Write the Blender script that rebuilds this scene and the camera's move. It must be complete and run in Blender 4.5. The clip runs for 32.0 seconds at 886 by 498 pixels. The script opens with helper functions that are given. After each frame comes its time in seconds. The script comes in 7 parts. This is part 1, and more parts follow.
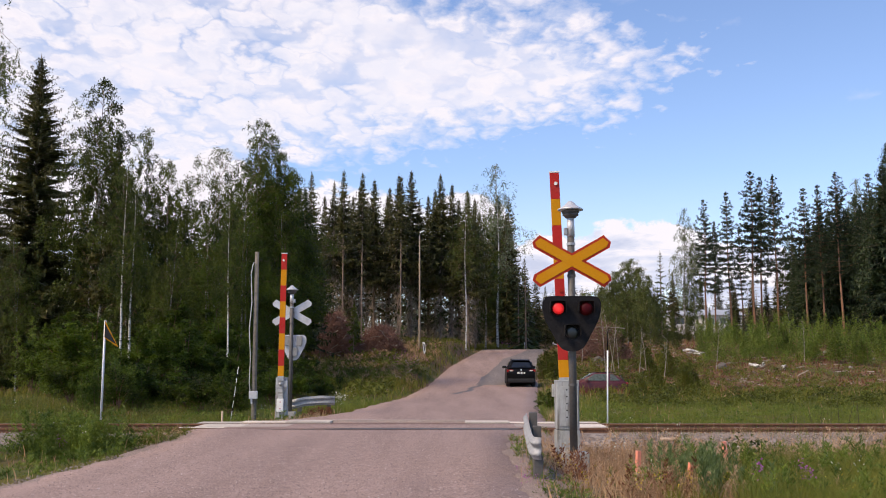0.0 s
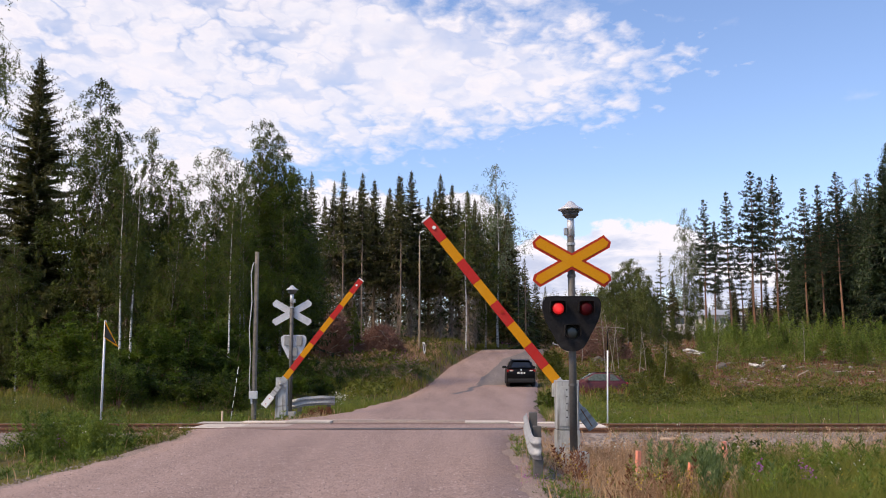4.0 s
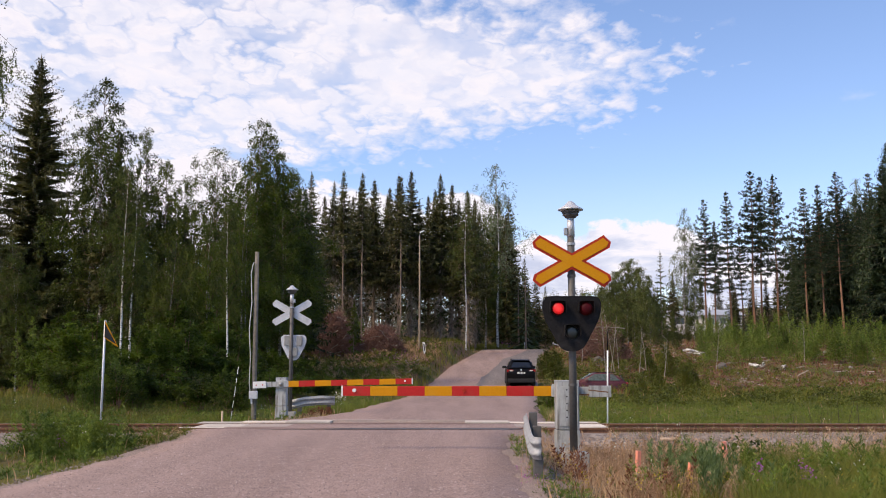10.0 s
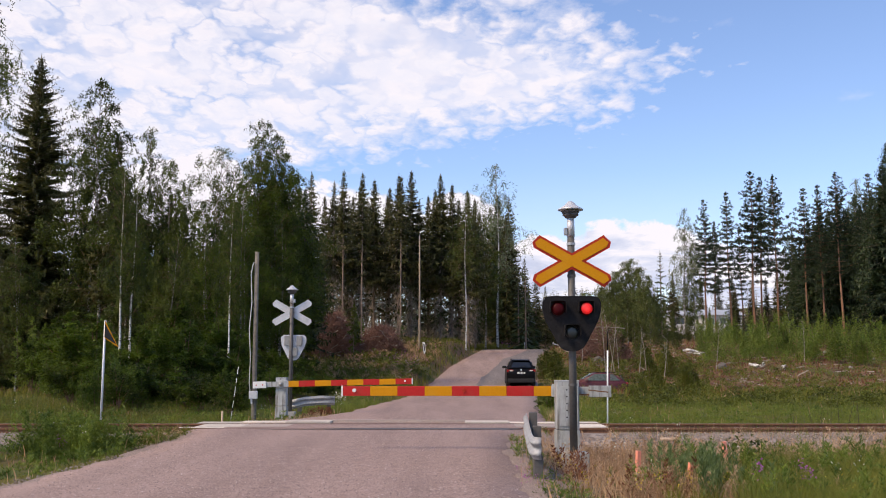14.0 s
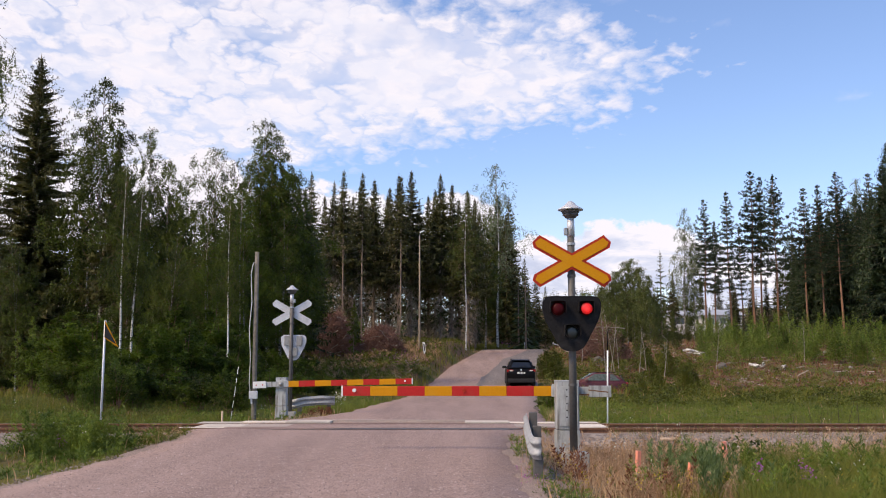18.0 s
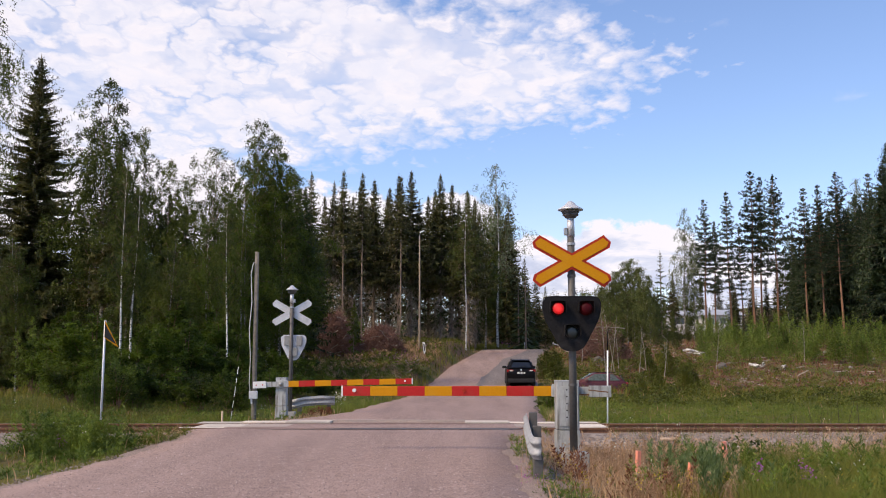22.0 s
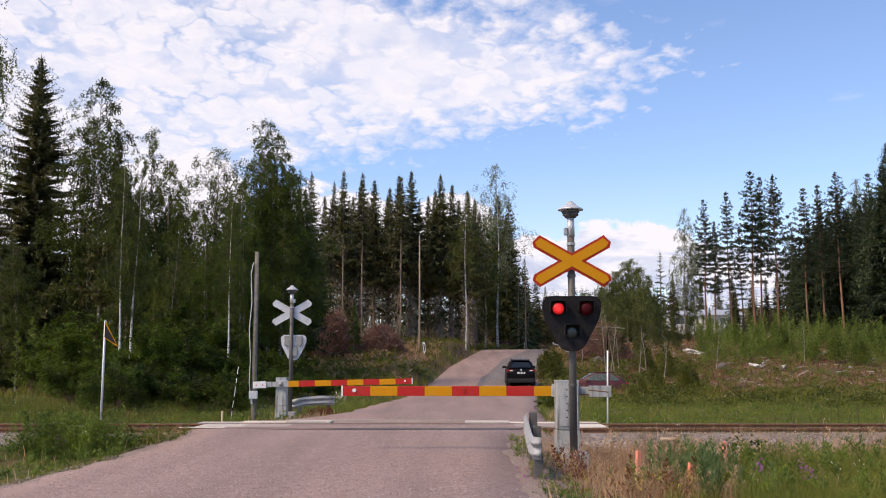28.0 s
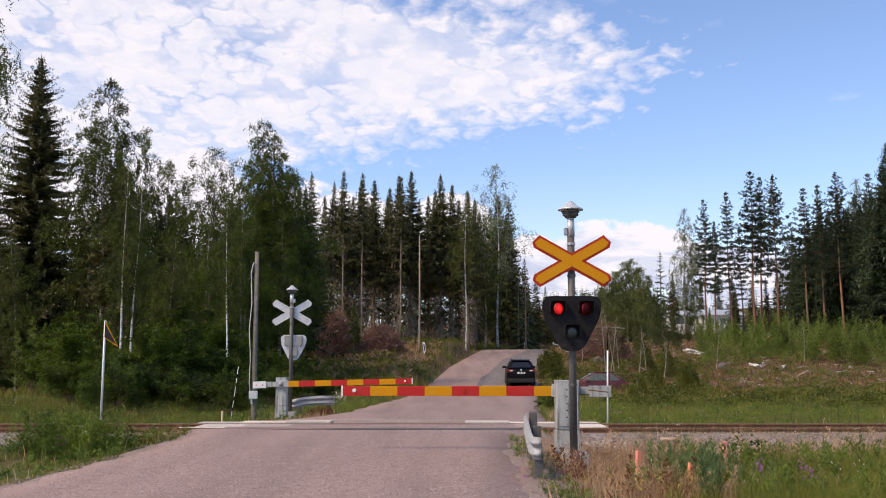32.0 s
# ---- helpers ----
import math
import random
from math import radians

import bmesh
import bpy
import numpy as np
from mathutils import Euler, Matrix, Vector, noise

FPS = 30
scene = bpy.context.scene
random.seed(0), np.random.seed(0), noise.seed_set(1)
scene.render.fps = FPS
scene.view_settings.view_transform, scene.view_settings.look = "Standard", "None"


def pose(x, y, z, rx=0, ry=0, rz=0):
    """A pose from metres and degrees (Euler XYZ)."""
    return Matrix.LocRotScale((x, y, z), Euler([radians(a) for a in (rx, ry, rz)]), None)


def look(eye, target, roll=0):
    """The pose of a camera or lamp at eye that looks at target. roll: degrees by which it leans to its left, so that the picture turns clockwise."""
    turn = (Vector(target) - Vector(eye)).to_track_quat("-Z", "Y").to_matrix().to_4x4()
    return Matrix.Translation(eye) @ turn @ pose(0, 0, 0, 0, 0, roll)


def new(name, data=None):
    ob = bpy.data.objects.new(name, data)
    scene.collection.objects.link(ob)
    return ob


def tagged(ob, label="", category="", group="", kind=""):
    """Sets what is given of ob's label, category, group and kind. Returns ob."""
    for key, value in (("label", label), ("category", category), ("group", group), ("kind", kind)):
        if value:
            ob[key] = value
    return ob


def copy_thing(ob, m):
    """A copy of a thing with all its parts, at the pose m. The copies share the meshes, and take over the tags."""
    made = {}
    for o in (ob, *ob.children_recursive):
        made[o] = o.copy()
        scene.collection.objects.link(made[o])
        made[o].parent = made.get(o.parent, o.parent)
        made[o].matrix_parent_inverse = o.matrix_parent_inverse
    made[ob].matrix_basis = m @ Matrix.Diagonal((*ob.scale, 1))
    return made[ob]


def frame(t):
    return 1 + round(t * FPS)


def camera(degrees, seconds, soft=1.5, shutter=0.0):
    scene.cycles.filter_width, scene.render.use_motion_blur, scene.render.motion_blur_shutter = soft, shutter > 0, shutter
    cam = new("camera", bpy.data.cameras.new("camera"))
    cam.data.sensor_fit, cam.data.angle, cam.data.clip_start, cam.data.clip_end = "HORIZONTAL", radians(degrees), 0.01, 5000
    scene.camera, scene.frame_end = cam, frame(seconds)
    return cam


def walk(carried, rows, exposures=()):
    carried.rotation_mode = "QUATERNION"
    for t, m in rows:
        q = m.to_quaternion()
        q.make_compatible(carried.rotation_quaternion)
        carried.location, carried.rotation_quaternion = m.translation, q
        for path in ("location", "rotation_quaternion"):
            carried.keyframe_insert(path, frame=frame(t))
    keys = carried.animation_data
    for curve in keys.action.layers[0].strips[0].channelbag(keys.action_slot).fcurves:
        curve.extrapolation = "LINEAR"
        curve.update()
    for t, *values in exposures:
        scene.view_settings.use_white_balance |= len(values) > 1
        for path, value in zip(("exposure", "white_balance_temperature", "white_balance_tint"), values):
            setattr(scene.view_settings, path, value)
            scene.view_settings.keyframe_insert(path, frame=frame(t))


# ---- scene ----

cam = camera(47.1, 32.0, soft=1.05)
walk(cam, [(0.0, pose(0, 0, 1.19, 96.62, 0, 0)), (32.0, pose(0, 0, 1.19, 96.62, 0, 0))], exposures=[(0.0, -0.03, 6650, 20), (32.0, -0.03, 6650, 20)])

# ---------------------------------------------------------------- light
SUN_TO = Vector((-0.62, -0.42, 0.80)).normalized()
sun_data = bpy.data.lights.new("sun", "SUN")
sun_data.energy, sun_data.angle, sun_data.color = 3.9, radians(16.0), (1.0, 0.845, 0.56)
sun = new("sun", sun_data)
sun.matrix_world = look(SUN_TO * 60, (0, 0, 0))

world = bpy.data.worlds.new("sky")
scene.world = world
world.use_nodes = True
wt = world.node_tree
sky = wt.nodes.new("ShaderNodeTexSky")
sky.sky_type, sky.sun_disc = "NISHITA", False
sky.sun_elevation = math.asin(SUN_TO.z)
sky.sun_rotation = math.atan2(SUN_TO.x, SUN_TO.y) % (2 * math.pi)
sky.air_density, sky.dust_density, sky.ozone_density = 1.0, 0.25, 4.5
bg = wt.nodes["Background"]
bg.inputs["Strength"].default_value = 0.19
wt.links.new(sky.outputs["Color"], bg.inputs["Color"])

# ---------------------------------------------------------------- materials
rng = np.random.default_rng(7)


def nodes_of(name):
    m = bpy.data.materials.new(name)
    m.use_nodes = True
    t = m.node_tree
    return m, t, t.nodes["Principled BSDF"]


def math_node(t, op, a, b=None, c=None, clamp=False):
    n = t.nodes.new("ShaderNodeMath")
    n.operation, n.use_clamp = op, clamp
    for s, v in zip(n.inputs, (a, b, c)):
        if v is None:
            continue
        if isinstance(v, (int, float)):
            s.default_value = v
        else:
            t.links.new(v, s)
    return n.outputs[0]


def noise_node(t, vec, scale, detail=4, rough=0.55, dist=0.0):
    n = t.nodes.new("ShaderNodeTexNoise")
    n.inputs["Scale"].default_value, n.inputs["Detail"].default_value = scale, detail
    n.inputs["Roughness"].default_value, n.inputs["Distortion"].default_value = rough, dist
    if vec is not None:
        t.links.new(vec, n.inputs["Vector"])
    return n.outputs["Fac"]


def ramp_node(t, fac, stops):
    n = t.nodes.new("ShaderNodeValToRGB")
    e = n.color_ramp.elements
    while len(e) < len(stops):
        e.new(0.5)
    for k, (p, c) in zip(e, stops):
        k.position = p
        k.color = (*c, 1) if len(c) == 3 else c
    t.links.new(fac, n.inputs["Fac"])
    return n.outputs["Color"]


def mix_node(t, fac, a, b, mode="MIX"):
    n = t.nodes.new("ShaderNodeMix")
    n.data_type, n.blend_type = "RGBA", mode
    for s, v in ((n.inputs["Factor"], fac), (n.inputs["A"], a), (n.inputs["B"], b)):
        if isinstance(v, (int, float)):
            s.default_value = v
        elif isinstance(v, tuple):
            s.default_value = (*v, 1)
        else:
            t.links.new(v, s)
    return n.outputs["Result"]


def coords(t, kind="Object"):
    return t.nodes.new("ShaderNodeTexCoord").outputs[kind]


def bump(t, bsdf, height, strength, dist=0.01):
    n = t.nodes.new("ShaderNodeBump")
    n.inputs["Strength"].default_value, n.inputs["Distance"].default_value = strength, dist
    t.links.new(height, n.inputs["Height"])
    t.links.new(n.outputs["Normal"], bsdf.inputs["Normal"])


def tone(c, k):
    return tuple(min(1.0, v * k) for v in c)


def surface(name, c, rough=0.6, metal=0.0, grain=30.0, stain=2.0, vary=0.16, dirt=None, bumpy=0.15, coat=0.0, piece=0.0):
    """A surface with grain and stains at two scales."""
    m, t, b = nodes_of(name)
    v = coords(t)
    small, large = noise_node(t, v, grain, 5), noise_node(t, v, stain, 4, 0.6, 0.4)
    col = ramp_node(t, small, [(0.3, tone(c, 1 - vary)), (0.7, tone(c, 1 + vary))])
    worn = ramp_node(t, large, [(0.52, (0, 0, 0)), (0.72, (1, 1, 1))])
    col = mix_node(t, worn, col, dirt if dirt else tone(c, 0.78))
    if piece:
        info = t.nodes.new("ShaderNodeObjectInfo")
        col = mix_node(t, 1.0, col, ramp_node(t, info.outputs["Random"], [(0, (1 - piece,) * 3), (1, (1, 1, 1))]), "MULTIPLY")
    t.links.new(col, b.inputs["Base Color"])
    b.inputs["Metallic"].default_value = metal
    t.links.new(math_node(t, "MULTIPLY_ADD", large, 0.25, rough - 0.12), b.inputs["Roughness"])
    b.inputs["Coat Weight"].default_value = coat
    b.inputs["Coat Roughness"].default_value = 0.06
    if bumpy:
        bump(t, b, small, bumpy, 0.004)
    return m


def foliage(name, dark, light, trans=0.35, patch=0.9):
    """Leaf material: colour by leaf, by clump and by plant; light comes through."""
    m, t, b = nodes_of(name)
    g = t.nodes.new("ShaderNodeNewGeometry")
    info = t.nodes.new("ShaderNodeObjectInfo")
    lump = math_node(t, "MULTIPLY_ADD", noise_node(t, coords(t), patch, 3), 2.2, -0.6, clamp=True)
    f = math_node(t, "MULTIPLY_ADD", g.outputs["Random Per Island"], 0.30, math_node(t, "MULTIPLY", lump, 0.70))
    f = math_node(t, "MULTIPLY_ADD", info.outputs["Random"], 0.25, math_node(t, "SUBTRACT", f, 0.12))
    col = ramp_node(t, f, [(0.2, dark), (0.75, light)])
    t.links.new(col, b.inputs["Base Color"])
    b.inputs["Roughness"].default_value = 0.55
    b.inputs["Specular IOR Level"].default_value = 0.3
    tr = t.nodes.new("ShaderNodeBsdfTranslucent")
    t.links.new(mix_node(t, 1.0, col, (1.0, 1.0, 0.6), "MULTIPLY"), tr.inputs["Color"])
    mx = t.nodes.new("ShaderNodeMixShader")
    mx.inputs[0].default_value = trans
    t.links.new(b.outputs[0], mx.inputs[1])
    t.links.new(tr.outputs[0], mx.inputs[2])
    t.links.new(mx.outputs[0], t.nodes["Material Output"].inputs["Surface"])
    return m


M = dict(
    concrete=surface("concrete", (0.34, 0.325, 0.30), 0.85, 0, 40, 1.5, 0.14, (0.25, 0.22, 0.19), 0.5),
    dirty_concrete=surface("dirty_concrete", (0.43, 0.35, 0.30), 0.9, 0, 30, 0.7, 0.2, (0.30, 0.25, 0.23), 0.5, piece=0.2),
    pale_concrete=surface("pale_concrete", (0.73, 0.64, 0.545), 0.85, 0, 30, 0.5, 0.2, (0.33, 0.28, 0.26), 0.5, piece=0.35),
    galvanised=surface("galvanised", (0.42, 0.43, 0.44), 0.5, 0.55, 25, 5, 0.15, (0.27, 0.27, 0.27), 0.15),
    pole_grey=surface("pole_grey", (0.105, 0.097, 0.091), 0.6, 0.2, 20, 3, 0.2, (0.13, 0.12, 0.11), 0.2),
    rail_steel=surface("guard_rail_steel", (0.36, 0.36, 0.36), 0.65, 0.2, 25, 5, 0.2, (0.24, 0.235, 0.225), 0.2),
    grey_paint=surface("grey_paint", (0.42, 0.43, 0.43), 0.55, 0.1, 14, 4, 0.12, (0.23, 0.22, 0.20), 0.15),
    box_grey=surface("box_grey", (0.25, 0.25, 0.245), 0.6, 0.1, 20, 4, 0.15, (0.17, 0.165, 0.16), 0.15),
    alu=surface("alu", (0.58, 0.58, 0.60), 0.45, 0.25, 20, 3, 0.08, (0.46, 0.46, 0.46), 0.1),
    black=surface("black_paint", (0.015, 0.0138, 0.0145), 0.6, 0, 30, 4, 0.25, (0.034, 0.032, 0.031), 0.2),
    sign_black=surface("sign_black", (0.008, 0.008, 0.009), 0.7, 0, 30, 4, 0.2),
    red=surface("red_film", (0.47, 0.026, 0.022), 0.6, 0, 40, 3, 0.08, (0.42, 0.045, 0.035), 0.05, 0.0),
    yellow=surface("yellow_film", (0.60, 0.25, 0.004), 0.6, 0, 40, 3, 0.06, (0.60, 0.27, 0.012), 0.05, 0.0),
    orange_red=surface("orange_red_film", (0.42, 0.035, 0.016), 0.55, 0, 40, 3, 0.06, None, 0.05, 0.0),
    white=surface("white_paint", (0.78, 0.78, 0.76), 0.5, 0, 30, 4, 0.06, (0.6, 0.58, 0.54), 0.1),
    wood_grey=surface("weathered_wood", (0.17, 0.15, 0.125), 0.85, 0, 12, 2, 0.3, (0.14, 0.12, 0.10), 0.6),
    rust=surface("rusty_steel", (0.20, 0.092, 0.048), 0.85, 0.1, 40, 3, 0.3, (0.10, 0.055, 0.035), 0.4),
    rail_top=surface("rail_top", (0.16, 0.09, 0.058), 0.75, 0.1, 40, 3, 0.15, (0.12, 0.068, 0.045), 0.1),
    sleeper=surface("sleeper_wood", (0.13, 0.10, 0.08), 0.9, 0, 20, 3, 0.3, (0.2, 0.17, 0.15), 0.6, piece=0.4),
    rubber=surface("rubber", (0.02, 0.02, 0.021), 0.8, 0, 40, 4, 0.2),
    car_black=surface("car_black_paint", (0.0045, 0.004, 0.0045), 0.4, 0.0, 60, 2, 0.1, None, 0.0, 0.06),
    car_red=surface("car_red_paint", (0.085, 0.012, 0.016), 0.5, 0.0, 60, 2, 0.1, (0.10, 0.022, 0.026), 0.0, 0.15),
    pale_glass=surface("pale_car_glass", (0.09, 0.105, 0.08), 0.25, 0, 9, 2, 0.35, (0.07, 0.08, 0.06), 0.0, 0.3),
    car_glass=surface("car_glass", (0.010, 0.011, 0.012), 0.22, 0, 60, 2, 0.1, None, 0.0, 0.3),
    trim=surface("dark_trim", (0.018, 0.018, 0.019), 0.6, 0, 40, 3, 0.2),
    tail=surface("tail_lamp", (0.30, 0.012, 0.012), 0.2, 0, 40, 3, 0.1, None, 0.0, 1.0),
    rim=surface("wheel_rim", (0.45, 0.45, 0.46), 0.35, 0.8, 30, 3, 0.1),
    lens=surface("red_lens", (0.055, 0.001, 0.003), 0.5, 0, 60, 8, 0.2, None, 0.1, 0.0),
    lens_clear=surface("clear_lens", (0.026, 0.03, 0.028), 0.3, 0, 60, 8, 0.2, None, 0.1, 0.3),
    orange=surface("orange_plastic", (0.88, 0.31, 0.20), 0.6, 0, 30, 6, 0.08, None, 0.1),
    stake=surface("raw_stake", (0.50, 0.36, 0.25), 0.8, 0, 20, 4, 0.15),
    cable=surface("cable", (0.62, 0.60, 0.57), 0.6, 0, 30, 4, 0.1),
    bark_spruce=surface("spruce_bark", (0.27, 0.195, 0.145), 0.95, 0, 10, 1.2, 0.4, (0.19, 0.165, 0.13), 0.8, piece=0.25),
    bark_pine=surface("pine_bark", (0.28, 0.145, 0.085), 0.9, 0, 8, 0.6, 0.35, (0.16, 0.10, 0.07), 0.8, piece=0.3),
    twig=surface("dry_twig", (0.185, 0.10, 0.074), 0.95, 0, 10, 0.5, 0.35, (0.09, 0.06, 0.045), 0.3),
    brush=surface("brown_brush", (0.205, 0.108, 0.080), 0.95, 0, 10, 0.5, 0.35, (0.08, 0.046, 0.036), 0.3),
    pale_twig=surface("pale_twig", (0.34, 0.29, 0.25), 0.95, 0, 10, 0.5, 0.35, (0.2, 0.16, 0.13), 0.3),
    needle_spruce=foliage("spruce_needles", (0.032, 0.032, 0.011), (0.120, 0.117, 0.035), 0.25, 0.5),
    needle_light=foliage("light_spruce_needles", (0.022, 0.034, 0.010), (0.085, 0.112, 0.032), 0.18, 0.5),
    needle_deep=foliage("deep_green_needles", (0.016, 0.027, 0.011), (0.062, 0.088, 0.032), 0.2, 0.5),
    needle_pine=foliage("pine_needles", (0.018, 0.030, 0.016), (0.06, 0.085, 0.042), 0.15, 0.5),
    leaf_birch=foliage("birch_leaves", (0.015, 0.024, 0.003), (0.105, 0.132, 0.015), 0.26, 0.6),
    leaf_pale=foliage("pale_birch_leaves", (0.08, 0.10, 0.05), (0.26, 0.29, 0.18), 0.35, 0.6),
    leaf_bush=foliage("bush_leaves", (0.012, 0.022, 0.002), (0.105, 0.145, 0.012), 0.35, 0.8),
    leaf_edge=foliage("edge_leaves", (0.016, 0.030, 0.003), (0.115, 0.170, 0.016), 0.35, 0.9),
    leaf_young=foliage("young_leaves", (0.055, 0.092, 0.015), (0.21, 0.275, 0.048), 0.4, 0.8),
    leaf_willow=foliage("willow_leaves", (0.10, 0.145, 0.048), (0.29, 0.36, 0.15), 0.35, 2.0),
    leaf_weed=foliage("weed_leaves", (0.05, 0.090, 0.011), (0.215, 0.275, 0.042), 0.35, 1.5),
    leaf_dull=foliage("undergrowth_leaves", (0.045, 0.060, 0.008), (0.17, 0.182, 0.028), 0.35, 0.6),
    leaf_mid=foliage("deciduous_leaves", (0.042, 0.060, 0.015), (0.175, 0.20, 0.058), 0.35, 0.6),
    grass=foliage("grass_blades", (0.074, 0.082, 0.012), (0.255, 0.24, 0.046), 0.35, 0.5),
    meadow=foliage("meadow_grass", (0.085, 0.105, 0.014), (0.215, 0.245, 0.042), 0.35, 0.35),
    dry=foliage("dry_grass", (0.35, 0.205, 0.122), (0.66, 0.435, 0.28), 0.3, 1.2),
    dead_fern=foliage("reddish_dry_weeds", (0.10, 0.03, 0.015), (0.26, 0.10, 0.05), 0.3, 2.0),
    seed=foliage("dark_seed_stalks", (0.045, 0.038, 0.022), (0.11, 0.085, 0.05), 0.2, 2.0),
    purple=foliage("purple_petals", (0.28, 0.06, 0.26), (0.50, 0.16, 0.45), 0.3, 3.0),
    yellow_petal=foliage("yellow_petals", (0.45, 0.30, 0.02), (0.70, 0.55, 0.05), 0.3, 3.0),
    white_petal=foliage("white_petals", (0.5, 0.5, 0.42), (0.75, 0.75, 0.68), 0.3, 3.0),
    stone=surface("field_stone", (0.36, 0.33, 0.31), 0.9, 0, 20, 2, 0.2, (0.22, 0.2, 0.18), 0.6, piece=0.35),
    ballast_piece=surface("ballast_piece", (0.27, 0.22, 0.185), 0.95, 0, 30, 1.2, 0.35, (0.16, 0.12, 0.095), 0.3),
    dark_stone=surface("dark_stone", (0.12, 0.105, 0.092), 0.9, 0, 20, 2, 0.25, (0.11, 0.10, 0.09), 0.6),
    dead_bough=surface("dead_bough", (0.31, 0.245, 0.18), 0.95, 0, 10, 1.2, 0.3, (0.21, 0.175, 0.125), 0.3),
    roof=surface("sheet_roof", (0.46, 0.48, 0.51), 0.5, 0.2, 5, 0.6, 0.1),
    house=surface("house_wall", (0.62, 0.60, 0.56), 0.7, 0, 5, 0.6, 0.08),
    window=surface("window_glass", (0.06, 0.07, 0.08), 0.15, 0, 20, 2, 0.1, None, 0.0, 0.8),
)


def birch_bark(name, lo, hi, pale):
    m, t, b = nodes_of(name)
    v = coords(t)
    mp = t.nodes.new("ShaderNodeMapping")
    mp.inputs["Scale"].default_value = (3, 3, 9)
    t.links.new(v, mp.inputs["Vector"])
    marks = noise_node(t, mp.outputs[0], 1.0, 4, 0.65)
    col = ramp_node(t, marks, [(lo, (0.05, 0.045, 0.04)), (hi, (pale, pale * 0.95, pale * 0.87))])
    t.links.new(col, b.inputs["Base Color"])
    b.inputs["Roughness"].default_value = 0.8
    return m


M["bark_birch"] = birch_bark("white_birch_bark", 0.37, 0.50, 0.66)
# darker copy of the white bark, used on most birch stems
M["bark_grey"] = birch_bark("grey_birch_bark", 0.42, 0.62, 0.42)


def streaked_paint():
    """Weathered grey paint with dirt run down it."""
    m, t, b = nodes_of("streaked_grey_paint")
    v = coords(t)
    mp = t.nodes.new("ShaderNodeMapping")
    mp.inputs["Scale"].default_value = (16, 16, 1.3)
    t.links.new(v, mp.inputs["Vector"])
    runs, spots = noise_node(t, mp.outputs[0], 1.0, 5, 0.65), noise_node(t, v, 9, 5, 0.7)
    col = ramp_node(t, spots, [(0.35, (0.36, 0.37, 0.365)), (0.65, (0.44, 0.45, 0.445))])
    col = mix_node(t, ramp_node(t, runs, [(0.49, (0, 0, 0)), (0.66, (1, 1, 1))]), col, (0.15, 0.135, 0.12))
    t.links.new(col, b.inputs["Base Color"])
    b.inputs["Roughness"].default_value = 0.6
    bump(t, b, spots, 0.12, 0.004)
    return m


M["housing"] = streaked_paint()
for key in ("trim", "black", "car_black"):
    M[key].node_tree.nodes["Principled BSDF"].inputs["Specular IOR Level"].default_value = 0.12
for key in ("lens", "red", "yellow", "orange_red"):
    M[key].node_tree.nodes["Principled BSDF"].inputs["Specular IOR Level"].default_value = 0.15


def lamp_face():
    """A lit lamp: hottest round its middle."""
    m, t, b = nodes_of("lamp_on")
    ln = t.nodes.new("ShaderNodeVectorMath")
    ln.operation = "LENGTH"
    flat = t.nodes.new("ShaderNodeVectorMath")
    flat.operation = "MULTIPLY"
    flat.inputs[1].default_value = (1, 0, 1)
    t.links.new(coords(t), flat.inputs[0])
    t.links.new(flat.outputs[0], ln.inputs[0])
    grain = noise_node(t, coords(t), 26, 2)
    r = math_node(t, "MULTIPLY_ADD", ln.outputs["Value"], 11.5, math_node(t, "MULTIPLY_ADD", grain, 0.8, -0.4))
    col = ramp_node(t, r, [(0.0, (1.0, 0.06, 0.045)), (0.42, (0.95, 0.014, 0.014)), (1.0, (0.20, 0.002, 0.003))])
    b.inputs["Base Color"].default_value = (0.2, 0.01, 0.01, 1)
    t.links.new(col, b.inputs["Emission Color"])
    b.inputs["Emission Strength"].default_value = 0.85
    return m


M["lamp_on"] = lamp_face()


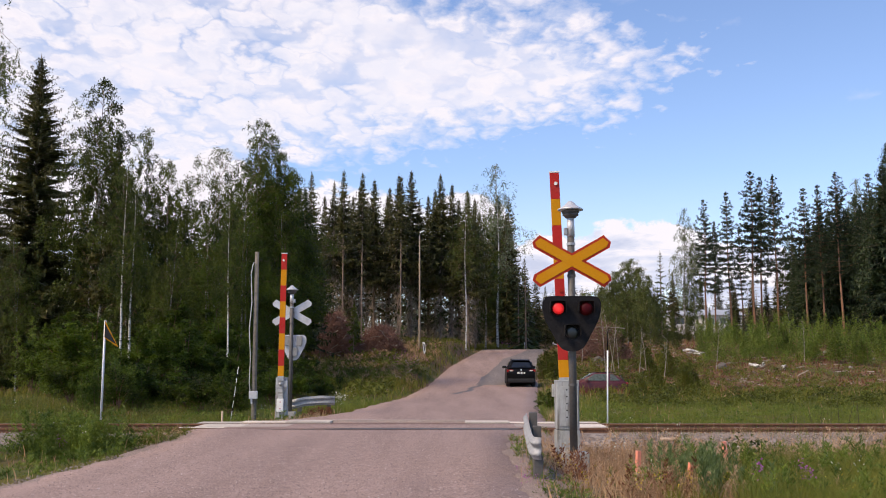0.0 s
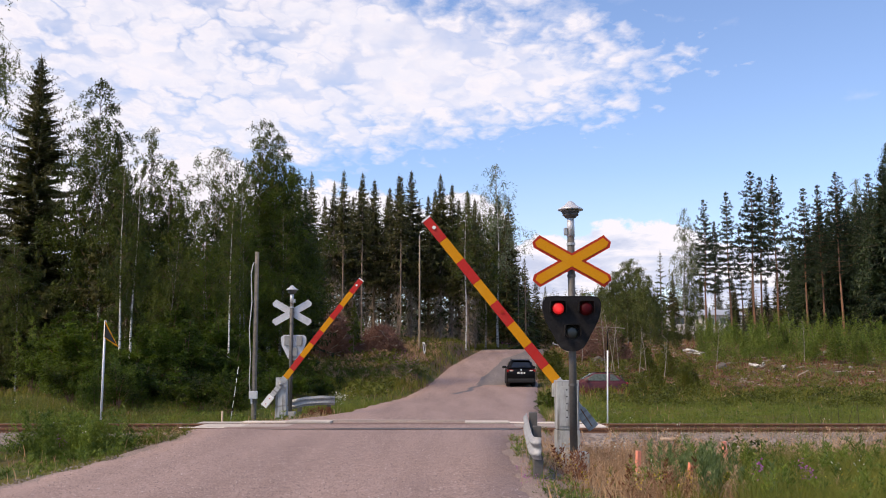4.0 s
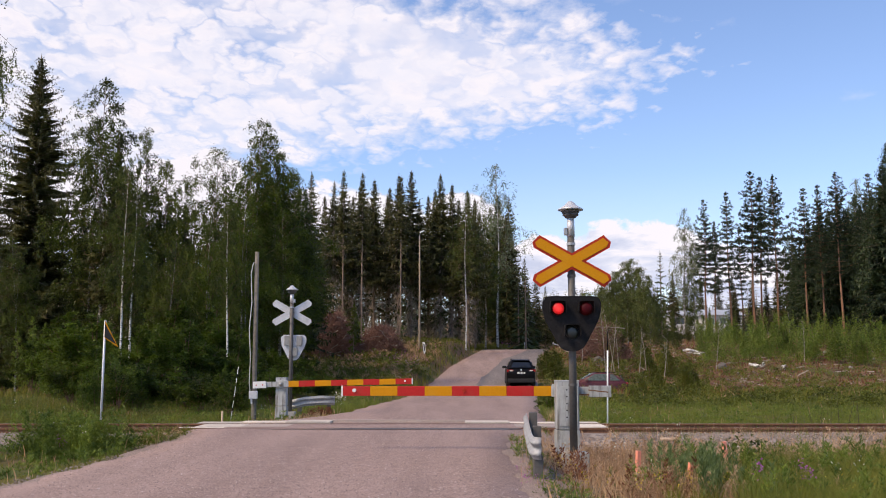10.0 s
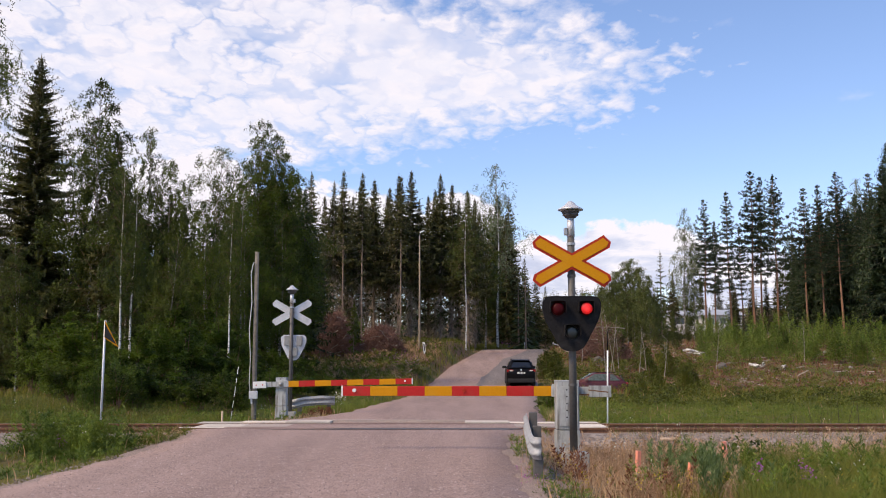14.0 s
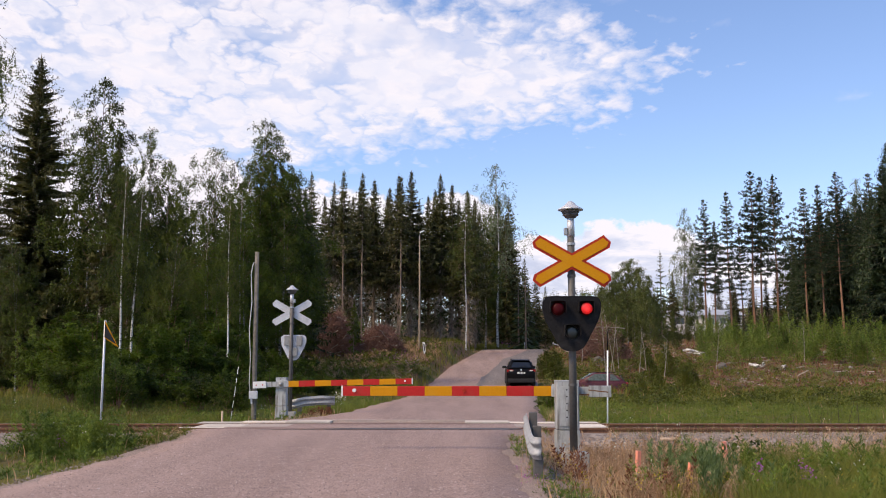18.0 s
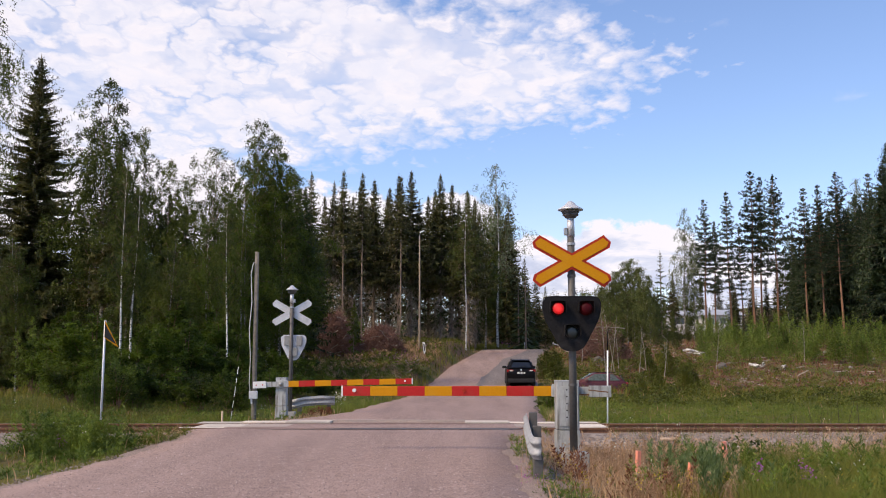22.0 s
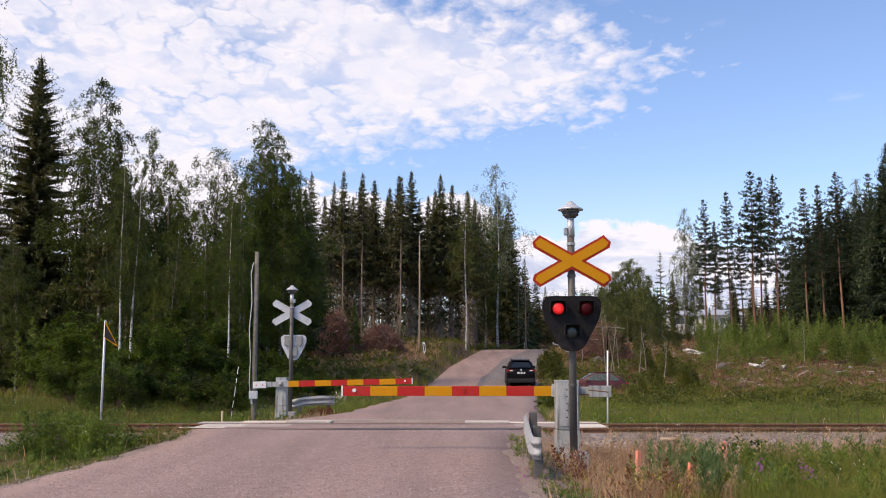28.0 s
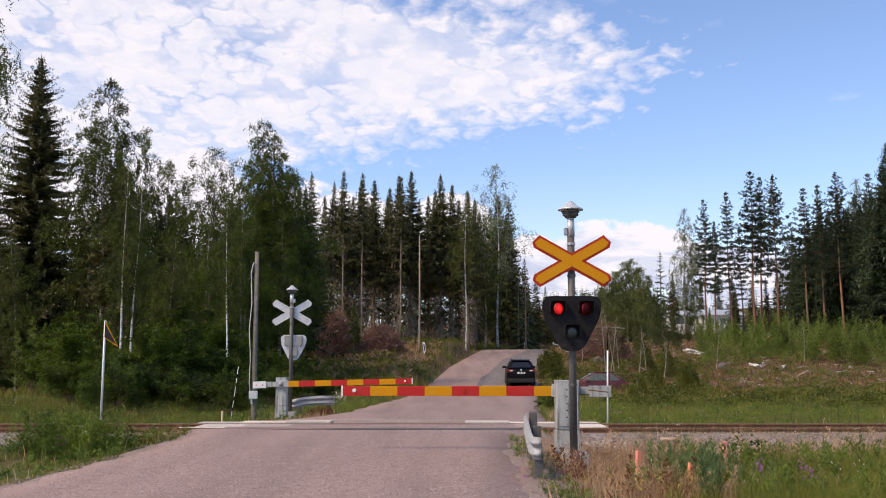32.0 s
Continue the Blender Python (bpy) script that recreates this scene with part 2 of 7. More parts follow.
def asphalt(name, c, stones):
    """Worn asphalt: aggregate, patches, long wheel tracks and fine cracks."""
    m, t, b = nodes_of(name)
    v = coords(t)
    fine = noise_node(t, v, 60, 5, 0.8)
    mid = noise_node(t, v, 7, 5, 0.65)
    mp = t.nodes.new("ShaderNodeMapping")
    mp.inputs["Scale"].default_value = (1.1, 0.07, 1)
    t.links.new(v, mp.inputs["Vector"])
    tracks = noise_node(t, mp.outputs[0], 1.0, 3)
    col = ramp_node(t, fine, [(0.34, tone(c, 0.55)), (0.5, c), (0.66, stones)])
    col = mix_node(t, 1.0, col, ramp_node(t, mid, [(0.3, (0.86,) * 3), (0.7, (1.08, 1.06, 1.05))]), "MULTIPLY")
    col = mix_node(t, 1.0, col, ramp_node(t, tracks, [(0.35, (0.86, 0.85, 0.85)), (0.65, (1.1, 1.09, 1.08))]), "MULTIPLY")
    vo = t.nodes.new("ShaderNodeTexVoronoi")
    vo.feature = "DISTANCE_TO_EDGE"
    vo.inputs["Scale"].default_value = 0.35
    warp = t.nodes.new("ShaderNodeVectorMath")
    warp.operation = "MULTIPLY_ADD"
    nn = t.nodes.new("ShaderNodeTexNoise")
    nn.inputs["Scale"].default_value = 1.3
    t.links.new(v, nn.inputs["Vector"])
    t.links.new(nn.outputs["Color"], warp.inputs[0])
    warp.inputs[1].default_value = (1.2, 1.2, 1.2)
    t.links.new(v, warp.inputs[2])
    t.links.new(warp.outputs[0], vo.inputs["Vector"])
    crack = ramp_node(t, vo.outputs["Distance"], [(0.0, (0.62,) * 3), (0.006, (1, 1, 1))])
    specks = t.nodes.new("ShaderNodeTexVoronoi")
    specks.inputs["Scale"].default_value = 48
    t.links.new(v, specks.inputs["Vector"])
    col = mix_node(t, 1.0, col, ramp_node(t, specks.outputs["Color"], [(0.12, (0.66, 0.65, 0.65)), (0.3, (0.97, 0.97, 0.97)), (0.8, (1.0, 1.0, 1.0)), (0.92, (1.22, 1.2, 1.2))]), "MULTIPLY")
    col = mix_node(t, 0.22, col, crack, "MULTIPLY")
    t.links.new(col, b.inputs["Base Color"])
    b.inputs["Roughness"].default_value = 0.9
    b.inputs["Specular IOR Level"].default_value = 0.25
    bump(t, b, fine, 0.5, 0.006)
    return m


M["asphalt"] = asphalt("road_asphalt", (0.325, 0.232, 0.203), (0.55, 0.415, 0.375))
M["asphalt_new"] = asphalt("new_asphalt", (0.205, 0.178, 0.166), (0.35, 0.305, 0.29))
def chip_material():
    """Loose chippings, each with its own tone."""
    m, t, b = nodes_of("road_chippings")
    g = t.nodes.new("ShaderNodeNewGeometry")
    t.links.new(ramp_node(t, g.outputs["Random Per Island"], [(0.0, (0.10, 0.08, 0.075)), (0.4, (0.24, 0.18, 0.16)), (0.75, (0.42, 0.325, 0.295)), (1.0, (0.58, 0.48, 0.44))]), b.inputs["Base Color"])
    b.inputs["Roughness"].default_value = 0.9
    return m


M["chips"] = chip_material()
M["seal"] = surface("crack_seal", (0.11, 0.10, 0.10), 0.7, 0, 30, 3, 0.2)


def ground_material():
    m, t, b = nodes_of("ground_soil")
    v = t.nodes.new("ShaderNodeNewGeometry").outputs["Position"]
    big, mid, small = noise_node(t, v, 0.09, 4), noise_node(t, v, 0.8, 5, 0.6), noise_node(t, v, 9, 4, 0.6)
    soil = ramp_node(t, small, [(0.3, (0.11, 0.064, 0.038)), (0.7, (0.25, 0.152, 0.092))])
    turf = ramp_node(t, small, [(0.3, (0.05, 0.06, 0.018)), (0.7, (0.13, 0.14, 0.045))])
    f = math_node(t, "ADD", math_node(t, "MULTIPLY", big, 0.6), math_node(t, "MULTIPLY", mid, 0.5))
    s = t.nodes.new("ShaderNodeSeparateXYZ")
    t.links.new(v, s.inputs[0])
    cut = math_node(t, "MULTIPLY", math_node(t, "SUBTRACT", s.outputs["Y"], 50.0), 0.012, clamp=True)
    f = math_node(t, "SUBTRACT", f, math_node(t, "MINIMUM", cut, 0.10))
    col = mix_node(t, ramp_node(t, f, [(0.42, (0, 0, 0)), (0.56, (1, 1, 1))]), soil, turf)
    t.links.new(col, b.inputs["Base Color"])
    b.inputs["Roughness"].default_value = 1.0
    b.inputs["Specular IOR Level"].default_value = 0.1
    bump(t, b, mid, 0.8, 0.06)
    return m


M["ground"] = ground_material()


def ballast_material():
    m, t, b = nodes_of("ballast_stone")
    v = coords(t)
    vo = t.nodes.new("ShaderNodeTexVoronoi")
    vo.inputs["Scale"].default_value = 16
    t.links.new(v, vo.inputs["Vector"])
    dull = noise_node(t, v, 0.9, 4)
    col = ramp_node(t, vo.outputs["Color"], [(0.1, (0.13, 0.105, 0.09)), (0.9, (0.42, 0.35, 0.30))])
    col = mix_node(t, ramp_node(t, dull, [(0.44, (0, 0, 0)), (0.66, (1, 1, 1))]), col, (0.17, 0.115, 0.085))
    sep = t.nodes.new("ShaderNodeSeparateXYZ")
    t.links.new(v, sep.inputs[0])
    off = math_node(t, "ABSOLUTE", math_node(t, "SUBTRACT", math_node(t, "ABSOLUTE", math_node(t, "SUBTRACT", sep.outputs["Y"], 21.0)), 0.9))
    rusty = math_node(t, "MULTIPLY_ADD", off, -2.6, math_node(t, "ADD", dull, 0.75), clamp=True)
    col = mix_node(t, math_node(t, "MULTIPLY", rusty, 0.75), col, (0.21, 0.125, 0.078))
    t.links.new(col, b.inputs["Base Color"])
    b.inputs["Roughness"].default_value = 0.95
    bump(t, b, vo.outputs["Distance"], 1.0, 0.04)
    return m


M["ballast"] = ballast_material()


def cloud_material():
    """Cloud backdrop: a sheet of small clouds, heaped clouds low over the woods, clear sky between."""
    m, t, b = nodes_of("cloud_backdrop")
    t.nodes.remove(b)
    v = coords(t)
    s = t.nodes.new("ShaderNodeSeparateXYZ")
    t.links.new(v, s.inputs[0])
    ax = math_node(t, "DIVIDE", s.outputs["X"], s.outputs["Y"])
    ez = math_node(t, "DIVIDE", s.outputs["Z"], s.outputs["Y"])
    far = math_node(t, "ADD", ez, 0.30)
    c = t.nodes.new("ShaderNodeCombineXYZ")
    t.links.new(math_node(t, "DIVIDE", ax, far), c.inputs[0])
    t.links.new(math_node(t, "DIVIDE", 1.0, far), c.inputs[1])
    flat = c.outputs[0]
    c2 = t.nodes.new("ShaderNodeCombineXYZ")
    t.links.new(ax, c2.inputs[0])
    t.links.new(math_node(t, "MULTIPLY", ez, 1.5), c2.inputs[1])
    heap = c2.outputs[0]
    c3 = t.nodes.new("ShaderNodeCombineXYZ")
    t.links.new(ax, c3.inputs[0])
    t.links.new(math_node(t, "MULTIPLY", ez, 4.5), c3.inputs[1])
    bands = noise_node(t, c3.outputs[0], 11, 5, 0.6, 0.4)
    n_mid, n_small = noise_node(t, flat, 13.0, 5, 0.6, 0.25), noise_node(t, flat, 38, 4, 0.6, 0.3)
    # rounded puffs parted by thin winding gaps
    nc = t.nodes.new("ShaderNodeTexNoise")
    nc.inputs["Scale"].default_value, nc.inputs["Detail"].default_value = 19, 6
    t.links.new(flat, nc.inputs["Vector"])
    bend = t.nodes.new("ShaderNodeVectorMath")
    bend.operation = "MULTIPLY_ADD"
    t.links.new(nc.outputs["Color"], bend.inputs[0])
    bend.inputs[1].default_value = (0.115, 0.115, 0)
    t.links.new(flat, bend.inputs[2])

    def puffs(scale, kind, out):
        cell = t.nodes.new("ShaderNodeTexVoronoi")
        cell.feature = kind
        cell.inputs["Scale"].default_value = scale
        t.links.new(bend.outputs[0], cell.inputs["Vector"])
        return cell.outputs[out]

    rim = puffs(14.0, "DISTANCE_TO_EDGE", "Distance")
    fine_rim = puffs(30.0, "DISTANCE_TO_EDGE", "Distance")
    h_big, h_small = noise_node(t, heap, 13, 6, 0.58, 0.2), noise_node(t, heap, 42, 4, 0.6)

    def line(k, base, sign=1.0):
        """ez against a sloping edge, positive inside."""
        e = math_node(t, "SUBTRACT", ez, math_node(t, "MULTIPLY_ADD", ax, k, base))
        return e if sign > 0 else math_node(t, "MULTIPLY", e, -1.0)

    def blob(cx, cz, wx, wz):
        """A separate small cloud, positive inside."""
        dx = math_node(t, "DIVIDE", math_node(t, "SUBTRACT", ax, cx), wx)
        dz = math_node(t, "DIVIDE", math_node(t, "SUBTRACT", ez, cz), wz)
        r = math_node(t, "SQRT", math_node(t, "ADD", math_node(t, "MULTIPLY", dx, dx), math_node(t, "MULTIPLY", dz, dz)))
        return math_node(t, "MULTIPLY", math_node(t, "SUBTRACT", 1.0, r), wz)

    sheet = math_node(t, "MINIMUM", math_node(t, "MINIMUM", line(0.17, 0.233), line(0.62, 0.188)), line(-0.29, 0.361, -1))
    for args in ((0.107, 0.346, 0.034, 0.015), (0.058, 0.374, 0.034, 0.014), (0.165, 0.306, 0.036, 0.012), (0.142, 0.262, 0.016, 0.008)):
        sheet = math_node(t, "MAXIMUM", sheet, blob(*args))
    ragged = math_node(t, "ADD", math_node(t, "MULTIPLY", math_node(t, "SUBTRACT", n_mid, 0.5), 0.062),
                       math_node(t, "ADD", math_node(t, "MULTIPLY", math_node(t, "SUBTRACT", rim, 0.16), 0.07),
                                 math_node(t, "MULTIPLY", math_node(t, "SUBTRACT", n_small, 0.5), 0.045)))
    sheet = math_node(t, "MULTIPLY_ADD", math_node(t, "ADD", math_node(t, "MINIMUM", sheet, 0.06), ragged), 26.0, 0.52, clamp=True)
    # gaps inside the sheet: soft and pale, now and then open to the blue
    where = math_node(t, "MULTIPLY_ADD", noise_node(t, flat, 5.0, 4, 0.6, 0.3), 4.2, -1.55, clamp=True)
    slit = math_node(t, "SUBTRACT", 1.0, math_node(t, "MULTIPLY", rim, 6.5, clamp=True))
    slit = math_node(t, "MAXIMUM", slit, math_node(t, "MULTIPLY", math_node(t, "SUBTRACT", 1.0, math_node(t, "MULTIPLY", fine_rim, 6.0, clamp=True)), 0.45))
    corner = math_node(t, "MULTIPLY_ADD", puffs(22.0, "F1", "Distance"), 3.6, -1.75, clamp=True)
    hole = math_node(t, "MULTIPLY", math_node(t, "MULTIPLY_ADD", n_mid, 8.0, -4.15, clamp=True), math_node(t, "MULTIPLY_ADD", where, 0.7, 0.3))
    gap = math_node(t, "MAXIMUM", math_node(t, "MULTIPLY", slit, math_node(t, "MULTIPLY_ADD", where, 0.20, 0.0)), math_node(t, "MULTIPLY", hole, 0.28))
    gap = math_node(t, "MAXIMUM", gap, math_node(t, "MULTIPLY", corner, math_node(t, "MULTIPLY_ADD", where, 0.55, 0.16)))
    thin = math_node(t, "MAXIMUM", math_node(t, "MULTIPLY_ADD", ax, -2.4, 0.70, clamp=True), 0.10)
    sheet = math_node(t, "MULTIPLY", sheet, math_node(t, "SUBTRACT", 1.0, math_node(t, "MULTIPLY", gap, thin)))
    faint = blob(0.18, 0.372, 0.024, 0.010)
    for args in ((0.168, 0.338, 0.020, 0.008), (0.25, 0.350, 0.03, 0.005), (0.425, 0.272, 0.05, 0.007)):
        faint = math_node(t, "MAXIMUM", faint, blob(*args))
    faint = math_node(t, "MULTIPLY", math_node(t, "ADD", math_node(t, "MULTIPLY_ADD", n_mid, 0.05, -0.027), faint), 60.0, clamp=True)

    def heap_cloud(cx, cz, wx, wz, base):
        """One heaped cloud: round on top, flat below."""
        dx = math_node(t, "DIVIDE", math_node(t, "SUBTRACT", ax, cx), wx)
        dz = math_node(t, "DIVIDE", math_node(t, "SUBTRACT", ez, cz), wz)
        r = math_node(t, "SQRT", math_node(t, "ADD", math_node(t, "MULTIPLY", dx, dx), math_node(t, "MULTIPLY", dz, dz)))
        f = math_node(t, "SUBTRACT", 1.0, r)
        f = math_node(t, "MULTIPLY_ADD", math_node(t, "SUBTRACT", h_big, 0.5), 1.5, f)
        f = math_node(t, "MULTIPLY_ADD", math_node(t, "SUBTRACT", h_small, 0.5), 0.35, f)
        low = math_node(t, "MULTIPLY", math_node(t, "SUBTRACT", ez, base), 40.0, clamp=True)
        return math_node(t, "MULTIPLY", math_node(t, "MULTIPLY", f, 9.0, clamp=True), low)

    heaps = heap_cloud(0.19, 0.105, 0.075, 0.042, 0.02)
    for args in ((-0.255, 0.165, 0.075, 0.06, 0.02), (-0.10, 0.12, 0.12, 0.055, 0.02), (0.095, 0.085, 0.045, 0.045, 0.02),
                 (0.30, 0.085, 0.09, 0.04, 0.0), (-0.40, 0.12, 0.10, 0.09, 0.0), (0.02, 0.135, 0.05, 0.04, 0.02)):
        heaps = math_node(t, "MAXIMUM", heaps, heap_cloud(*args))
    cover = math_node(t, "MAXIMUM", math_node(t, "MULTIPLY", sheet, 0.96), math_node(t, "MAXIMUM", math_node(t, "MULTIPLY", heaps, 0.95), math_node(t, "MULTIPLY", faint, 0.3)))
    haze = math_node(t, "MULTIPLY_ADD", ez, -3.2, 0.62, clamp=True)
    cover = math_node(t, "MAXIMUM", cover, math_node(t, "MULTIPLY", haze, 0.55))
    thick = math_node(t, "ADD", math_node(t, "MULTIPLY", math_node(t, "MINIMUM", rim, 0.3), 1.2), math_node(t, "MULTIPLY", n_mid, 0.6))
    col_s = ramp_node(t, thick, [(0.26, (0.90, 0.94, 1.0)), (0.48, (0.95, 0.97, 1.0)), (0.62, (0.98, 0.985, 1.0)), (0.84, (0.90, 0.93, 0.99))])
    shade = math_node(t, "ADD", math_node(t, "MULTIPLY", h_big, 0.7), math_node(t, "MULTIPLY", bands, 1.25))
    shade = math_node(t, "ADD", math_node(t, "SUBTRACT", shade, 0.47), math_node(t, "MAXIMUM", math_node(t, "MULTIPLY", math_node(t, "SUBTRACT", ez, 0.112), 9.0), -0.06))
    col_h = ramp_node(t, shade, [(0.32, (0.60, 0.68, 0.83)), (0.48, (0.78, 0.84, 0.94)), (0.60, (0.98, 0.985, 1.0))])
    col = mix_node(t, heaps, col_s, col_h)
    em = t.nodes.new("ShaderNodeEmission")
    t.links.new(col, em.inputs["Color"])
    em.inputs["Strength"].default_value = 1.0
    tr = t.nodes.new("ShaderNodeBsdfTransparent")
    mx = t.nodes.new("ShaderNodeMixShader")
    t.links.new(cover, mx.inputs[0])
    t.links.new(tr.outputs[0], mx.inputs[1])
    t.links.new(em.outputs[0], mx.inputs[2])
    t.links.new(mx.outputs[0], t.nodes["Material Output"].inputs["Surface"])
    return m


M["cloud"] = cloud_material()

# ---------------------------------------------------------------- mesh helpers


def empty(name, m=None):
    ob = new(name)
    ob.empty_display_size = 0.1
    if m is not None:
        ob.matrix_world = m
    return ob


def part(name, bm, material, parent=None, label="", smooth=False):
    """Links a bmesh as one mesh object, under a thing or a part."""
    me = bpy.data.meshes.new(name)
    bmesh.ops.recalc_face_normals(bm, faces=bm.faces)
    bm.to_mesh(me)
    bm.free()
    me.materials.append(material)
    if smooth:
        me.polygons.foreach_set("use_smooth", [True] * len(me.polygons))
    ob = new(name, me)
    ob.parent = parent
    if label:
        ob["label"] = label
    return ob


def raw(name, verts, faces, material, parent=None, label="", smooth=False):
    me = bpy.data.meshes.new(name)
    me.from_pydata(verts, [], faces)
    me.materials.append(material)
    if smooth:
        me.polygons.foreach_set("use_smooth", [True] * len(me.polygons))
    ob = new(name, me)
    ob.parent = parent
    if label:
        ob["label"] = label
    return ob


def polys(name, V, material, parent=None, label=""):
    """One mesh of loose polygons; V is an array (count, corners, 3)."""
    n, k = V.shape[:2]
    me = bpy.data.meshes.new(name)
    me.vertices.add(n * k)
    me.vertices.foreach_set("co", V.astype(np.float32).ravel())
    me.loops.add(n * k)
    me.loops.foreach_set("vertex_index", np.arange(n * k, dtype=np.int32))
    me.polygons.add(n)
    me.polygons.foreach_set("loop_start", np.arange(0, n * k, k, dtype=np.int32))
    me.update(calc_edges=True)
    me.materials.append(material)
    ob = new(name, me)
    ob.parent = parent
    if label:
        ob["label"] = label
    return ob


def unit(a):
    return a / np.maximum(np.linalg.norm(a, axis=-1, keepdims=True), 1e-9)


def leaves(P, D, L, W, up=None):
    """Rhombic leaves at P along D, length L, width W."""
    P, D = np.asarray(P, float), unit(np.asarray(D, float))
    n = len(P)
    L, W = np.broadcast_to(np.asarray(L, float), n)[:, None], np.broadcast_to(np.asarray(W, float), n)[:, None]
    N = unit(rng.normal(size=(n, 3)) + (np.array((0, 0, 1.2)) if up is None else np.asarray(up)))
    S = unit(np.cross(D, N))
    return np.stack([P, P + D * L * 0.45 + S * W * 0.5, P + D * L, P + D * L * 0.45 - S * W * 0.5], axis=1)


def sprigs(P, D, L, W, up=None):
    """Small pointed leaves or needle sprays, one triangle each."""
    P, D = np.asarray(P, float), unit(np.asarray(D, float))
    n = len(P)
    L, W = np.broadcast_to(np.asarray(L, float), n)[:, None], np.broadcast_to(np.asarray(W, float), n)[:, None]
    N = unit(rng.normal(size=(n, 3)) + (np.array((0, 0, 1.2)) if up is None else np.asarray(up)))
    S = unit(np.cross(D, N)) * W * 0.5
    return np.stack([P + D * L * 0.2 + S, P + D * L, P + D * L * 0.2 - S], axis=1)


def tube(V, F, pts, rads, seg=6):
    """A tapering tube along pts into the lists V and F."""
    pts = [Vector(p) for p in pts]
    base = len(V)
    for i, (p, r) in enumerate(zip(pts, rads)):
        d = (pts[min(i + 1, len(pts) - 1)] - pts[max(i - 1, 0)]).normalized()
        a = d.orthogonal().normalized() if abs(d.z) < 0.9 else Vector((1, 0, 0)).cross(d).normalized()
        b = d.cross(a)
        for k in range(seg):
            q = p + (a * math.cos(2 * math.pi * k / seg) + b * math.sin(2 * math.pi * k / seg)) * r
            V.append(tuple(q))
        if i:
            for k in range(seg):
                u, w = base + (i - 1) * seg + k, base + (i - 1) * seg + (k + 1) % seg
                F.append((u, w, w + seg, u + seg))
    F.append(tuple(base + (len(pts) - 1) * seg + k for k in range(seg)))


def box(bm, c, s, bevel=0.0, turn=None):
    m = Matrix.Translation(c) @ (turn if turn else Matrix()) @ Matrix.Diagonal((*s, 1))
    r = bmesh.ops.create_cube(bm, size=1, matrix=m)
    if bevel:
        edges = list({e for v in r["verts"] for e in v.link_edges})
        bmesh.ops.bevel(bm, geom=edges, offset=bevel, segments=2, affect="EDGES", profile=0.6)
    return bm


def cyl(bm, p0, p1, r0, r1=None, seg=20):
    p0, p1 = Vector(p0), Vector(p1)
    m = Matrix.Translation((p0 + p1) / 2) @ (p1 - p0).to_track_quat("Z", "Y").to_matrix().to_4x4()
    bmesh.ops.create_cone(bm, cap_ends=True, segments=seg, radius1=r0, radius2=r0 if r1 is None else r1, depth=(p1 - p0).length, matrix=m)
    return bm


def prism(bm, outline, depth, m=None):
    """A flat outline (x, z) given a depth along y, centred; bevelled by nothing."""
    m = m if m else Matrix()
    a = [bm.verts.new(m @ Vector((x, -depth / 2, z))) for x, z in outline]
    b = [bm.verts.new(m @ Vector((x, depth / 2, z))) for x, z in outline]
    bm.faces.new(a)
    bm.faces.new(b[::-1])
    for i in range(len(a)):
        j = (i + 1) % len(a)
        bm.faces.new((a[i], b[i], b[j], a[j]))
    return bm


def spin(bm, rings, seg=24, m=None):
    """A turned shape from (radius, z) rings."""
    m = m if m else Matrix()
    rows = [[bm.verts.new(m @ Vector((r * math.cos(2 * math.pi * k / seg), r * math.sin(2 * math.pi * k / seg), z))) for k in range(seg)] for r, z in rings]
    for a, b in zip(rows, rows[1:]):
        for k in range(seg):
            bm.faces.new((a[k], a[(k + 1) % seg], b[(k + 1) % seg], b[k]))
    bm.faces.new(rows[0][::-1])
    bm.faces.new(rows[-1])
    return bm


def rounded(points, radius, n=5):
    """Rounds the corners of an outline."""
    out = []
    k = len(points)
    for i in range(k):
        p, a, b = Vector(points[i]), Vector(points[i - 1]), Vector(points[(i + 1) % k])
        r = radius[i] if isinstance(radius, (list, tuple)) else radius
        s, e = p + (a - p).normalized() * r, p + (b - p).normalized() * r
        for j in range(n + 1):
            u = j / n
            out.append(tuple(s * (1 - u) ** 2 + p * 2 * u * (1 - u) + e * u * u))
    return out


# ---------------------------------------------------------------- ground, road and track
ROAD_Y = (-40, 0, 8, 14.3, 18, 20.2, 21.9, 24, 28.6, 36, 47, 63, 80, 97, 110, 122, 135, 150, 175, 220)
ROAD_L = (-5.4, -5.2, -4.97, -4.48, -4.45, -4.9, -4.4, -3.5, -2.65, -2.45, -1.75, -0.97, 0.5, 2.5, 4.3, 7.0, 12.5, 21, 38, 75)
ROAD_R = (0.9, 0.9, 0.86, 0.90, 1.05, 1.7, 2.0, 2.3, 2.6, 3.2, 4.2, 5.75, 7.4, 9.2, 11.0, 13.6, 19.0, 27, 44, 81)
ROAD_Z = (-0.25, -0.2, -0.12, -0.06, -0.02, 0.0, 0.0, -0.02, -0.06, -0.14, -0.2, 0.0, 1.16, 2.2, 3.06, 3.27, 3.36, 3.5, 3.8, 4.5)


def road_at(y):
    return np.interp(y, ROAD_Y, ROAD_L), np.interp(y, ROAD_Y, ROAD_R), np.interp(y, ROAD_Y, ROAD_Z)


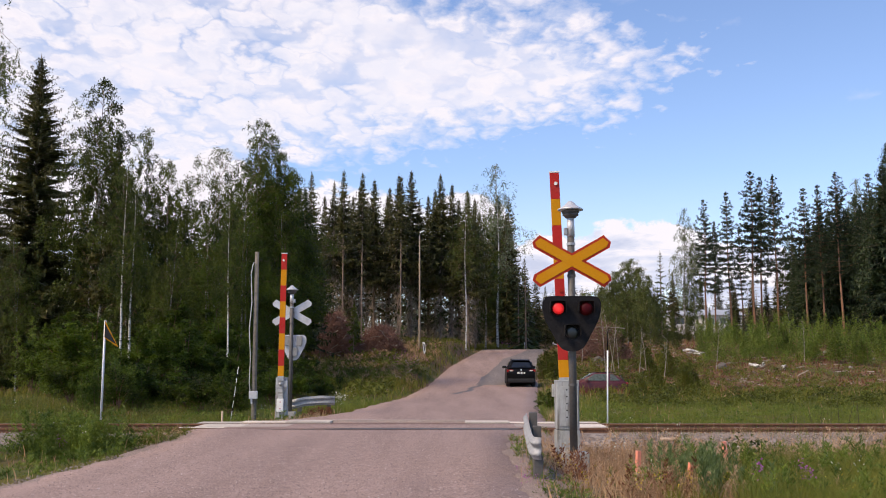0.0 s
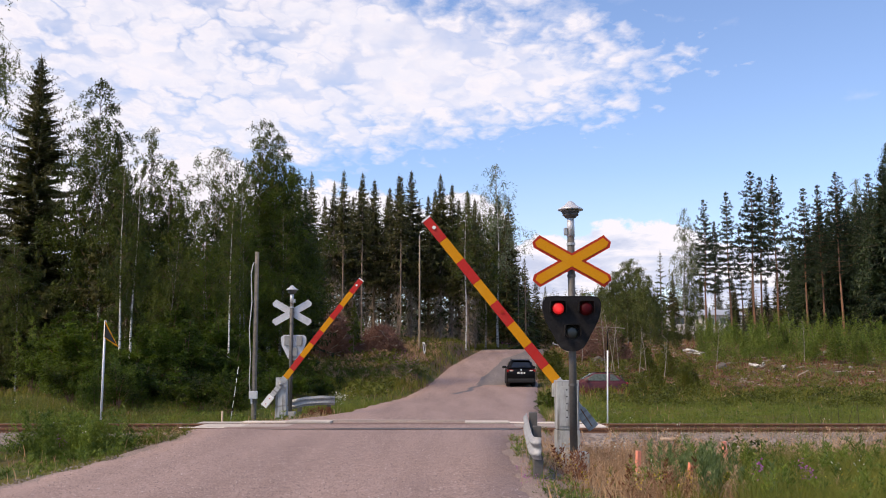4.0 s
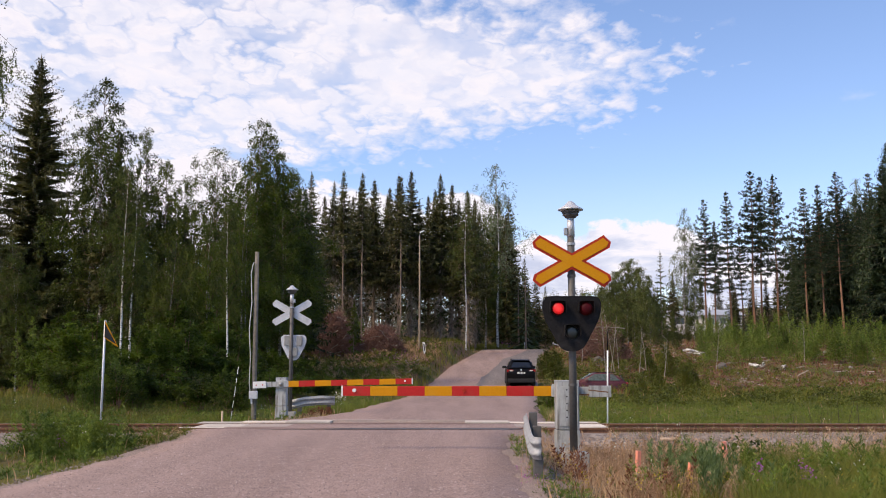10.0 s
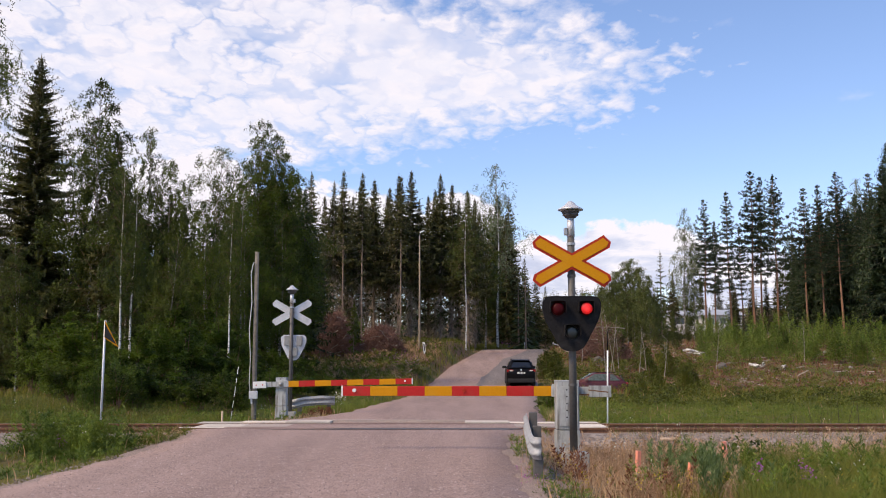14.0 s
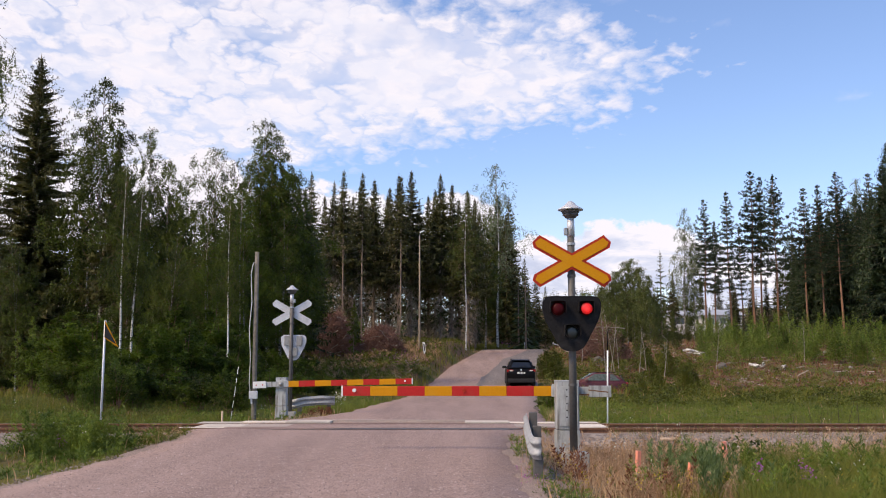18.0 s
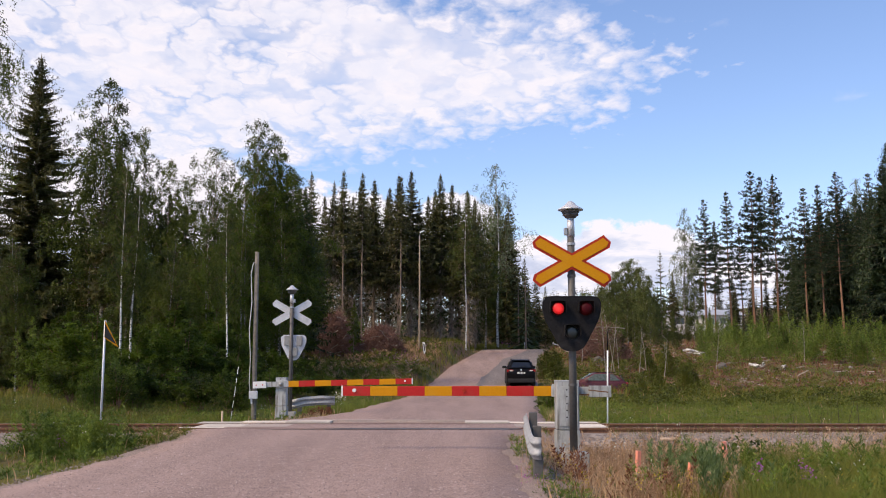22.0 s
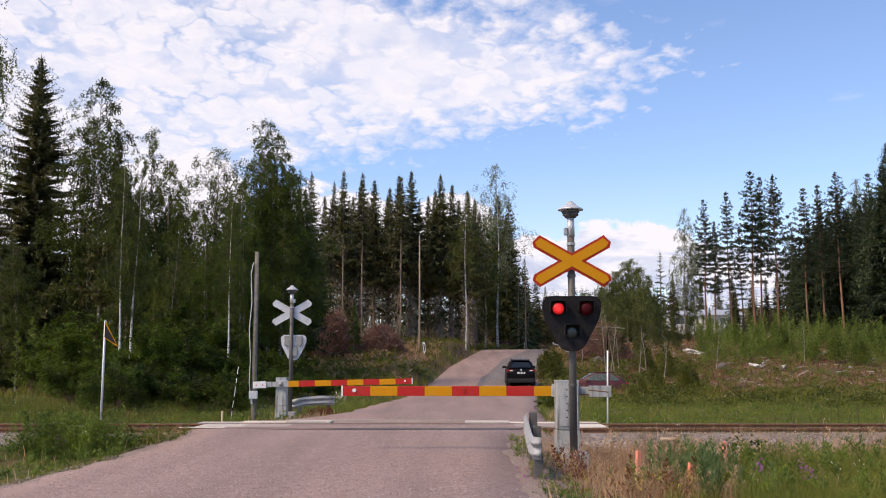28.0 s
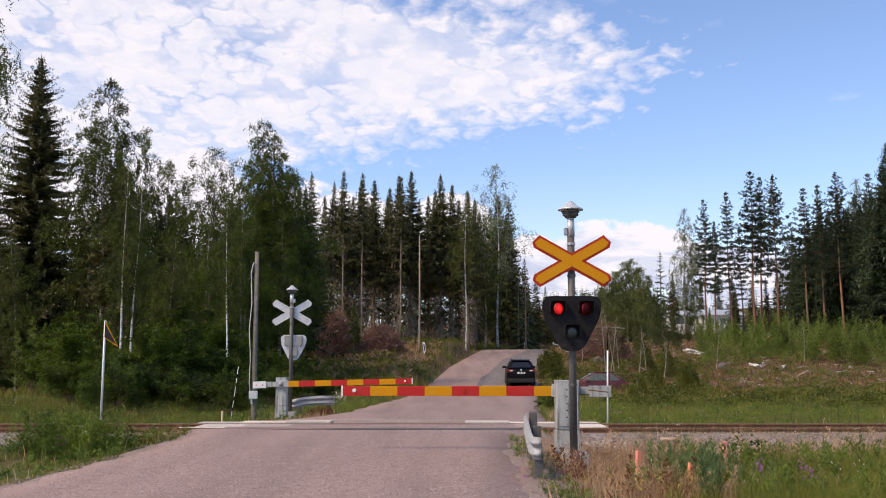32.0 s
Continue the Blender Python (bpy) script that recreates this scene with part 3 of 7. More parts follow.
def land(x, y):
    """Height of the natural ground."""
    x, y = np.asarray(x, float), np.asarray(y, float)
    left = np.interp(y, (-60, 10, 17, 25, 60, 90, 140, 300, 3000), (-0.4, -0.3, -0.3, -0.4, -0.3, 0.2, 1.5, 8, 30))
    mid = np.interp(y, (-60, 10, 17, 25, 45, 60, 75, 100, 120, 160, 300, 3000), (-0.4, -0.3, -0.3, -0.4, -0.25, 0.6, 1.6, 3.6, 4.2, 6.0, 14, 60))
    right = np.interp(y, (-60, 10, 17, 25, 50, 65, 75, 100, 140, 200, 400, 3000), (-0.4, -0.3, -0.3, -0.45, -0.45, -0.55, 0.4, 3.2, 5.8, 8.0, 24, 60))
    a = np.clip((x + 22) / 12, 0, 1)
    b = np.clip((x - 4.5) / 4, 0, 1)
    z = left * (1 - a) + mid * a
    z = z * (1 - b) + right * b
    far = np.clip((y - 25) / 40, 0, 1)
    z = z + 0.10 * np.sin(x * 0.35 + 1.3) * np.sin(y * 0.28) + far * 0.22 * np.sin(x * 0.13 + y * 0.09)
    z = z + 0.05 * np.sin(x * 1.3 + y * 0.7) * np.sin(y * 1.1 - x * 0.4)
    l, r, zr = road_at(y)
    d = np.maximum(l - x, x - r)
    reach = 1.6 + 22 * np.clip((y - 104) / 18, 0, 1)
    k = np.clip(d / reach, 0, 1)
    k = k * k * (3 - 2 * k)
    under = np.where(d < 0.1, zr - 0.10, zr - 0.05)
    z = np.where(d < reach, under * (1 - k) + z * k, z)
    bed = np.clip((3.0 - np.abs(y - 21)) / 0.8, 0, 1)
    z = z * (1 - bed) + np.minimum(z, -0.5) * bed
    return z


def steps(*spans):
    out = []
    for a, b, s in spans:
        out += list(np.arange(a, b, s))
    return np.array(out + [spans[-1][1]])


gx = steps((-2500, -400, 150), (-400, -100, 20), (-100, -30, 3), (-30, -12, 1.0), (-12, 12, 0.5), (12, 30, 1.0), (30, 100, 3), (100, 400, 20), (400, 2500, 150))
gy = steps((-1500, -100, 100), (-100, -20, 10), (-20, 6, 2), (6, 34, 0.5), (34, 60, 1.0), (60, 160, 2.5), (160, 400, 15), (400, 3000, 150))
GX, GY = np.meshgrid(gx, gy)
GZ = land(GX, GY)
nx, ny = len(gx), len(gy)
ids = np.arange(nx * ny).reshape(ny, nx)
ground = raw("ground", np.stack([GX, GY, GZ], -1).reshape(-1, 3).tolist(),
             np.stack([ids[:-1, :-1], ids[:-1, 1:], ids[1:, 1:], ids[1:, :-1]], -1).reshape(-1, 4).tolist(), M["ground"], smooth=True)
tagged(ground, "rough grassy and sandy ground rising to a clearing", "ground", kind="structure")


def strip(name, ys, left, right, height, material, lift=0.0, drop=0.12, cols=10, crown=0.05, skirt=0.10):
    V, F = [], []
    w = cols + 3
    for y in ys:
        l, r, z = left(y), right(y), height(y) + lift
        V.append((l - skirt, y, z - drop))
        for k in range(cols + 1):
            u = k / cols
            V.append((l + (r - l) * u, y, z + crown * (1 - (2 * u - 1) ** 2) - (0.01 if k in (0, cols) else 0)))
        V.append((r + skirt, y, z - drop))
    for i in range(len(ys) - 1):
        for k in range(w - 1):
            a = i * w + k
            F.append((a, a + 1, a + 1 + w, a + w))
    return raw(name, V, F, material, smooth=True)


def rough_edge(table, seed):
    def f(y):
        return float(np.interp(y, ROAD_Y, table)) + 0.05 * math.sin(y * 1.7 + seed) + 0.04 * math.sin(y * 4.3 + 2 * seed) + 0.03 * math.sin(y * 9.7 + seed)
    return f


rl, rr = rough_edge(ROAD_L, 1.0), rough_edge(ROAD_R, 4.0)
rz = lambda y: float(np.interp(y, ROAD_Y, ROAD_Z))
near_road = strip("road", steps((-40, 6, 2), (6, 20.12, 0.25)), rl, rr, rz, M["asphalt"], crown=0.0)
tagged(near_road, "worn pinkish grey asphalt road before the crossing", "road", kind="structure")
far_road = strip("road", steps((21.88, 40, 0.3), (40, 130, 1.0), (130, 220, 5)), rl, rr, rz, M["asphalt"], crown=0.0)
tagged(far_road, "worn pinkish grey asphalt road climbing to the woods", "road", kind="structure")
M["gravel"] = asphalt("shoulder_gravel", (0.27, 0.205, 0.172), (0.50, 0.40, 0.35))
for lo, hi, seed in ((lambda y: rr(y) - 0.06, lambda y: rr(y) + 0.34 + 0.12 * math.sin(y * 1.1) + 0.05 * math.sin(y * 3.7), 0), (lambda y: rl(y) - 0.16 - 0.10 * math.sin(y * 1.3) - 0.05 * math.sin(y * 4.1), lambda y: rl(y) + 0.06, 1)):
    sh = strip("road_shoulder", steps((4, 19.9, 0.25)), lo, hi, lambda y: rz(y) - 0.022, M["gravel"], drop=0.20, cols=4, crown=0.0, skirt=0.55)
    tagged(sh, "pinkish gravel shoulder of the road", "road shoulder", kind="structure")
patch = strip("road_patch", steps((64, 130, 1.0)), lambda y: float(np.interp(y, (62, 72, 82, 92, 103, 112, 130), (1.9, 3.1, 4.4, 5.5, 8.0, 9.6, 14.0))), lambda y: rr(y) - 0.15,
              rz, M["asphalt_new"], lift=0.012, drop=0.008, cols=4, crown=0.0)
tagged(patch, "darker newer asphalt laid on one lane", "road patch", kind="structure")
seal = strip("crack_seal", steps((51, 73, 0.5)), lambda y: 0.80 + (y - 52) * 0.115 + 0.16 * math.sin(y * 0.7) + 0.05 * math.sin(y * 2.3),
             lambda y: 0.90 + (y - 52) * 0.115 + 0.16 * math.sin(y * 0.7) + 0.05 * math.sin(y * 2.3 + 0.4), rz, M["seal"], lift=0.011, drop=0.006, cols=2, crown=0.0)
tagged(seal, "dark winding line of sealed crack", "road patch", kind="structure")

# darkness of the rail groove laid on as a dark surface strip
joint = strip("joint_seal", steps((19.76, 20.1, 0.17)), lambda y: -2.6 - 0.9 * math.sin(y * 9), lambda y: 1.15 + 0.3 * math.sin(y * 7), rz, M["seal"], lift=0.008, drop=0.004, cols=14, crown=0.0)
tagged(joint, "dark strip laid to show the groove along the near rail", "road patch", kind="structure")

# track bed, rails, sleepers
bed = bmesh.new()
TX = steps((-150, -30, 10), (-30, 30, 0.4), (30, 150, 10))
rows = []
for x in TX:
    row = []
    for j, y in enumerate((17.6, 18.2, 18.7, 19.1, 19.6, 20.6, 21.0, 21.4, 22.4, 22.9, 23.3, 23.8, 24.4)):
        z = (-0.62, -0.43, -0.24, -0.12, -0.085, -0.10, -0.11, -0.10, -0.085, -0.12, -0.24, -0.43, -0.62)[j]
        row.append(bed.verts.new((x, y + rng.normal() * 0.03, z + rng.normal() * 0.012)))
    rows.append(row)
for a, b in zip(rows, rows[1:]):
    for j in range(12):
        bed.faces.new((a[j], b[j], b[j + 1], a[j + 1]))
track_bed = tagged(part("track_bed", bed, M["ballast"]), "grey crushed stone bed under the rails", "track bed", kind="structure")

for y0 in (20.238, 21.762):
    rail = empty("rail", pose(0, y0, 0))
    tagged(rail, "rusty steel rail with a worn bright top", "rail", "rails of the track", "structure")
    foot = [(-0.075, -0.172), (0.075, -0.172), (0.075, -0.16), (0.012, -0.14), (0.012, -0.045), (0.036, -0.03), (0.036, -0.006), (-0.036, -0.006), (-0.036, -0.03), (-0.012, -0.045), (-0.012, -0.14), (-0.075, -0.16)]
    part("rail_web", prism(bmesh.new(), foot, 300, pose(0, 0, 0, 0, 0, 90)), M["rust"], rail)
    part("rail_head", box(bmesh.new(), (0, 0, -0.004), (300, 0.066, 0.012), 0.003), M["rail_top"], rail, "bright worn rail top")

# concrete crossing panels between the rails
crossing = tagged(empty("crossing_deck", pose(0, 21, 0)), "pale concrete crossing panels between the rails", "crossing deck", kind="structure")
panel_mesh = None
for k in range(9):
    x = -5.0 + 0.46 + k * 0.925
    if panel_mesh is None:
        ob = part("panel", box(bmesh.new(), (0, 0, 0), (0.9235, 0.95, 0.18), 0.003), M["pale_concrete"], crossing)
        panel_mesh = ob.data
        worn_mesh = panel_mesh.copy()
        worn_mesh.materials[0] = M["dirty_concrete"]
        driven_mesh = panel_mesh.copy()
        driven_mesh.materials[0] = M["asphalt"]
    else:
        ob = new("panel", driven_mesh if 1 < k < 7 else (worn_mesh if k in (1, 7) else panel_mesh))
        ob.parent = crossing
    ob.matrix_basis = pose(x, 0.215, -0.094 + 0.0015 * math.sin(k * 2.1))
part("edge_slab", box(bmesh.new(), (-4.8, -0.48, -0.09), (0.9, 0.34, 0.17), 0.012), M["pale_concrete"], crossing)
# outer slabs beyond the far rail, whole at the sides and worn to a thin line where wheels pass
for k in range(9):
    x = -4.78 + k * 0.955
    whole = k < 3 or k > 5
    rise = 0.05 * max(0.0, 1 - ((x + 1.35) / 3.3) ** 2)
    part("edge_slab", box(bmesh.new(), (x, 1.22 if whole else 1.36, rise - 0.082 + 0.002 * math.sin(k * 2.7)), (0.952, (0.62 - 0.10 * math.sin(k * 1.9)) if whole else 0.13, 0.17), 0.006), M["pale_concrete"] if whole else M["dirty_concrete"], crossing)

between = strip("road", steps((20.29, 20.73, 0.22)), lambda y: -4.9, lambda y: 2.1, lambda y: -0.004, M["asphalt"], drop=0.1, crown=0.0)
tagged(between, "asphalt filling beside the rail", "road", kind="structure")
sleeper_mesh = None
for k in range(-27, 28):
    x = k * 0.6 + 0.08 * math.sin(k * 3.1)
    if -5.2 < x < 3.5:
        continue
    if sleeper_mesh is None:
        ob = part("sleeper", box(bmesh.new(), (0, 0, 0), (0.24, 2.6, 0.16), 0.012), M["sleeper"], track_bed)
        sleeper_mesh = ob.data
    else:
        ob = new("sleeper", sleeper_mesh)
        ob.parent = track_bed
    ob.matrix_basis = pose(x, 21, -0.165, 0, 0, 1.2 * math.sin(k * 1.7))

# cloud backdrop far behind everything
V, F = [], []
cols, lines = 48, 28
for j in range(lines + 1):
    el = radians(-1 + 36 * j / lines)
    for i in range(cols + 1):
        az = radians(-42 + 84 * i / cols)
        V.append((4000 * math.sin(az) * math.cos(el), 4000 * math.cos(az) * math.cos(el), 4000 * math.sin(el)))
for j in range(lines):
    for i in range(cols):
        a = j * (cols + 1) + i
        F.append((a, a + 1, a + cols + 2, a + cols + 1))
clouds = raw("backdrop_clouds", V, F, M["cloud"], smooth=True)
clouds.matrix_world = pose(0, 0, 1.19)
tagged(clouds, "bright white cloud sheet and heaped clouds in a blue sky", "clouds", kind="structure")

# ---------------------------------------------------------------- signals and barriers
FLASH = []


def shifted(bm, m):
    bmesh.ops.transform(bm, matrix=m, verts=bm.verts)
    return bm


def signal(m, label, phase, cross=2.632, dx=-0.018, broad=1.0):
    """Crossing signal: post, bell, crossbuck and a three-lamp unit. Its face looks along -y."""
    s = tagged(empty("crossing_signal", m), label, "level crossing signal", "crossing signals")
    part("footing", box(bmesh.new(), (0.02, 0.02, -0.12), (0.34, 0.34, 0.34), 0.02), M["concrete"], s)
    b = cyl(bmesh.new(), (0, 0, -0.1), (0, 0, 3.03), 0.052, 0.050)
    part("post", b, M["pole_grey"], s, "dull grey steel post", True)
    for z in (0.93, 1.50, 2.42, 2.86):
        part("clamp", cyl(bmesh.new(), (0, 0, z), (0, 0, z + 0.035), 0.060), M["galvanised"] if z == 2.86 else M["pole_grey"], s)
    part("junction_box", box(bmesh.new(), (-0.072, -0.01, 3.05), (0.045, 0.08, 0.10), 0.008), M["galvanised"], s)
    part("neck", cyl(bmesh.new(), (0, 0, 2.98), (0, 0, 3.25), 0.056, 0.05), M["alu"], s, "pale steel pipe below the bell", True)
    part("bell", spin(bmesh.new(), [(0.05, 3.235), (0.078, 3.245), (0.082, 3.262), (0.108, 3.272), (0.114, 3.288), (0.102, 3.294), (0.104, 3.304), (0.122, 3.312), (0.124, 3.342), (0.10, 3.356)]), M["pole_grey"], s, "dull grey warning bell", True)
    part("bell_hood", spin(bmesh.new(), [(0.176, 3.350), (0.178, 3.362), (0.13, 3.390), (0.085, 3.420), (0.05, 3.455), (0.03, 3.474), (0.006, 3.480)]), M["alu"], s, "pale metal hood over the bell", True)
    # crossbuck
    arm = [(-0.60, 0.035), (-0.545, 0.095), (0.56, 0.095), (0.60, -0.035), (0.545, -0.095), (-0.56, -0.095)]
    face = [(x * 0.945, z * 0.67) for x, z in arm]
    for turn, off in ((29.5, 0.0), (-29.5, 0.004)):
        flip = 1 if turn > 0 else -1
        o = [(x, z * flip) for x, z in arm]
        f = [(x, z * flip) for x, z in face]
        a = part("crossbuck_arm", prism(bmesh.new(), o, 0.018, pose(0, -0.085 + off, cross, 0, -turn, 0)), M["orange_red"], s, "warning board arm with a red edge")
        part("yellow_face", prism(bmesh.new(), f, 0.004, pose(0, -0.0985 - (0.002 if off else 0.0), cross, 0, -turn, 0)), M["yellow"], a, "yellow reflective face")
        part("back_sheet", prism(bmesh.new(), o, 0.003, pose(0, -0.066 - off, cross, 0, -turn, 0)), M["alu"], a, "bare metal back")
    part("bracket", box(bmesh.new(), (0, -0.055, cross), (0.16, 0.03, 0.05), 0.004), M["galvanised"], s)
    # lamp unit, a little beside the post's middle
    tri = rounded([(x * broad, 1.79 + (z - 1.79) * (0.5 + 0.5 * broad)) for x, z in ((-0.410, 2.15), (0.410, 2.15), (0.388, 1.87), (0.135, 1.40), (-0.135, 1.40), (-0.388, 1.87))], [0.14, 0.14, 0.12, 0.12, 0.12, 0.12])
    unit_ob = part("lamp_unit", prism(bmesh.new(), tri, 0.07, pose(dx, -0.11, 0)), M["black"], s, "black heart-shaped lamp board")
    part("back_cover", prism(bmesh.new(), [(x * 0.97, 1.79 + (z - 1.79) * 0.97) for x, z in tri], 0.02, pose(dx, -0.064, 0)), M["alu"], unit_ob, "pale metal back of the lamp board")
    for bx, bz, bw, bh in ((-0.165, 1.96, 0.15, 0.27), (0.165, 1.96, 0.15, 0.27), (-0.05, 1.66, 0.13, 0.24)):
        part("back_box", box(bmesh.new(), (bx + dx, -0.015, bz), (bw, 0.08, bh), 0.01), M["box_grey"], unit_ob, "dull grey lamp housing")
    for lx, lz, mat, name in ((dx - 0.192, 1.975, M["lens"], "red_lens"), (dx + 0.192, 1.975, M["lens"], "red_lens"), (dx, 1.655, M["lens_clear"], "clear_lens")):
        part(name, spin(bmesh.new(), [(0.092, 0.0), (0.084, 0.012), (0.05, 0.018), (0.012, 0.020)], 24, pose(lx, -0.145, lz, 90, 0, 0)), mat, unit_ob, "", True)
        hood = bmesh.new()
        o, i = [], []
        for k in range(25):
            a = radians(-25 + 230 * k / 24)
            q = max(abs(math.cos(a)), abs(math.sin(a)))
            rr_ = 0.112 / q ** 0.8
            o.append((rr_ * math.cos(a), rr_ * math.sin(a)))
            i.append(((rr_ - 0.008) * math.cos(a), (rr_ - 0.008) * math.sin(a)))
        prism(hood, o + i[::-1], 0.11, pose(lx, -0.20, lz))
        part("hood", hood, M["black"], unit_ob, "black square sun hood")
        if name == "red_lens":
            half = [(0.078 * math.cos(radians(q)), 0.03 * math.sin(radians(q))) for q in (0, 15, 30, 45, 60, 75, 88)]
            d = part("lamp_globe", spin(bmesh.new(), half, 24, pose(0, 0, 0, -90, 0, 0)), M["lens"], unit_ob, "turning lamp, dark red on its back", True)
            part("glow_face", spin(bmesh.new(), half, 24, pose(0, 0, 0, 90, 0, 0)), M["lamp_on"], d, "glowing red lamp face", True)
            d.matrix_basis = pose(lx, -0.218, lz)
            FLASH.append((d, (lx, -0.218, lz), phase + (0.5 if lx < 0 else 0.0)))
    return s


signal(pose(1.768, 13.95, 0.0), "grey post with yellow and red crossbuck and flashing red lamps", 0.0)
signal(pose(-4.15, 27.9, -0.06, 0, 0, 180), "back of a grey post with crossbuck and lamp board", 0.0, 2.735, -0.055, 0.9)

BOOMS = []


def barrier(m, label, plate_white, wide=0.325):
    """Barrier machine with a striped boom that points along -x when closed."""
    g = tagged(empty("barrier", m), label, "level crossing barrier", "crossing barriers")
    part("plinth", box(bmesh.new(), (0, 0, 0.10), (wide + 0.015, 0.36, 0.34), 0.012), M["housing"], g, "weathered grey steel plinth")
    part("housing", box(bmesh.new(), (0, 0, 0.63), (wide, 0.36, 0.70), 0.014), M["housing"], g, "weathered grey machine housing")
    part("lid", box(bmesh.new(), (0, 0, 0.985), (wide + 0.007, 0.367, 0.022), 0.006), M["housing"], g)
    door = part("door", box(bmesh.new(), (0.01, -0.186, 0.62), (wide - 0.055, 0.012, 0.58), 0.004), M["housing"], g)
    part("lock", cyl(bmesh.new(), (0.10, -0.192, 0.65), (0.10, -0.205, 0.65), 0.018), M["black"], door)
    for bx, bz in ((-0.02, 0.46), (-0.02, 0.56), (-0.02, 0.66), (-0.02, 0.76), (-0.02, 0.86), (0.11, 0.38), (0.11, 0.87)):
        part("bolt", cyl(bmesh.new(), (bx, -0.192, bz), (bx, -0.20, bz), 0.011, None, 8), M["black"], door)
    part("shaft", cyl(bmesh.new(), (0, -0.16, 0.83), (0, 0.29, 0.83), 0.045), M["galvanised"], g, "", True)
    part("hub", box(bmesh.new(), (-0.02, 0.20, 0.84), (wide + 0.03, 0.05, 0.19), 0.012), M["grey_paint"], g, "grey bearing block")
    boom = part("boom", box(bmesh.new(), (-0.145, 0.235, 0), (0.12, 0.05, 0.16), 0.008), M["galvanised"], g, "red and yellow striped boom")
    boom.matrix_basis = pose(0, 0, 0.83)
    n = 8
    x = -0.195
    for k in range(n):
        w = 0.27 if k == 0 else 0.41
        part("stripe", box(bmesh.new(), (x - w / 2, 0.235, 0.0), (w - 0.0005, 0.042 - 0.0006 * k, 0.150 - 0.001 * k), 0.006), M["yellow"] if k % 2 == 0 else M["red"], boom,
             "yellow stripe" if k % 2 == 0 else "red stripe")
        x -= w
    part("tip_cap", box(bmesh.new(), (x - 0.012, 0.235, 0), (0.024, 0.046, 0.16), 0.004), M["white"], boom, "white tip cap")
    for rx, mat in ((x + 0.17, M["white"]), (x + 1.82, M["orange_red"])):
        for s0, s1 in ((0.214, 0.198), (0.256, 0.272)):
            part("reflector", cyl(bmesh.new(), (rx, s0, 0.012), (rx, s1, 0.012), 0.028, None, 14), mat, boom)
    for y in (0.225,):
        part("weight_arm", box(bmesh.new(), (0.24, y, 0.0), (0.56, 0.035, 0.13), 0.008), M["housing"], boom)
    part("counterweight", box(bmesh.new(), (0.53, 0.205, -0.005), (0.33, 0.04, 0.17), 0.01), M["white"] if plate_white else M["housing"], boom, "white counterweight plate" if plate_white else "grey counterweight plate")
    part("counterweight", box(bmesh.new(), (0.53, 0.262, -0.005), (0.33, 0.04, 0.17), 0.01), M["white"] if plate_white else M["housing"], boom)
    if not plate_white:
        # dark gap between the plates drawn as a strip on the front plate
        part("slot", box(bmesh.new(), (0.50, 0.186, 0.0), (0.30, 0.004, 0.016), 0.001, Matrix.Rotation(radians(6), 4, "Y")), M["rust"], boom, "rust-coloured strip drawn for the dark gap between the plates")
        part("slot", box(bmesh.new(), (0.24, 0.206, -0.052), (0.50, 0.004, 0.022), 0.001), M["rust"], boom, "rust streak under the arm")
    for bx in ((0.45, 0.61) if plate_white else ()):
        for s0, s1 in ((0.186, 0.178), (0.281, 0.289)):
            part("bolt", cyl(bmesh.new(), (bx, s0, -0.01), (bx, s1, -0.01), 0.014, None, 8), M["red"] if plate_white else M["black"], boom)
    BOOMS.append(boom)
    return g


barrier(pose(1.83, 15.2, 0.0), "grey barrier machine with a red and yellow striped boom", False)
barrier(pose(-4.13, 26.3, -0.075, 0, 0, 180), "grey barrier machine with striped boom and white counterweight", True, 0.265)


def guard_rail(name, pts, posts, label, size=1.0):
    """Corrugated steel guard rail along pts, on short posts."""
    g = tagged(empty(name, pose(0, 0, 0)), label, "guard rail", "guard rails")
    prof = [(0.041 - 0.041 * math.cos(4 * math.pi * k / 20) + (0.012 if k in (0, 20) else 0), 0.155 - 0.0155 * k) for k in range(21)]
    prof = [(u * size * 0.68, w * size) for u, w in prof]
    bm = bmesh.new()
    rows = []
    for i, p in enumerate(pts):
        p = Vector(p)
        d = (Vector(pts[min(i + 1, len(pts) - 1)]) - Vector(pts[max(i - 1, 0)])).normalized()
        side = Vector((0, 0, 1)).cross(d).normalized()
        rows.append([bm.verts.new(p + side * u + Vector((0, 0, w))) for u, w in prof] + [bm.verts.new(p + side * (u - 0.012) + Vector((0, 0, w))) for u, w in prof[::-1]])
    k = len(rows[0])
    for a, b in zip(rows, rows[1:]):
        for j in range(k):
            bm.faces.new((a[j], a[(j + 1) % k], b[(j + 1) % k], b[j]))
    bm.faces.new(rows[0])
    bm.faces.new(rows[-1][::-1])
    part("beam", bm, M["rail_steel"], g, "corrugated galvanised beam", True)
    for (x, y, z0, z1, yaw) in posts:
        part("post", box(bmesh.new(), (x, y, (z0 + z1) / 2), (0.11, 0.12, z1 - z0), 0.01, pose(0, 0, 0, 0, 0, yaw)), M["pole_grey"], g, "dull dark post")
    return g


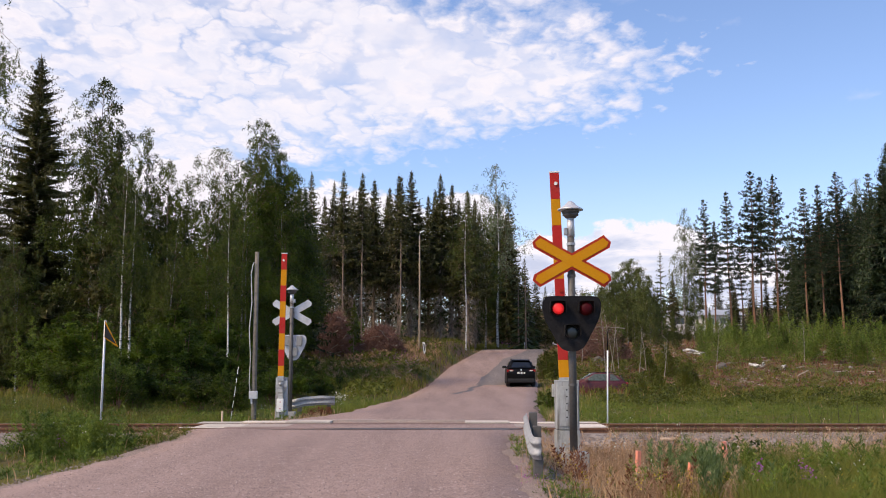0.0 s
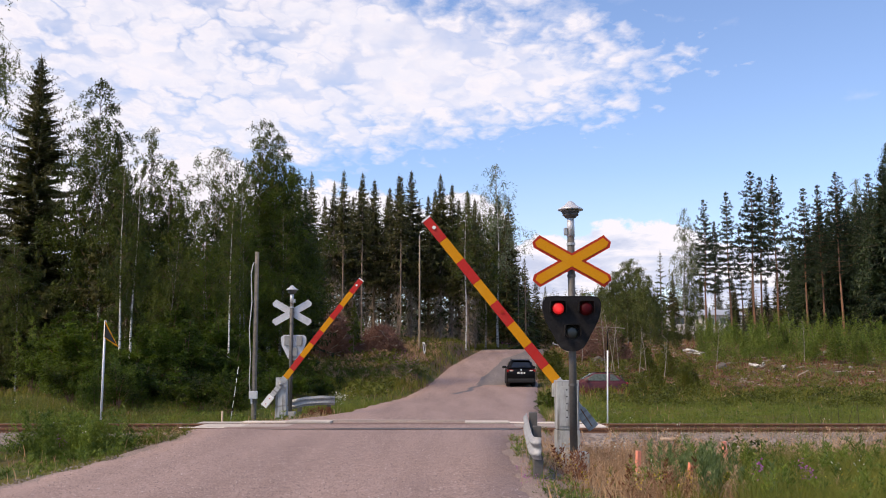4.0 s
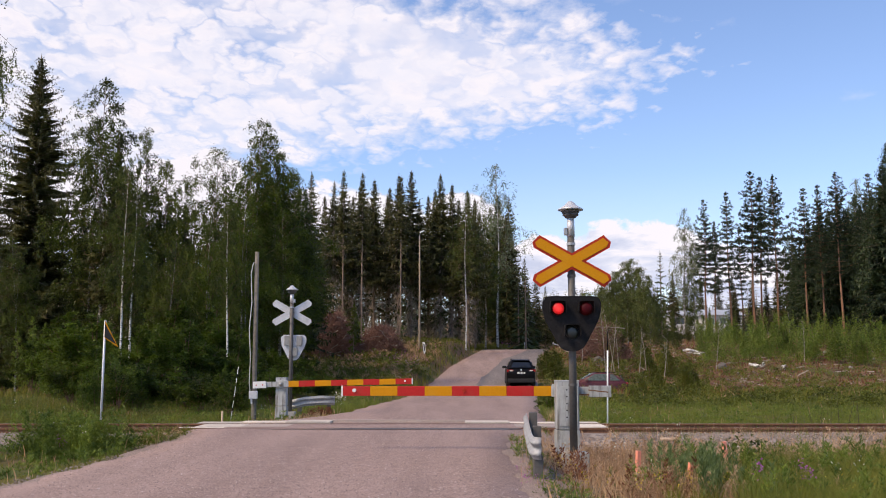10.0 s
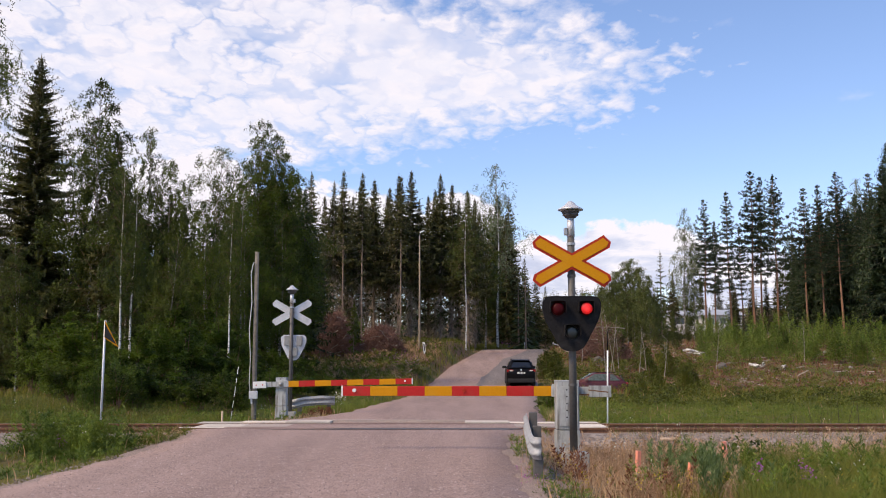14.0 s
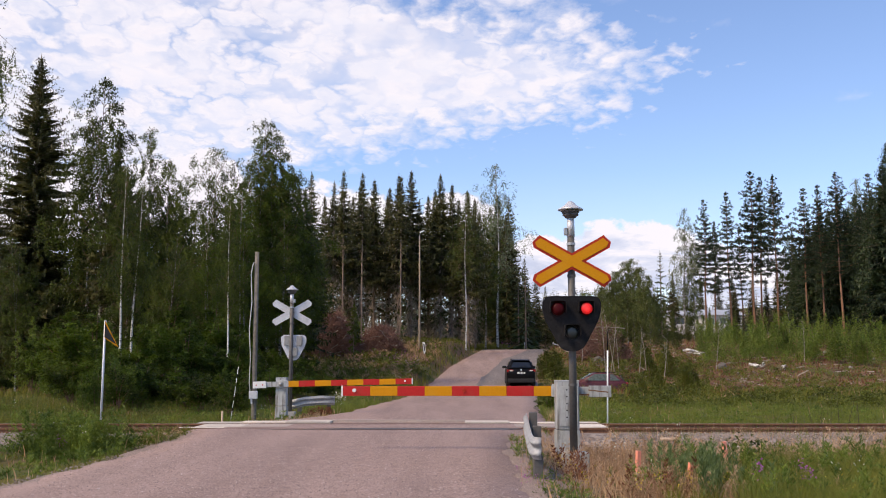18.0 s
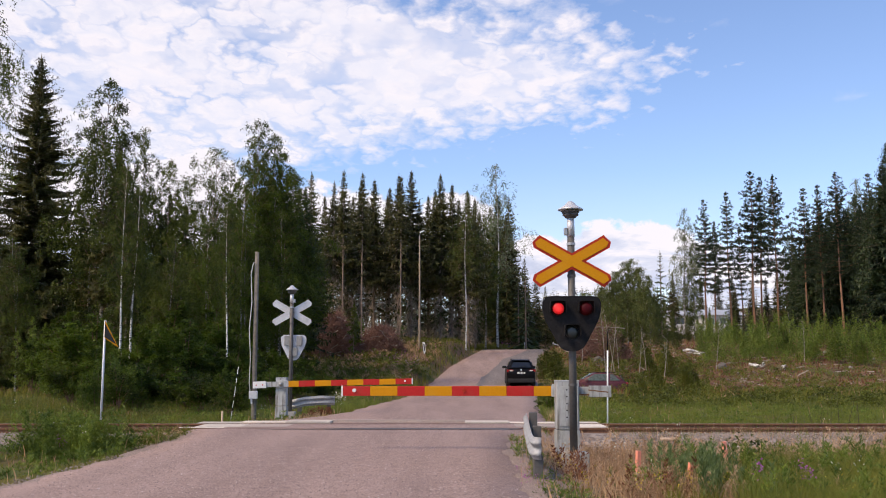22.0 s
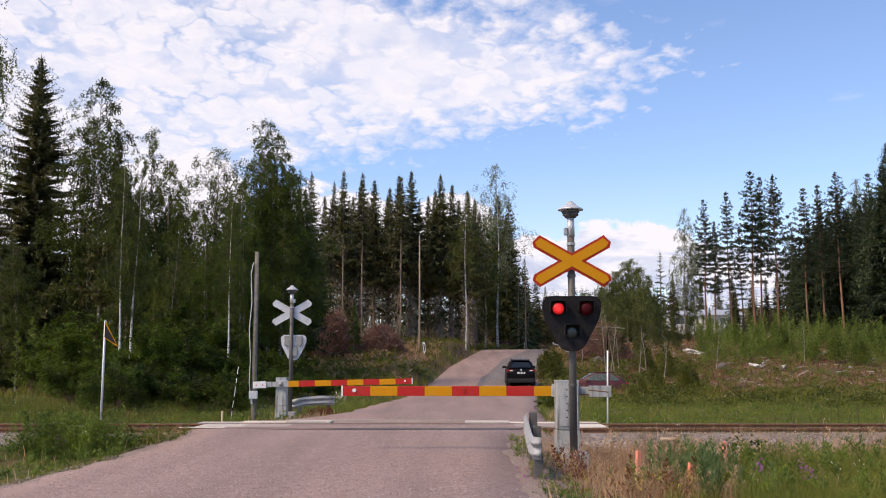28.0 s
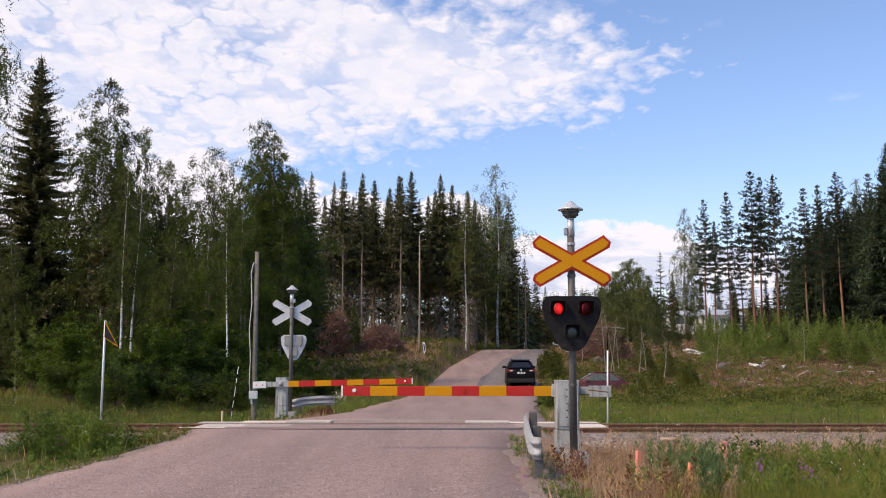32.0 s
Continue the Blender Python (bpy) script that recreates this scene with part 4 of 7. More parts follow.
guard_rail("guard_rail", [(1.14, 11.955, 0.25), (1.10, 11.965, 0.25), (1.075, 11.975, 0.252), (1.058, 12.0, 0.256), (1.05, 12.04, 0.262), (1.048, 12.12, 0.27), (1.055, 12.4, 0.30), (1.085, 13.0, 0.35), (1.125, 13.7, 0.38), (1.17, 14.4, 0.385), (1.23, 15.2, 0.385)],
           [(1.11, 12.06, -0.5, 0.16, 0), (1.20, 13.2, -0.5, 0.44, 0), (1.26, 14.4, -0.5, 0.56, 0)],
           "short galvanised guard rail piece beside the road", 0.82)
guard_rail("guard_rail", [(-2.98, 28.3, 0.27), (-3.35, 28.25, 0.28), (-3.8, 28.15, 0.25), (-4.15, 28.05, 0.17)], [(-3.15, 28.38, -0.5, 0.3, 0), (-3.95, 28.3, -0.5, 0.25, 0)],
           "short bent galvanised guard rail beside the far signal", 0.82)

# ---------------------------------------------------------------- posts and small things


def wooden_pole(m):
    g = tagged(empty("utility_pole", m), "weathered grey wooden pole with a cable and a box", "utility pole")
    V, F = [], []
    tube(V, F, [(0, 0, -0.4), (0, 0, 2), (0.0, 0, 4.65)], [0.072, 0.068, 0.06], 12)
    raw("shaft", V, F, M["wood_grey"], g, "", True)
    V, F = [], []
    pts = [(-0.06, -0.09, 4.35), (-0.10, -0.1, 4.25), (-0.14, -0.1, 4.0), (-0.10, -0.1, 3.2), (-0.16, -0.1, 2.4), (-0.11, -0.1, 1.6), (-0.13, -0.1, 0.9), (-0.08, -0.1, 0.45)]
    tube(V, F, pts, [0.014] * len(pts), 6)
    raw("cable", V, F, M["cable"], g, "pale hanging cable", True)
    b = part("junction_box", box(bmesh.new(), (0.0, -0.13, 0.55), (0.24, 0.12, 0.22), 0.015), M["alu"], g, "pale grey junction box")
    part("spout", cyl(bmesh.new(), (-0.05, -0.13, 0.30), (-0.05, -0.13, 0.45), 0.025), M["alu"], b)
    return g


wooden_pole(pose(-5.39, 29.3, -0.15, 0, 0, 0))


def track_sign(m):
    g = tagged(empty("track_sign", m), "thin pale post with a yellow-edged black triangle sign", "railway sign")
    part("post", cyl(bmesh.new(), (0, 0, -0.4), (0, 0, 2.70), 0.027, None, 12), M["alu"], g, "", True)
    t1 = rounded([(0.0, 0.19), (0.33, -0.03), (0.0, 0.60)], 0.02, 3)
    plate = part("plate", prism(bmesh.new(), t1, 0.012, pose(0.0, -0.045, 2.10)), M["yellow"], g, "yellow triangular plate")
    t2 = rounded([(0.004, 0.21), (0.280, 0.038), (0.004, 0.53)], 0.015, 3)
    part("black_field", prism(bmesh.new(), t2, 0.004, pose(0.0, -0.054, 2.10)), M["sign_black"], plate)
    part("black_field", prism(bmesh.new(), t2, 0.004, pose(0.0, -0.036, 2.10)), M["sign_black"], plate)
    return g


track_sign(pose(-7.98, 24.0, -0.42, 0, 0.4, 8))


def rod(name, m, h, r, mat, label, category, top=None):
    g = tagged(empty(name, m), label, category)
    part("post", cyl(bmesh.new(), (0, 0, -0.25), (0, 0, h), r, None, 10), mat, g, "", True)
    if top:
        part("tip", cyl(bmesh.new(), (0, 0, h), (0, 0, h + top[1]), r * top[2], r * top[2] * 0.7, 10), top[0], g, "", True)
    return g


rod("guy_stake", pose(-5.98, 29.0, -0.3, 0, 7, 0), 1.5, 0.008, M["white"], "thin leaning white stake in the grass", "stake")
g = bpy.data.objects["guy_stake"]
# dark bands added for the stretches of stake that leaves cover
for z in (0.25, 0.55, 0.95, 1.2):
    part("dark_band", cyl(bmesh.new(), (0, 0, z), (0, 0, z + 0.10), 0.0095, None, 10), M["sign_black"], g)
rod("marker_post", pose(3.90, 24.4, -0.2, 0, 1.0, 0), 1.78, 0.019, M["white"], "slim white post with a dark tip beside the track", "marker post", (M["black"], 0.45, 0.8))
rod("marker_post", pose(-5.15, 24.0, -0.25), 0.42, 0.022, M["stake"], "short pale wooden peg beside the crossing", "peg")
for x, y, h, ln in ((2.38, 12.7, 0.40, 3), (3.96, 14.4, 0.36, -6), (2.98, 12.6, 0.25, 8)):
    z = float(land(x, y))
    g = tagged(empty("survey_stake", pose(x, y, z, 0, ln, 20)), "wooden survey stake with an orange painted top", "survey stake", "survey stakes")
    part("stake", box(bmesh.new(), (0, 0, h / 2 - 0.1), (0.05, 0.045, h + 0.2), 0.004), M["stake"], g, "bare wood")
    part("painted_top", box(bmesh.new(), (0, 0, h - 0.02), (0.056, 0.051, 0.26), 0.006), M["orange"], g, "orange painted top")
plank = tagged(part("plank", box(bmesh.new(), (0, 0, 0.02), (0.36, 0.10, 0.03), 0.004), M["stake"]), "short pale plank lying on the stones", "plank")
plank.matrix_world = pose(4.18, 19.0, -0.15, 20, 0, 4)


def delineator(m, h, label):
    g = tagged(empty("delineator_post", m), label, "delineator post", "delineator posts")
    b = part("body", prism(bmesh.new(), rounded([(-0.10, -0.2), (0.10, -0.2), (0.10, h), (-0.10, h + 0.05)], 0.02, 2), 0.05), M["white"], g)
    part("dark_band", box(bmesh.new(), (0, -0.028, h * 0.62), (0.08, 0.006, h * 0.55), 0.002), M["black"], g)
    return g


delineator(pose(-1.42, 80, float(land(-1.42, 80)), 0, -5, 0), 1.0, "white plastic roadside marker leaning a little")
delineator(pose(10.6, 132, float(land(10.6, 132)), 0, 0, 0), 1.2, "white plastic roadside marker at the bend")
sb = tagged(empty("road_sign", pose(11.5, 100, float(land(11.5, 100)))), "small white notice board on a post by the bend", "road sign")
part("post", cyl(bmesh.new(), (0, 0, -0.3), (0, 0, 2.0), 0.04, None, 10), M["galvanised"], sb)
part("board", box(bmesh.new(), (0.2, -0.06, 1.5), (0.7, 0.03, 0.32), 0.01), M["white"], sb)

# ---------------------------------------------------------------- cars


def skin(bm, sections):
    """A skin over closed cross-sections, capped at both ends."""
    rows = [[bm.verts.new(p) for p in s] for s in sections]
    k = len(rows[0])
    for a, b in zip(rows, rows[1:]):
        for j in range(k):
            bm.faces.new((a[j], a[(j + 1) % k], b[(j + 1) % k], b[j]))
    bm.faces.new(rows[0])
    bm.faces.new(rows[-1][::-1])
    return bm


def ring(y, w, z0, z1, r, top=0.985):
    """A rounded rectangle across the car at y."""
    return [(x, y, z) for x, z in rounded([(-w, z0), (w, z0), (w * top, z1), (-w * top, z1)], [r * 0.6, r * 0.6, r, r], 4)]


def car(m, label, paint, L, W, H, tall, glass):
    """A five-door car; its tail looks along -y."""
    g = tagged(empty("car", m), label, "car", "parked cars")
    w, belt = W / 2, H * (0.68 if tall else 0.62)
    clear, fore_y = (0.19, 0.75) if tall else (0.15, 0.48)
    ys = [-L / 2, -L / 2 + 0.06, -L / 2 + 0.25, -L / 4, 0, L / 4, L / 2 - 0.55, L / 2 - 0.12, L / 2]
    hull = [ring(ys[0], w * 0.86, clear + 0.22, belt * 0.80, 0.08), ring(ys[1], w * 0.95, clear + 0.10, belt * 0.93, 0.10), ring(ys[2], w * 0.99, clear + 0.02, belt, 0.10),
            ring(ys[3], w, clear, belt, 0.08), ring(ys[4], w, clear, belt * 0.985, 0.08), ring(ys[5], w, clear, belt * 0.96, 0.09), ring(ys[6], w * 0.97, clear, belt * 0.86, 0.12),
            ring(ys[7], w * 0.88, clear + 0.06, belt * 0.74, 0.12), ring(ys[8], w * 0.74, clear + 0.16, belt * 0.62, 0.1)]
    part("body", skin(bmesh.new(), hull), paint, g, "", True)
    tail = -L / 2 + (0.10 if tall else 0.22)
    if tall:
        top = [ring(tail, w * 0.88, belt - 0.06, belt + 0.04, 0.03), ring(tail + 0.14, w * 0.86, belt - 0.06, H * 0.82, 0.10, 0.84), ring(tail + 0.34, w * 0.87, belt - 0.06, H * 0.955, 0.13, 0.74),
               ring(tail + 0.62, w * 0.88, belt - 0.06, H * 0.985, 0.14, 0.72), ring(-0.25, w * 0.88, belt - 0.06, H, 0.15, 0.71), ring(0.45, w * 0.88, belt - 0.06, H * 0.975, 0.14, 0.72), ring(1.15, w * 0.88, belt - 0.1, belt + 0.04, 0.03)]
    else:
        top = [ring(tail, w * 0.88, belt - 0.06, belt + 0.03, 0.03), ring(tail + 0.30, w * 0.86, belt - 0.06, H * 0.79, 0.08, 0.90), ring(tail + 0.62, w * 0.87, belt - 0.06, H * 0.915, 0.12, 0.83),
               ring(tail + 0.95, w * 0.88, belt - 0.06, H * 0.975, 0.13, 0.80), ring(-0.45, w * 0.88, belt - 0.06, H, 0.13, 0.78), ring(-0.15, w * 0.88, belt - 0.06, H * 0.99, 0.13, 0.78), ring(0.05, w * 0.88, belt - 0.06, H * 0.955, 0.12, 0.80), ring(0.90, w * 0.86, belt - 0.1, belt + 0.01, 0.03)]
    part("cabin", skin(bmesh.new(), top), paint, g, "", True)
    # tail window, lamps, bumper and plate
    rw = [(-w * 0.70, belt + 0.03), (w * 0.70, belt + 0.03), (w * 0.54, H * 0.90), (-w * 0.54, H * 0.90)]
    lean = math.degrees(math.atan2(0.24, H * 0.30))
    part("rear_window", prism(bmesh.new(), [(x, z - belt) for x, z in rounded(rw, 0.06, 3)], 0.02, pose(0, tail - 0.03, belt, -lean * 0.85, 0, 0)), glass, g, "dark rear window")
    if tall:
        part("spoiler", box(bmesh.new(), (0, tail + 0.20, H * 0.95), (W * 0.60, 0.26, 0.04), 0.014), paint, g)
        part("hatch_crease", box(bmesh.new(), (0, -L / 2 + 0.05, belt * 0.66), (W * 0.78, 0.05, 0.035), 0.012), paint, g)
        part("wiper", box(bmesh.new(), (0.12, tail - 0.035, belt + 0.09), (0.46, 0.015, 0.018), 0.004, Matrix.Rotation(radians(-6), 4, "Y")), M["trim"], g)
    for sx in (-1, 1):
        tl = rounded([(sx * w * 0.44, belt * 0.80), (sx * w * 0.99, belt * 0.78), (sx * w * 0.985, belt * 0.93), (sx * w * 0.55, belt * 0.90)], 0.03, 3)
        part("tail_lamp", prism(bmesh.new(), tl if sx > 0 else tl[::-1], 0.10, pose(0, -L / 2 + 0.075, 0)), M["tail"], g, "red tail lamp")
        # sun glint on the lamp put in as a small white plate
        part("tail_flash", box(bmesh.new(), (sx * w * 0.68, -L / 2 + 0.021, belt * 0.855), (w * 0.20, 0.02, 0.05), 0.006), M["white"], g, "white plate imitating sun glint on the tail lamp")
        mr = part("mirror", box(bmesh.new(), (sx * (w + 0.03), fore_y, belt + 0.03), (0.26, 0.10, 0.14), 0.035), paint, g)
        part("mirror_glass", box(bmesh.new(), (sx * (w + 0.06), fore_y - 0.053, belt + 0.03), (0.15, 0.006, 0.10), 0.002), glass, mr)
        spans = ((tail + 0.52, -0.45, 0.91, 0.12, 0.0), (-0.38, 0.50, 0.92, 0.0, 0.22)) if tall else ((tail + 0.26, -0.90, 0.93, 0.38, 0.02), (-0.80, 0.62, 0.93, 0.0, 0.60))
        for y0, y1, z1, back, fore in spans:
            gl = [(y0, belt + 0.03), (y1, belt + 0.03), (y1 - fore, H * z1), (y0 + back, H * z1 - (0.04 if back else 0))]
            part("side_window", shifted(prism(bmesh.new(), rounded(gl, 0.04, 3), 0.012, pose(0, 0, 0, 0, 0, 90)), Matrix.Translation((sx * (w * 0.80 + 0.012), 0, H * 0.8)) @ Matrix.Rotation(-sx * radians(22.0 if tall else 16.0), 4, "Y") @ Matrix.Translation((0, 0, -H * 0.8))),
                 glass, g, "dark side window")
    part("bumper", box(bmesh.new(), (0, -L / 2 + 0.05, clear + 0.19), (W * 0.93, 0.16, 0.26), 0.07), M["sign_black"], g, "dark plastic bumper")
    part("badge", cyl(bmesh.new(), (0, -L / 2 - 0.012, belt * 0.90), (0, -L / 2 + 0.03, belt * 0.90), 0.05, None, 16), M["alu"], g)
    pl = part("plate", box(bmesh.new(), (0, -L / 2 - 0.008, belt * 0.74), (0.46, 0.02, 0.11), 0.004), M["white"], g, "white plate")
    for k in (-0.13, -0.04, 0.07, 0.15):
        part("bar", box(bmesh.new(), (k, -L / 2 - 0.02, belt * 0.74), (0.05, 0.004, 0.07), 0.001), M["black"], pl)
    part("windscreen", shifted(prism(bmesh.new(), rounded([(-w * 0.70, 0), (w * 0.70, 0), (w * 0.60, 0.70), (-w * 0.60, 0.70)], 0.05, 3), 0.012, pose(0, 0, 0, 58, 0, 0)), Matrix.Translation((0, 1.10 if tall else 0.74, belt + (0.05 if tall else 0.10)))), glass, g)
    part("antenna", cyl(bmesh.new(), (0, tail + 0.55, H * 0.97), (0, tail + 0.35, H * 1.0 + 0.06), 0.012, 0.006, 8), M["trim"], g)
    for sx in (-1, 1):
        part("roof_rail", box(bmesh.new(), (sx * w * 0.62, -0.35, H * 0.995), (0.03, 1.7, 0.03), 0.008), M["trim"], g)
        for y in (-L * 0.30, L * 0.30):
            r = 0.34 if tall else 0.30
            wheel = empty("wheel")
            wheel.parent = g
            wheel.matrix_basis = pose(sx * (w - 0.115), y, r)
            part("tyre", spin(bmesh.new(), [(r * 0.62, -0.10), (r * 0.94, -0.11), (r, -0.07), (r, 0.07), (r * 0.94, 0.11), (r * 0.62, 0.10)], 24, pose(0, 0, 0, 0, 90, 0)), M["rubber"], wheel, "", True)
            part("rim", spin(bmesh.new(), [(r * 0.2, sx * 0.100), (r * 0.45, sx * 0.09), (r * 0.60, sx * 0.106), (r * 0.63, sx * 0.09)], 20, pose(0, 0, 0, 0, 90, 0)), M["rim"], wheel)
    return g


car(pose(4.78, 64.0, 0.02, 0.6, 0, -1.5), "black crossover car seen from its tail, standing on the road", M["car_black"], 4.35, 1.77, 1.66, True, M["car_glass"])
car(pose(9.1, 62.0, float(land(9.15, 62.0)) - 0.14, 0, 0, 90), "dark red hatchback parked behind tall grass", M["car_red"], 3.95, 1.66, 1.40, False, M["pale_glass"])


def house(m, w, d, h, roof_h, label):
    g = tagged(empty("house", m), label, "house", "houses beyond the clearing")
    part("wall", box(bmesh.new(), (0, 0, h / 2 - 0.5), (w, d, h + 1), 0.02), M["house"], g)
    bm = bmesh.new()
    prism(bm, [(-d / 2 - 0.5, h - 0.05), (d / 2 + 0.5, h - 0.05), (d / 2 + 0.5, h + 0.1), (0, h + roof_h), (-d / 2 - 0.5, h + 0.1)], w + 0.8, pose(0, 0, 0, 0, 0, 90))
    part("roof", bm, M["roof"], g, "pale sheet metal roof")
    for k in (-0.3, 0.0, 0.3):
        wn = part("window", box(bmesh.new(), (k * w, -d / 2 - 0.02, h * 0.55), (1.1, 0.06, 1.2), 0.01), M["white"], g)
        part("pane", box(bmesh.new(), (k * w, -d / 2 - 0.055, h * 0.55), (0.95, 0.02, 1.05), 0.004), M["window"], wn)
    return g


house(pose(42.2, 182, 8.0, 0, 0, 0), 3.4, 6, 2.2, 1.0, "small pale shed with a sheet metal roof")
house(pose(50.0, 186, 8.0, 0, 0, 3), 7, 7, 2.4, 1.2, "long pale house with a sheet metal roof")

# low white rail where the road bends behind the trees
g = tagged(empty("white_rail", pose(13.1, 118.0, float(land(13.1, 118.0)), 0, 0, 12)), "low white painted rail where the road bends", "rail")
for x in (-0.35, 0.35):
    part("post", box(bmesh.new(), (x, 0, 0.35), (0.09, 0.09, 1.1), 0.01), M["white"], g)
part("bar", box(bmesh.new(), (0.0, 0, 0.62), (0.95, 0.07, 0.12), 0.01, Matrix.Rotation(radians(12), 4, "Y")), M["white"], g)


# ---------------------------------------------------------------- trees


def bent(h, lean, n=7, wob=0.006):
    a, b = rng.uniform(0, 6.28, 2)
    return [Vector((lean[0] * h * (k / n) ** 1.4 + wob * h * math.sin(a + 2.2 * k / n * 3), lean[1] * h * (k / n) ** 1.4 + wob * h * math.sin(b + 2.5 * k / n * 3), h * k / n)) for k in range(n + 1)]


def along(pts, u):
    u = min(max(u, 0), 0.9999) * (len(pts) - 1)
    i = int(u)
    return pts[i].lerp(pts[i + 1], u - i)


def spruce(h, reach, bare, label, mat="needle_spruce", density=0.85, dead=True, whorl=6, taper=0.92, gap=1.0, fine=1.0, girth=1.0):
    """Spruce: straight trunk, whorls of drooping boughs that lift at the tips and carry hanging sprays, dead twigs below."""
    g = tagged(empty("spruce"), label, "spruce tree")
    V, F = [], []
    tube(V, F, [(0, 0, -0.4), (0, 0, h * 0.5), (0, 0, h)], [h * 0.0095 * girth, h * 0.0065 * girth, 0.015], 8)
    P, D, L, W = [], [], [], []
    up = np.array((0.0, 0.0, 1.0))
    z = h * max(0.03, bare - 0.20)
    while z < h * 0.988:
        u = (z - h * bare) / (h * (1 - bare))
        v = max(u, 0.0)
        far = reach * (1 - v) ** taper * min(1.0, 0.72 + 2.0 * v) * (1 if u > 0 else 0.75)
        turn = rng.uniform(0, 6.28)
        k = (whorl if v < 0.8 else max(4, whorl - 2)) if u > 0 else int(rng.integers(1, 4))
        for j in range(k):
            a = turn + (j + rng.uniform(-0.4, 0.4)) * 2 * math.pi / k
            ln = far * rng.uniform(0.52, 1.18) + 0.10 * (1 - v) + 0.05
            droop = rng.uniform(0.30, 0.70) * (1 - v) ** 0.7 - 0.75 * v ** 2
            lift = rng.uniform(0.22, 0.45) * (1 - v)
            d = np.array((math.cos(a), math.sin(a), 0.0))
            s = np.array((-d[1], d[0], 0.0))
            z1, z = z, min(h * 0.99, z + rng.uniform(-0.4, 0.4) * (1 - v))
            if ln > 0.9:
                tube(V, F, [(0, 0, z), tuple(d * ln * 0.8 + up * (z - droop * ln * 0.62))], [0.022, 0.006], 3)
            n = max(2, int(ln / 0.19 * density * (1 if u > 0 else 0.5)))
            t = ((np.arange(n) + rng.uniform(0.1, 0.9, n)) / n)[:, None]
            c = d[None] * ln * t + up[None] * (z - droop * ln * t + lift * ln * t * t)
            wide = (0.16 + 0.30 * ln ** 0.8) * (1 - 0.75 * t[:, 0]) * np.minimum(1, 0.35 + 3 * t[:, 0])
            for side in (-1, 1):
                P.append(c + rng.normal(size=(n, 3)) * 0.03)
                D.append(d[None] * 0.75 + s[None] * side * rng.uniform(0.5, 1.2, (n, 1)) + up[None] * rng.uniform(-0.65, 0.0, (n, 1)))
                L.append(wide * rng.uniform(0.75, 1.3, n) * fine)
                W.append(rng.uniform(0.17, 0.30, n) * (0.4 + 0.6 * (1 - v)) * fine)
            P.append(c + rng.normal(size=(n, 3)) * 0.04)
            D.append(d[None] * 0.2 + s[None] * rng.normal(size=(n, 1)) * 0.35 - up[None])
            L.append(rng.uniform(0.35, 1.0, n) * (0.38 + 0.24 * ln) * (1 - 0.45 * t[:, 0]) * fine)
            W.append(rng.uniform(0.15, 0.27, n) * (0.4 + 0.6 * (1 - v)) * fine)
            # the heavy inner part and the lifted tip
            P.append(np.stack([up * z, up * z + d * ln * 0.2 - up * droop * ln * 0.2, c[-1] - d * 0.06]))
            D.append(np.stack([d - up * droop, d - up * droop * 0.8, d * 0.8 + up * (0.35 - 0.4 * droop)]))
            L.append(np.array((ln * 0.62, ln * 0.55, 0.30 * (1 - 0.5 * v))))
            W.append(np.array((min(0.75, 0.08 + 0.26 * ln), min(0.6, 0.08 + 0.22 * ln), 0.10 - 0.04 * v)) * (1 if u > 0 else 0.4))
            z = z1
        z += rng.uniform(0.31, 0.56) * (0.6 + h / 45) * (1 - 0.60 * v) * gap
    P.append(np.array(((0, 0, h * 0.975), (0.02, 0, h * 0.985), (0, 0.02, h * 0.965))))
    D.append(np.array(((0, 0, 1.0), (0.25, 0.1, 1.0), (-0.3, 0, 1.0))))
    L.append(np.array((0.6, 0.3, 0.3)))
    W.append(np.array((0.10, 0.08, 0.08)))
    if dead:
        zs = np.repeat(np.arange(h * 0.06, h * (bare + 0.24), 0.24), 8)
        n = len(zs)
        a, drop = rng.uniform(0, 6.28, n), rng.uniform(0.1, 0.7, n)
        ln = rng.uniform(0.4, 1.7, n) * np.minimum(1.0, 0.45 + 1.6 * zs / h)
        d = np.stack([np.cos(a), np.sin(a), -drop], 1)
        base = np.stack([0 * a, 0 * a, zs], 1)
        P2, D2, L2, W2 = [base], [d], [ln * np.sqrt(1 + drop ** 2)], [np.full(n, 0.045)]
        for _ in range(4):
            P2.append(base + d * (ln * rng.uniform(0.3, 1.0, n))[:, None])
            D2.append(d * 0.5 + np.stack([rng.normal(size=n) * 0.5, rng.normal(size=n) * 0.5, -rng.uniform(0.3, 1.2, n)], 1))
            L2.append(rng.uniform(0.25, 0.8, n))
            W2.append(rng.uniform(0.035, 0.075, n))
        tagged(polys("dead_wood", sprigs(np.concatenate(P2), np.concatenate(D2), np.concatenate(L2), np.concatenate(W2)), M["dead_bough"], g), kind="stuff")
    raw("trunk", V, F, M["bark_spruce"], g, "", True)
    polys("crown", sprigs(np.concatenate(P), np.concatenate(D), np.concatenate(L), np.concatenate(W)), M[mat], g)
    return g


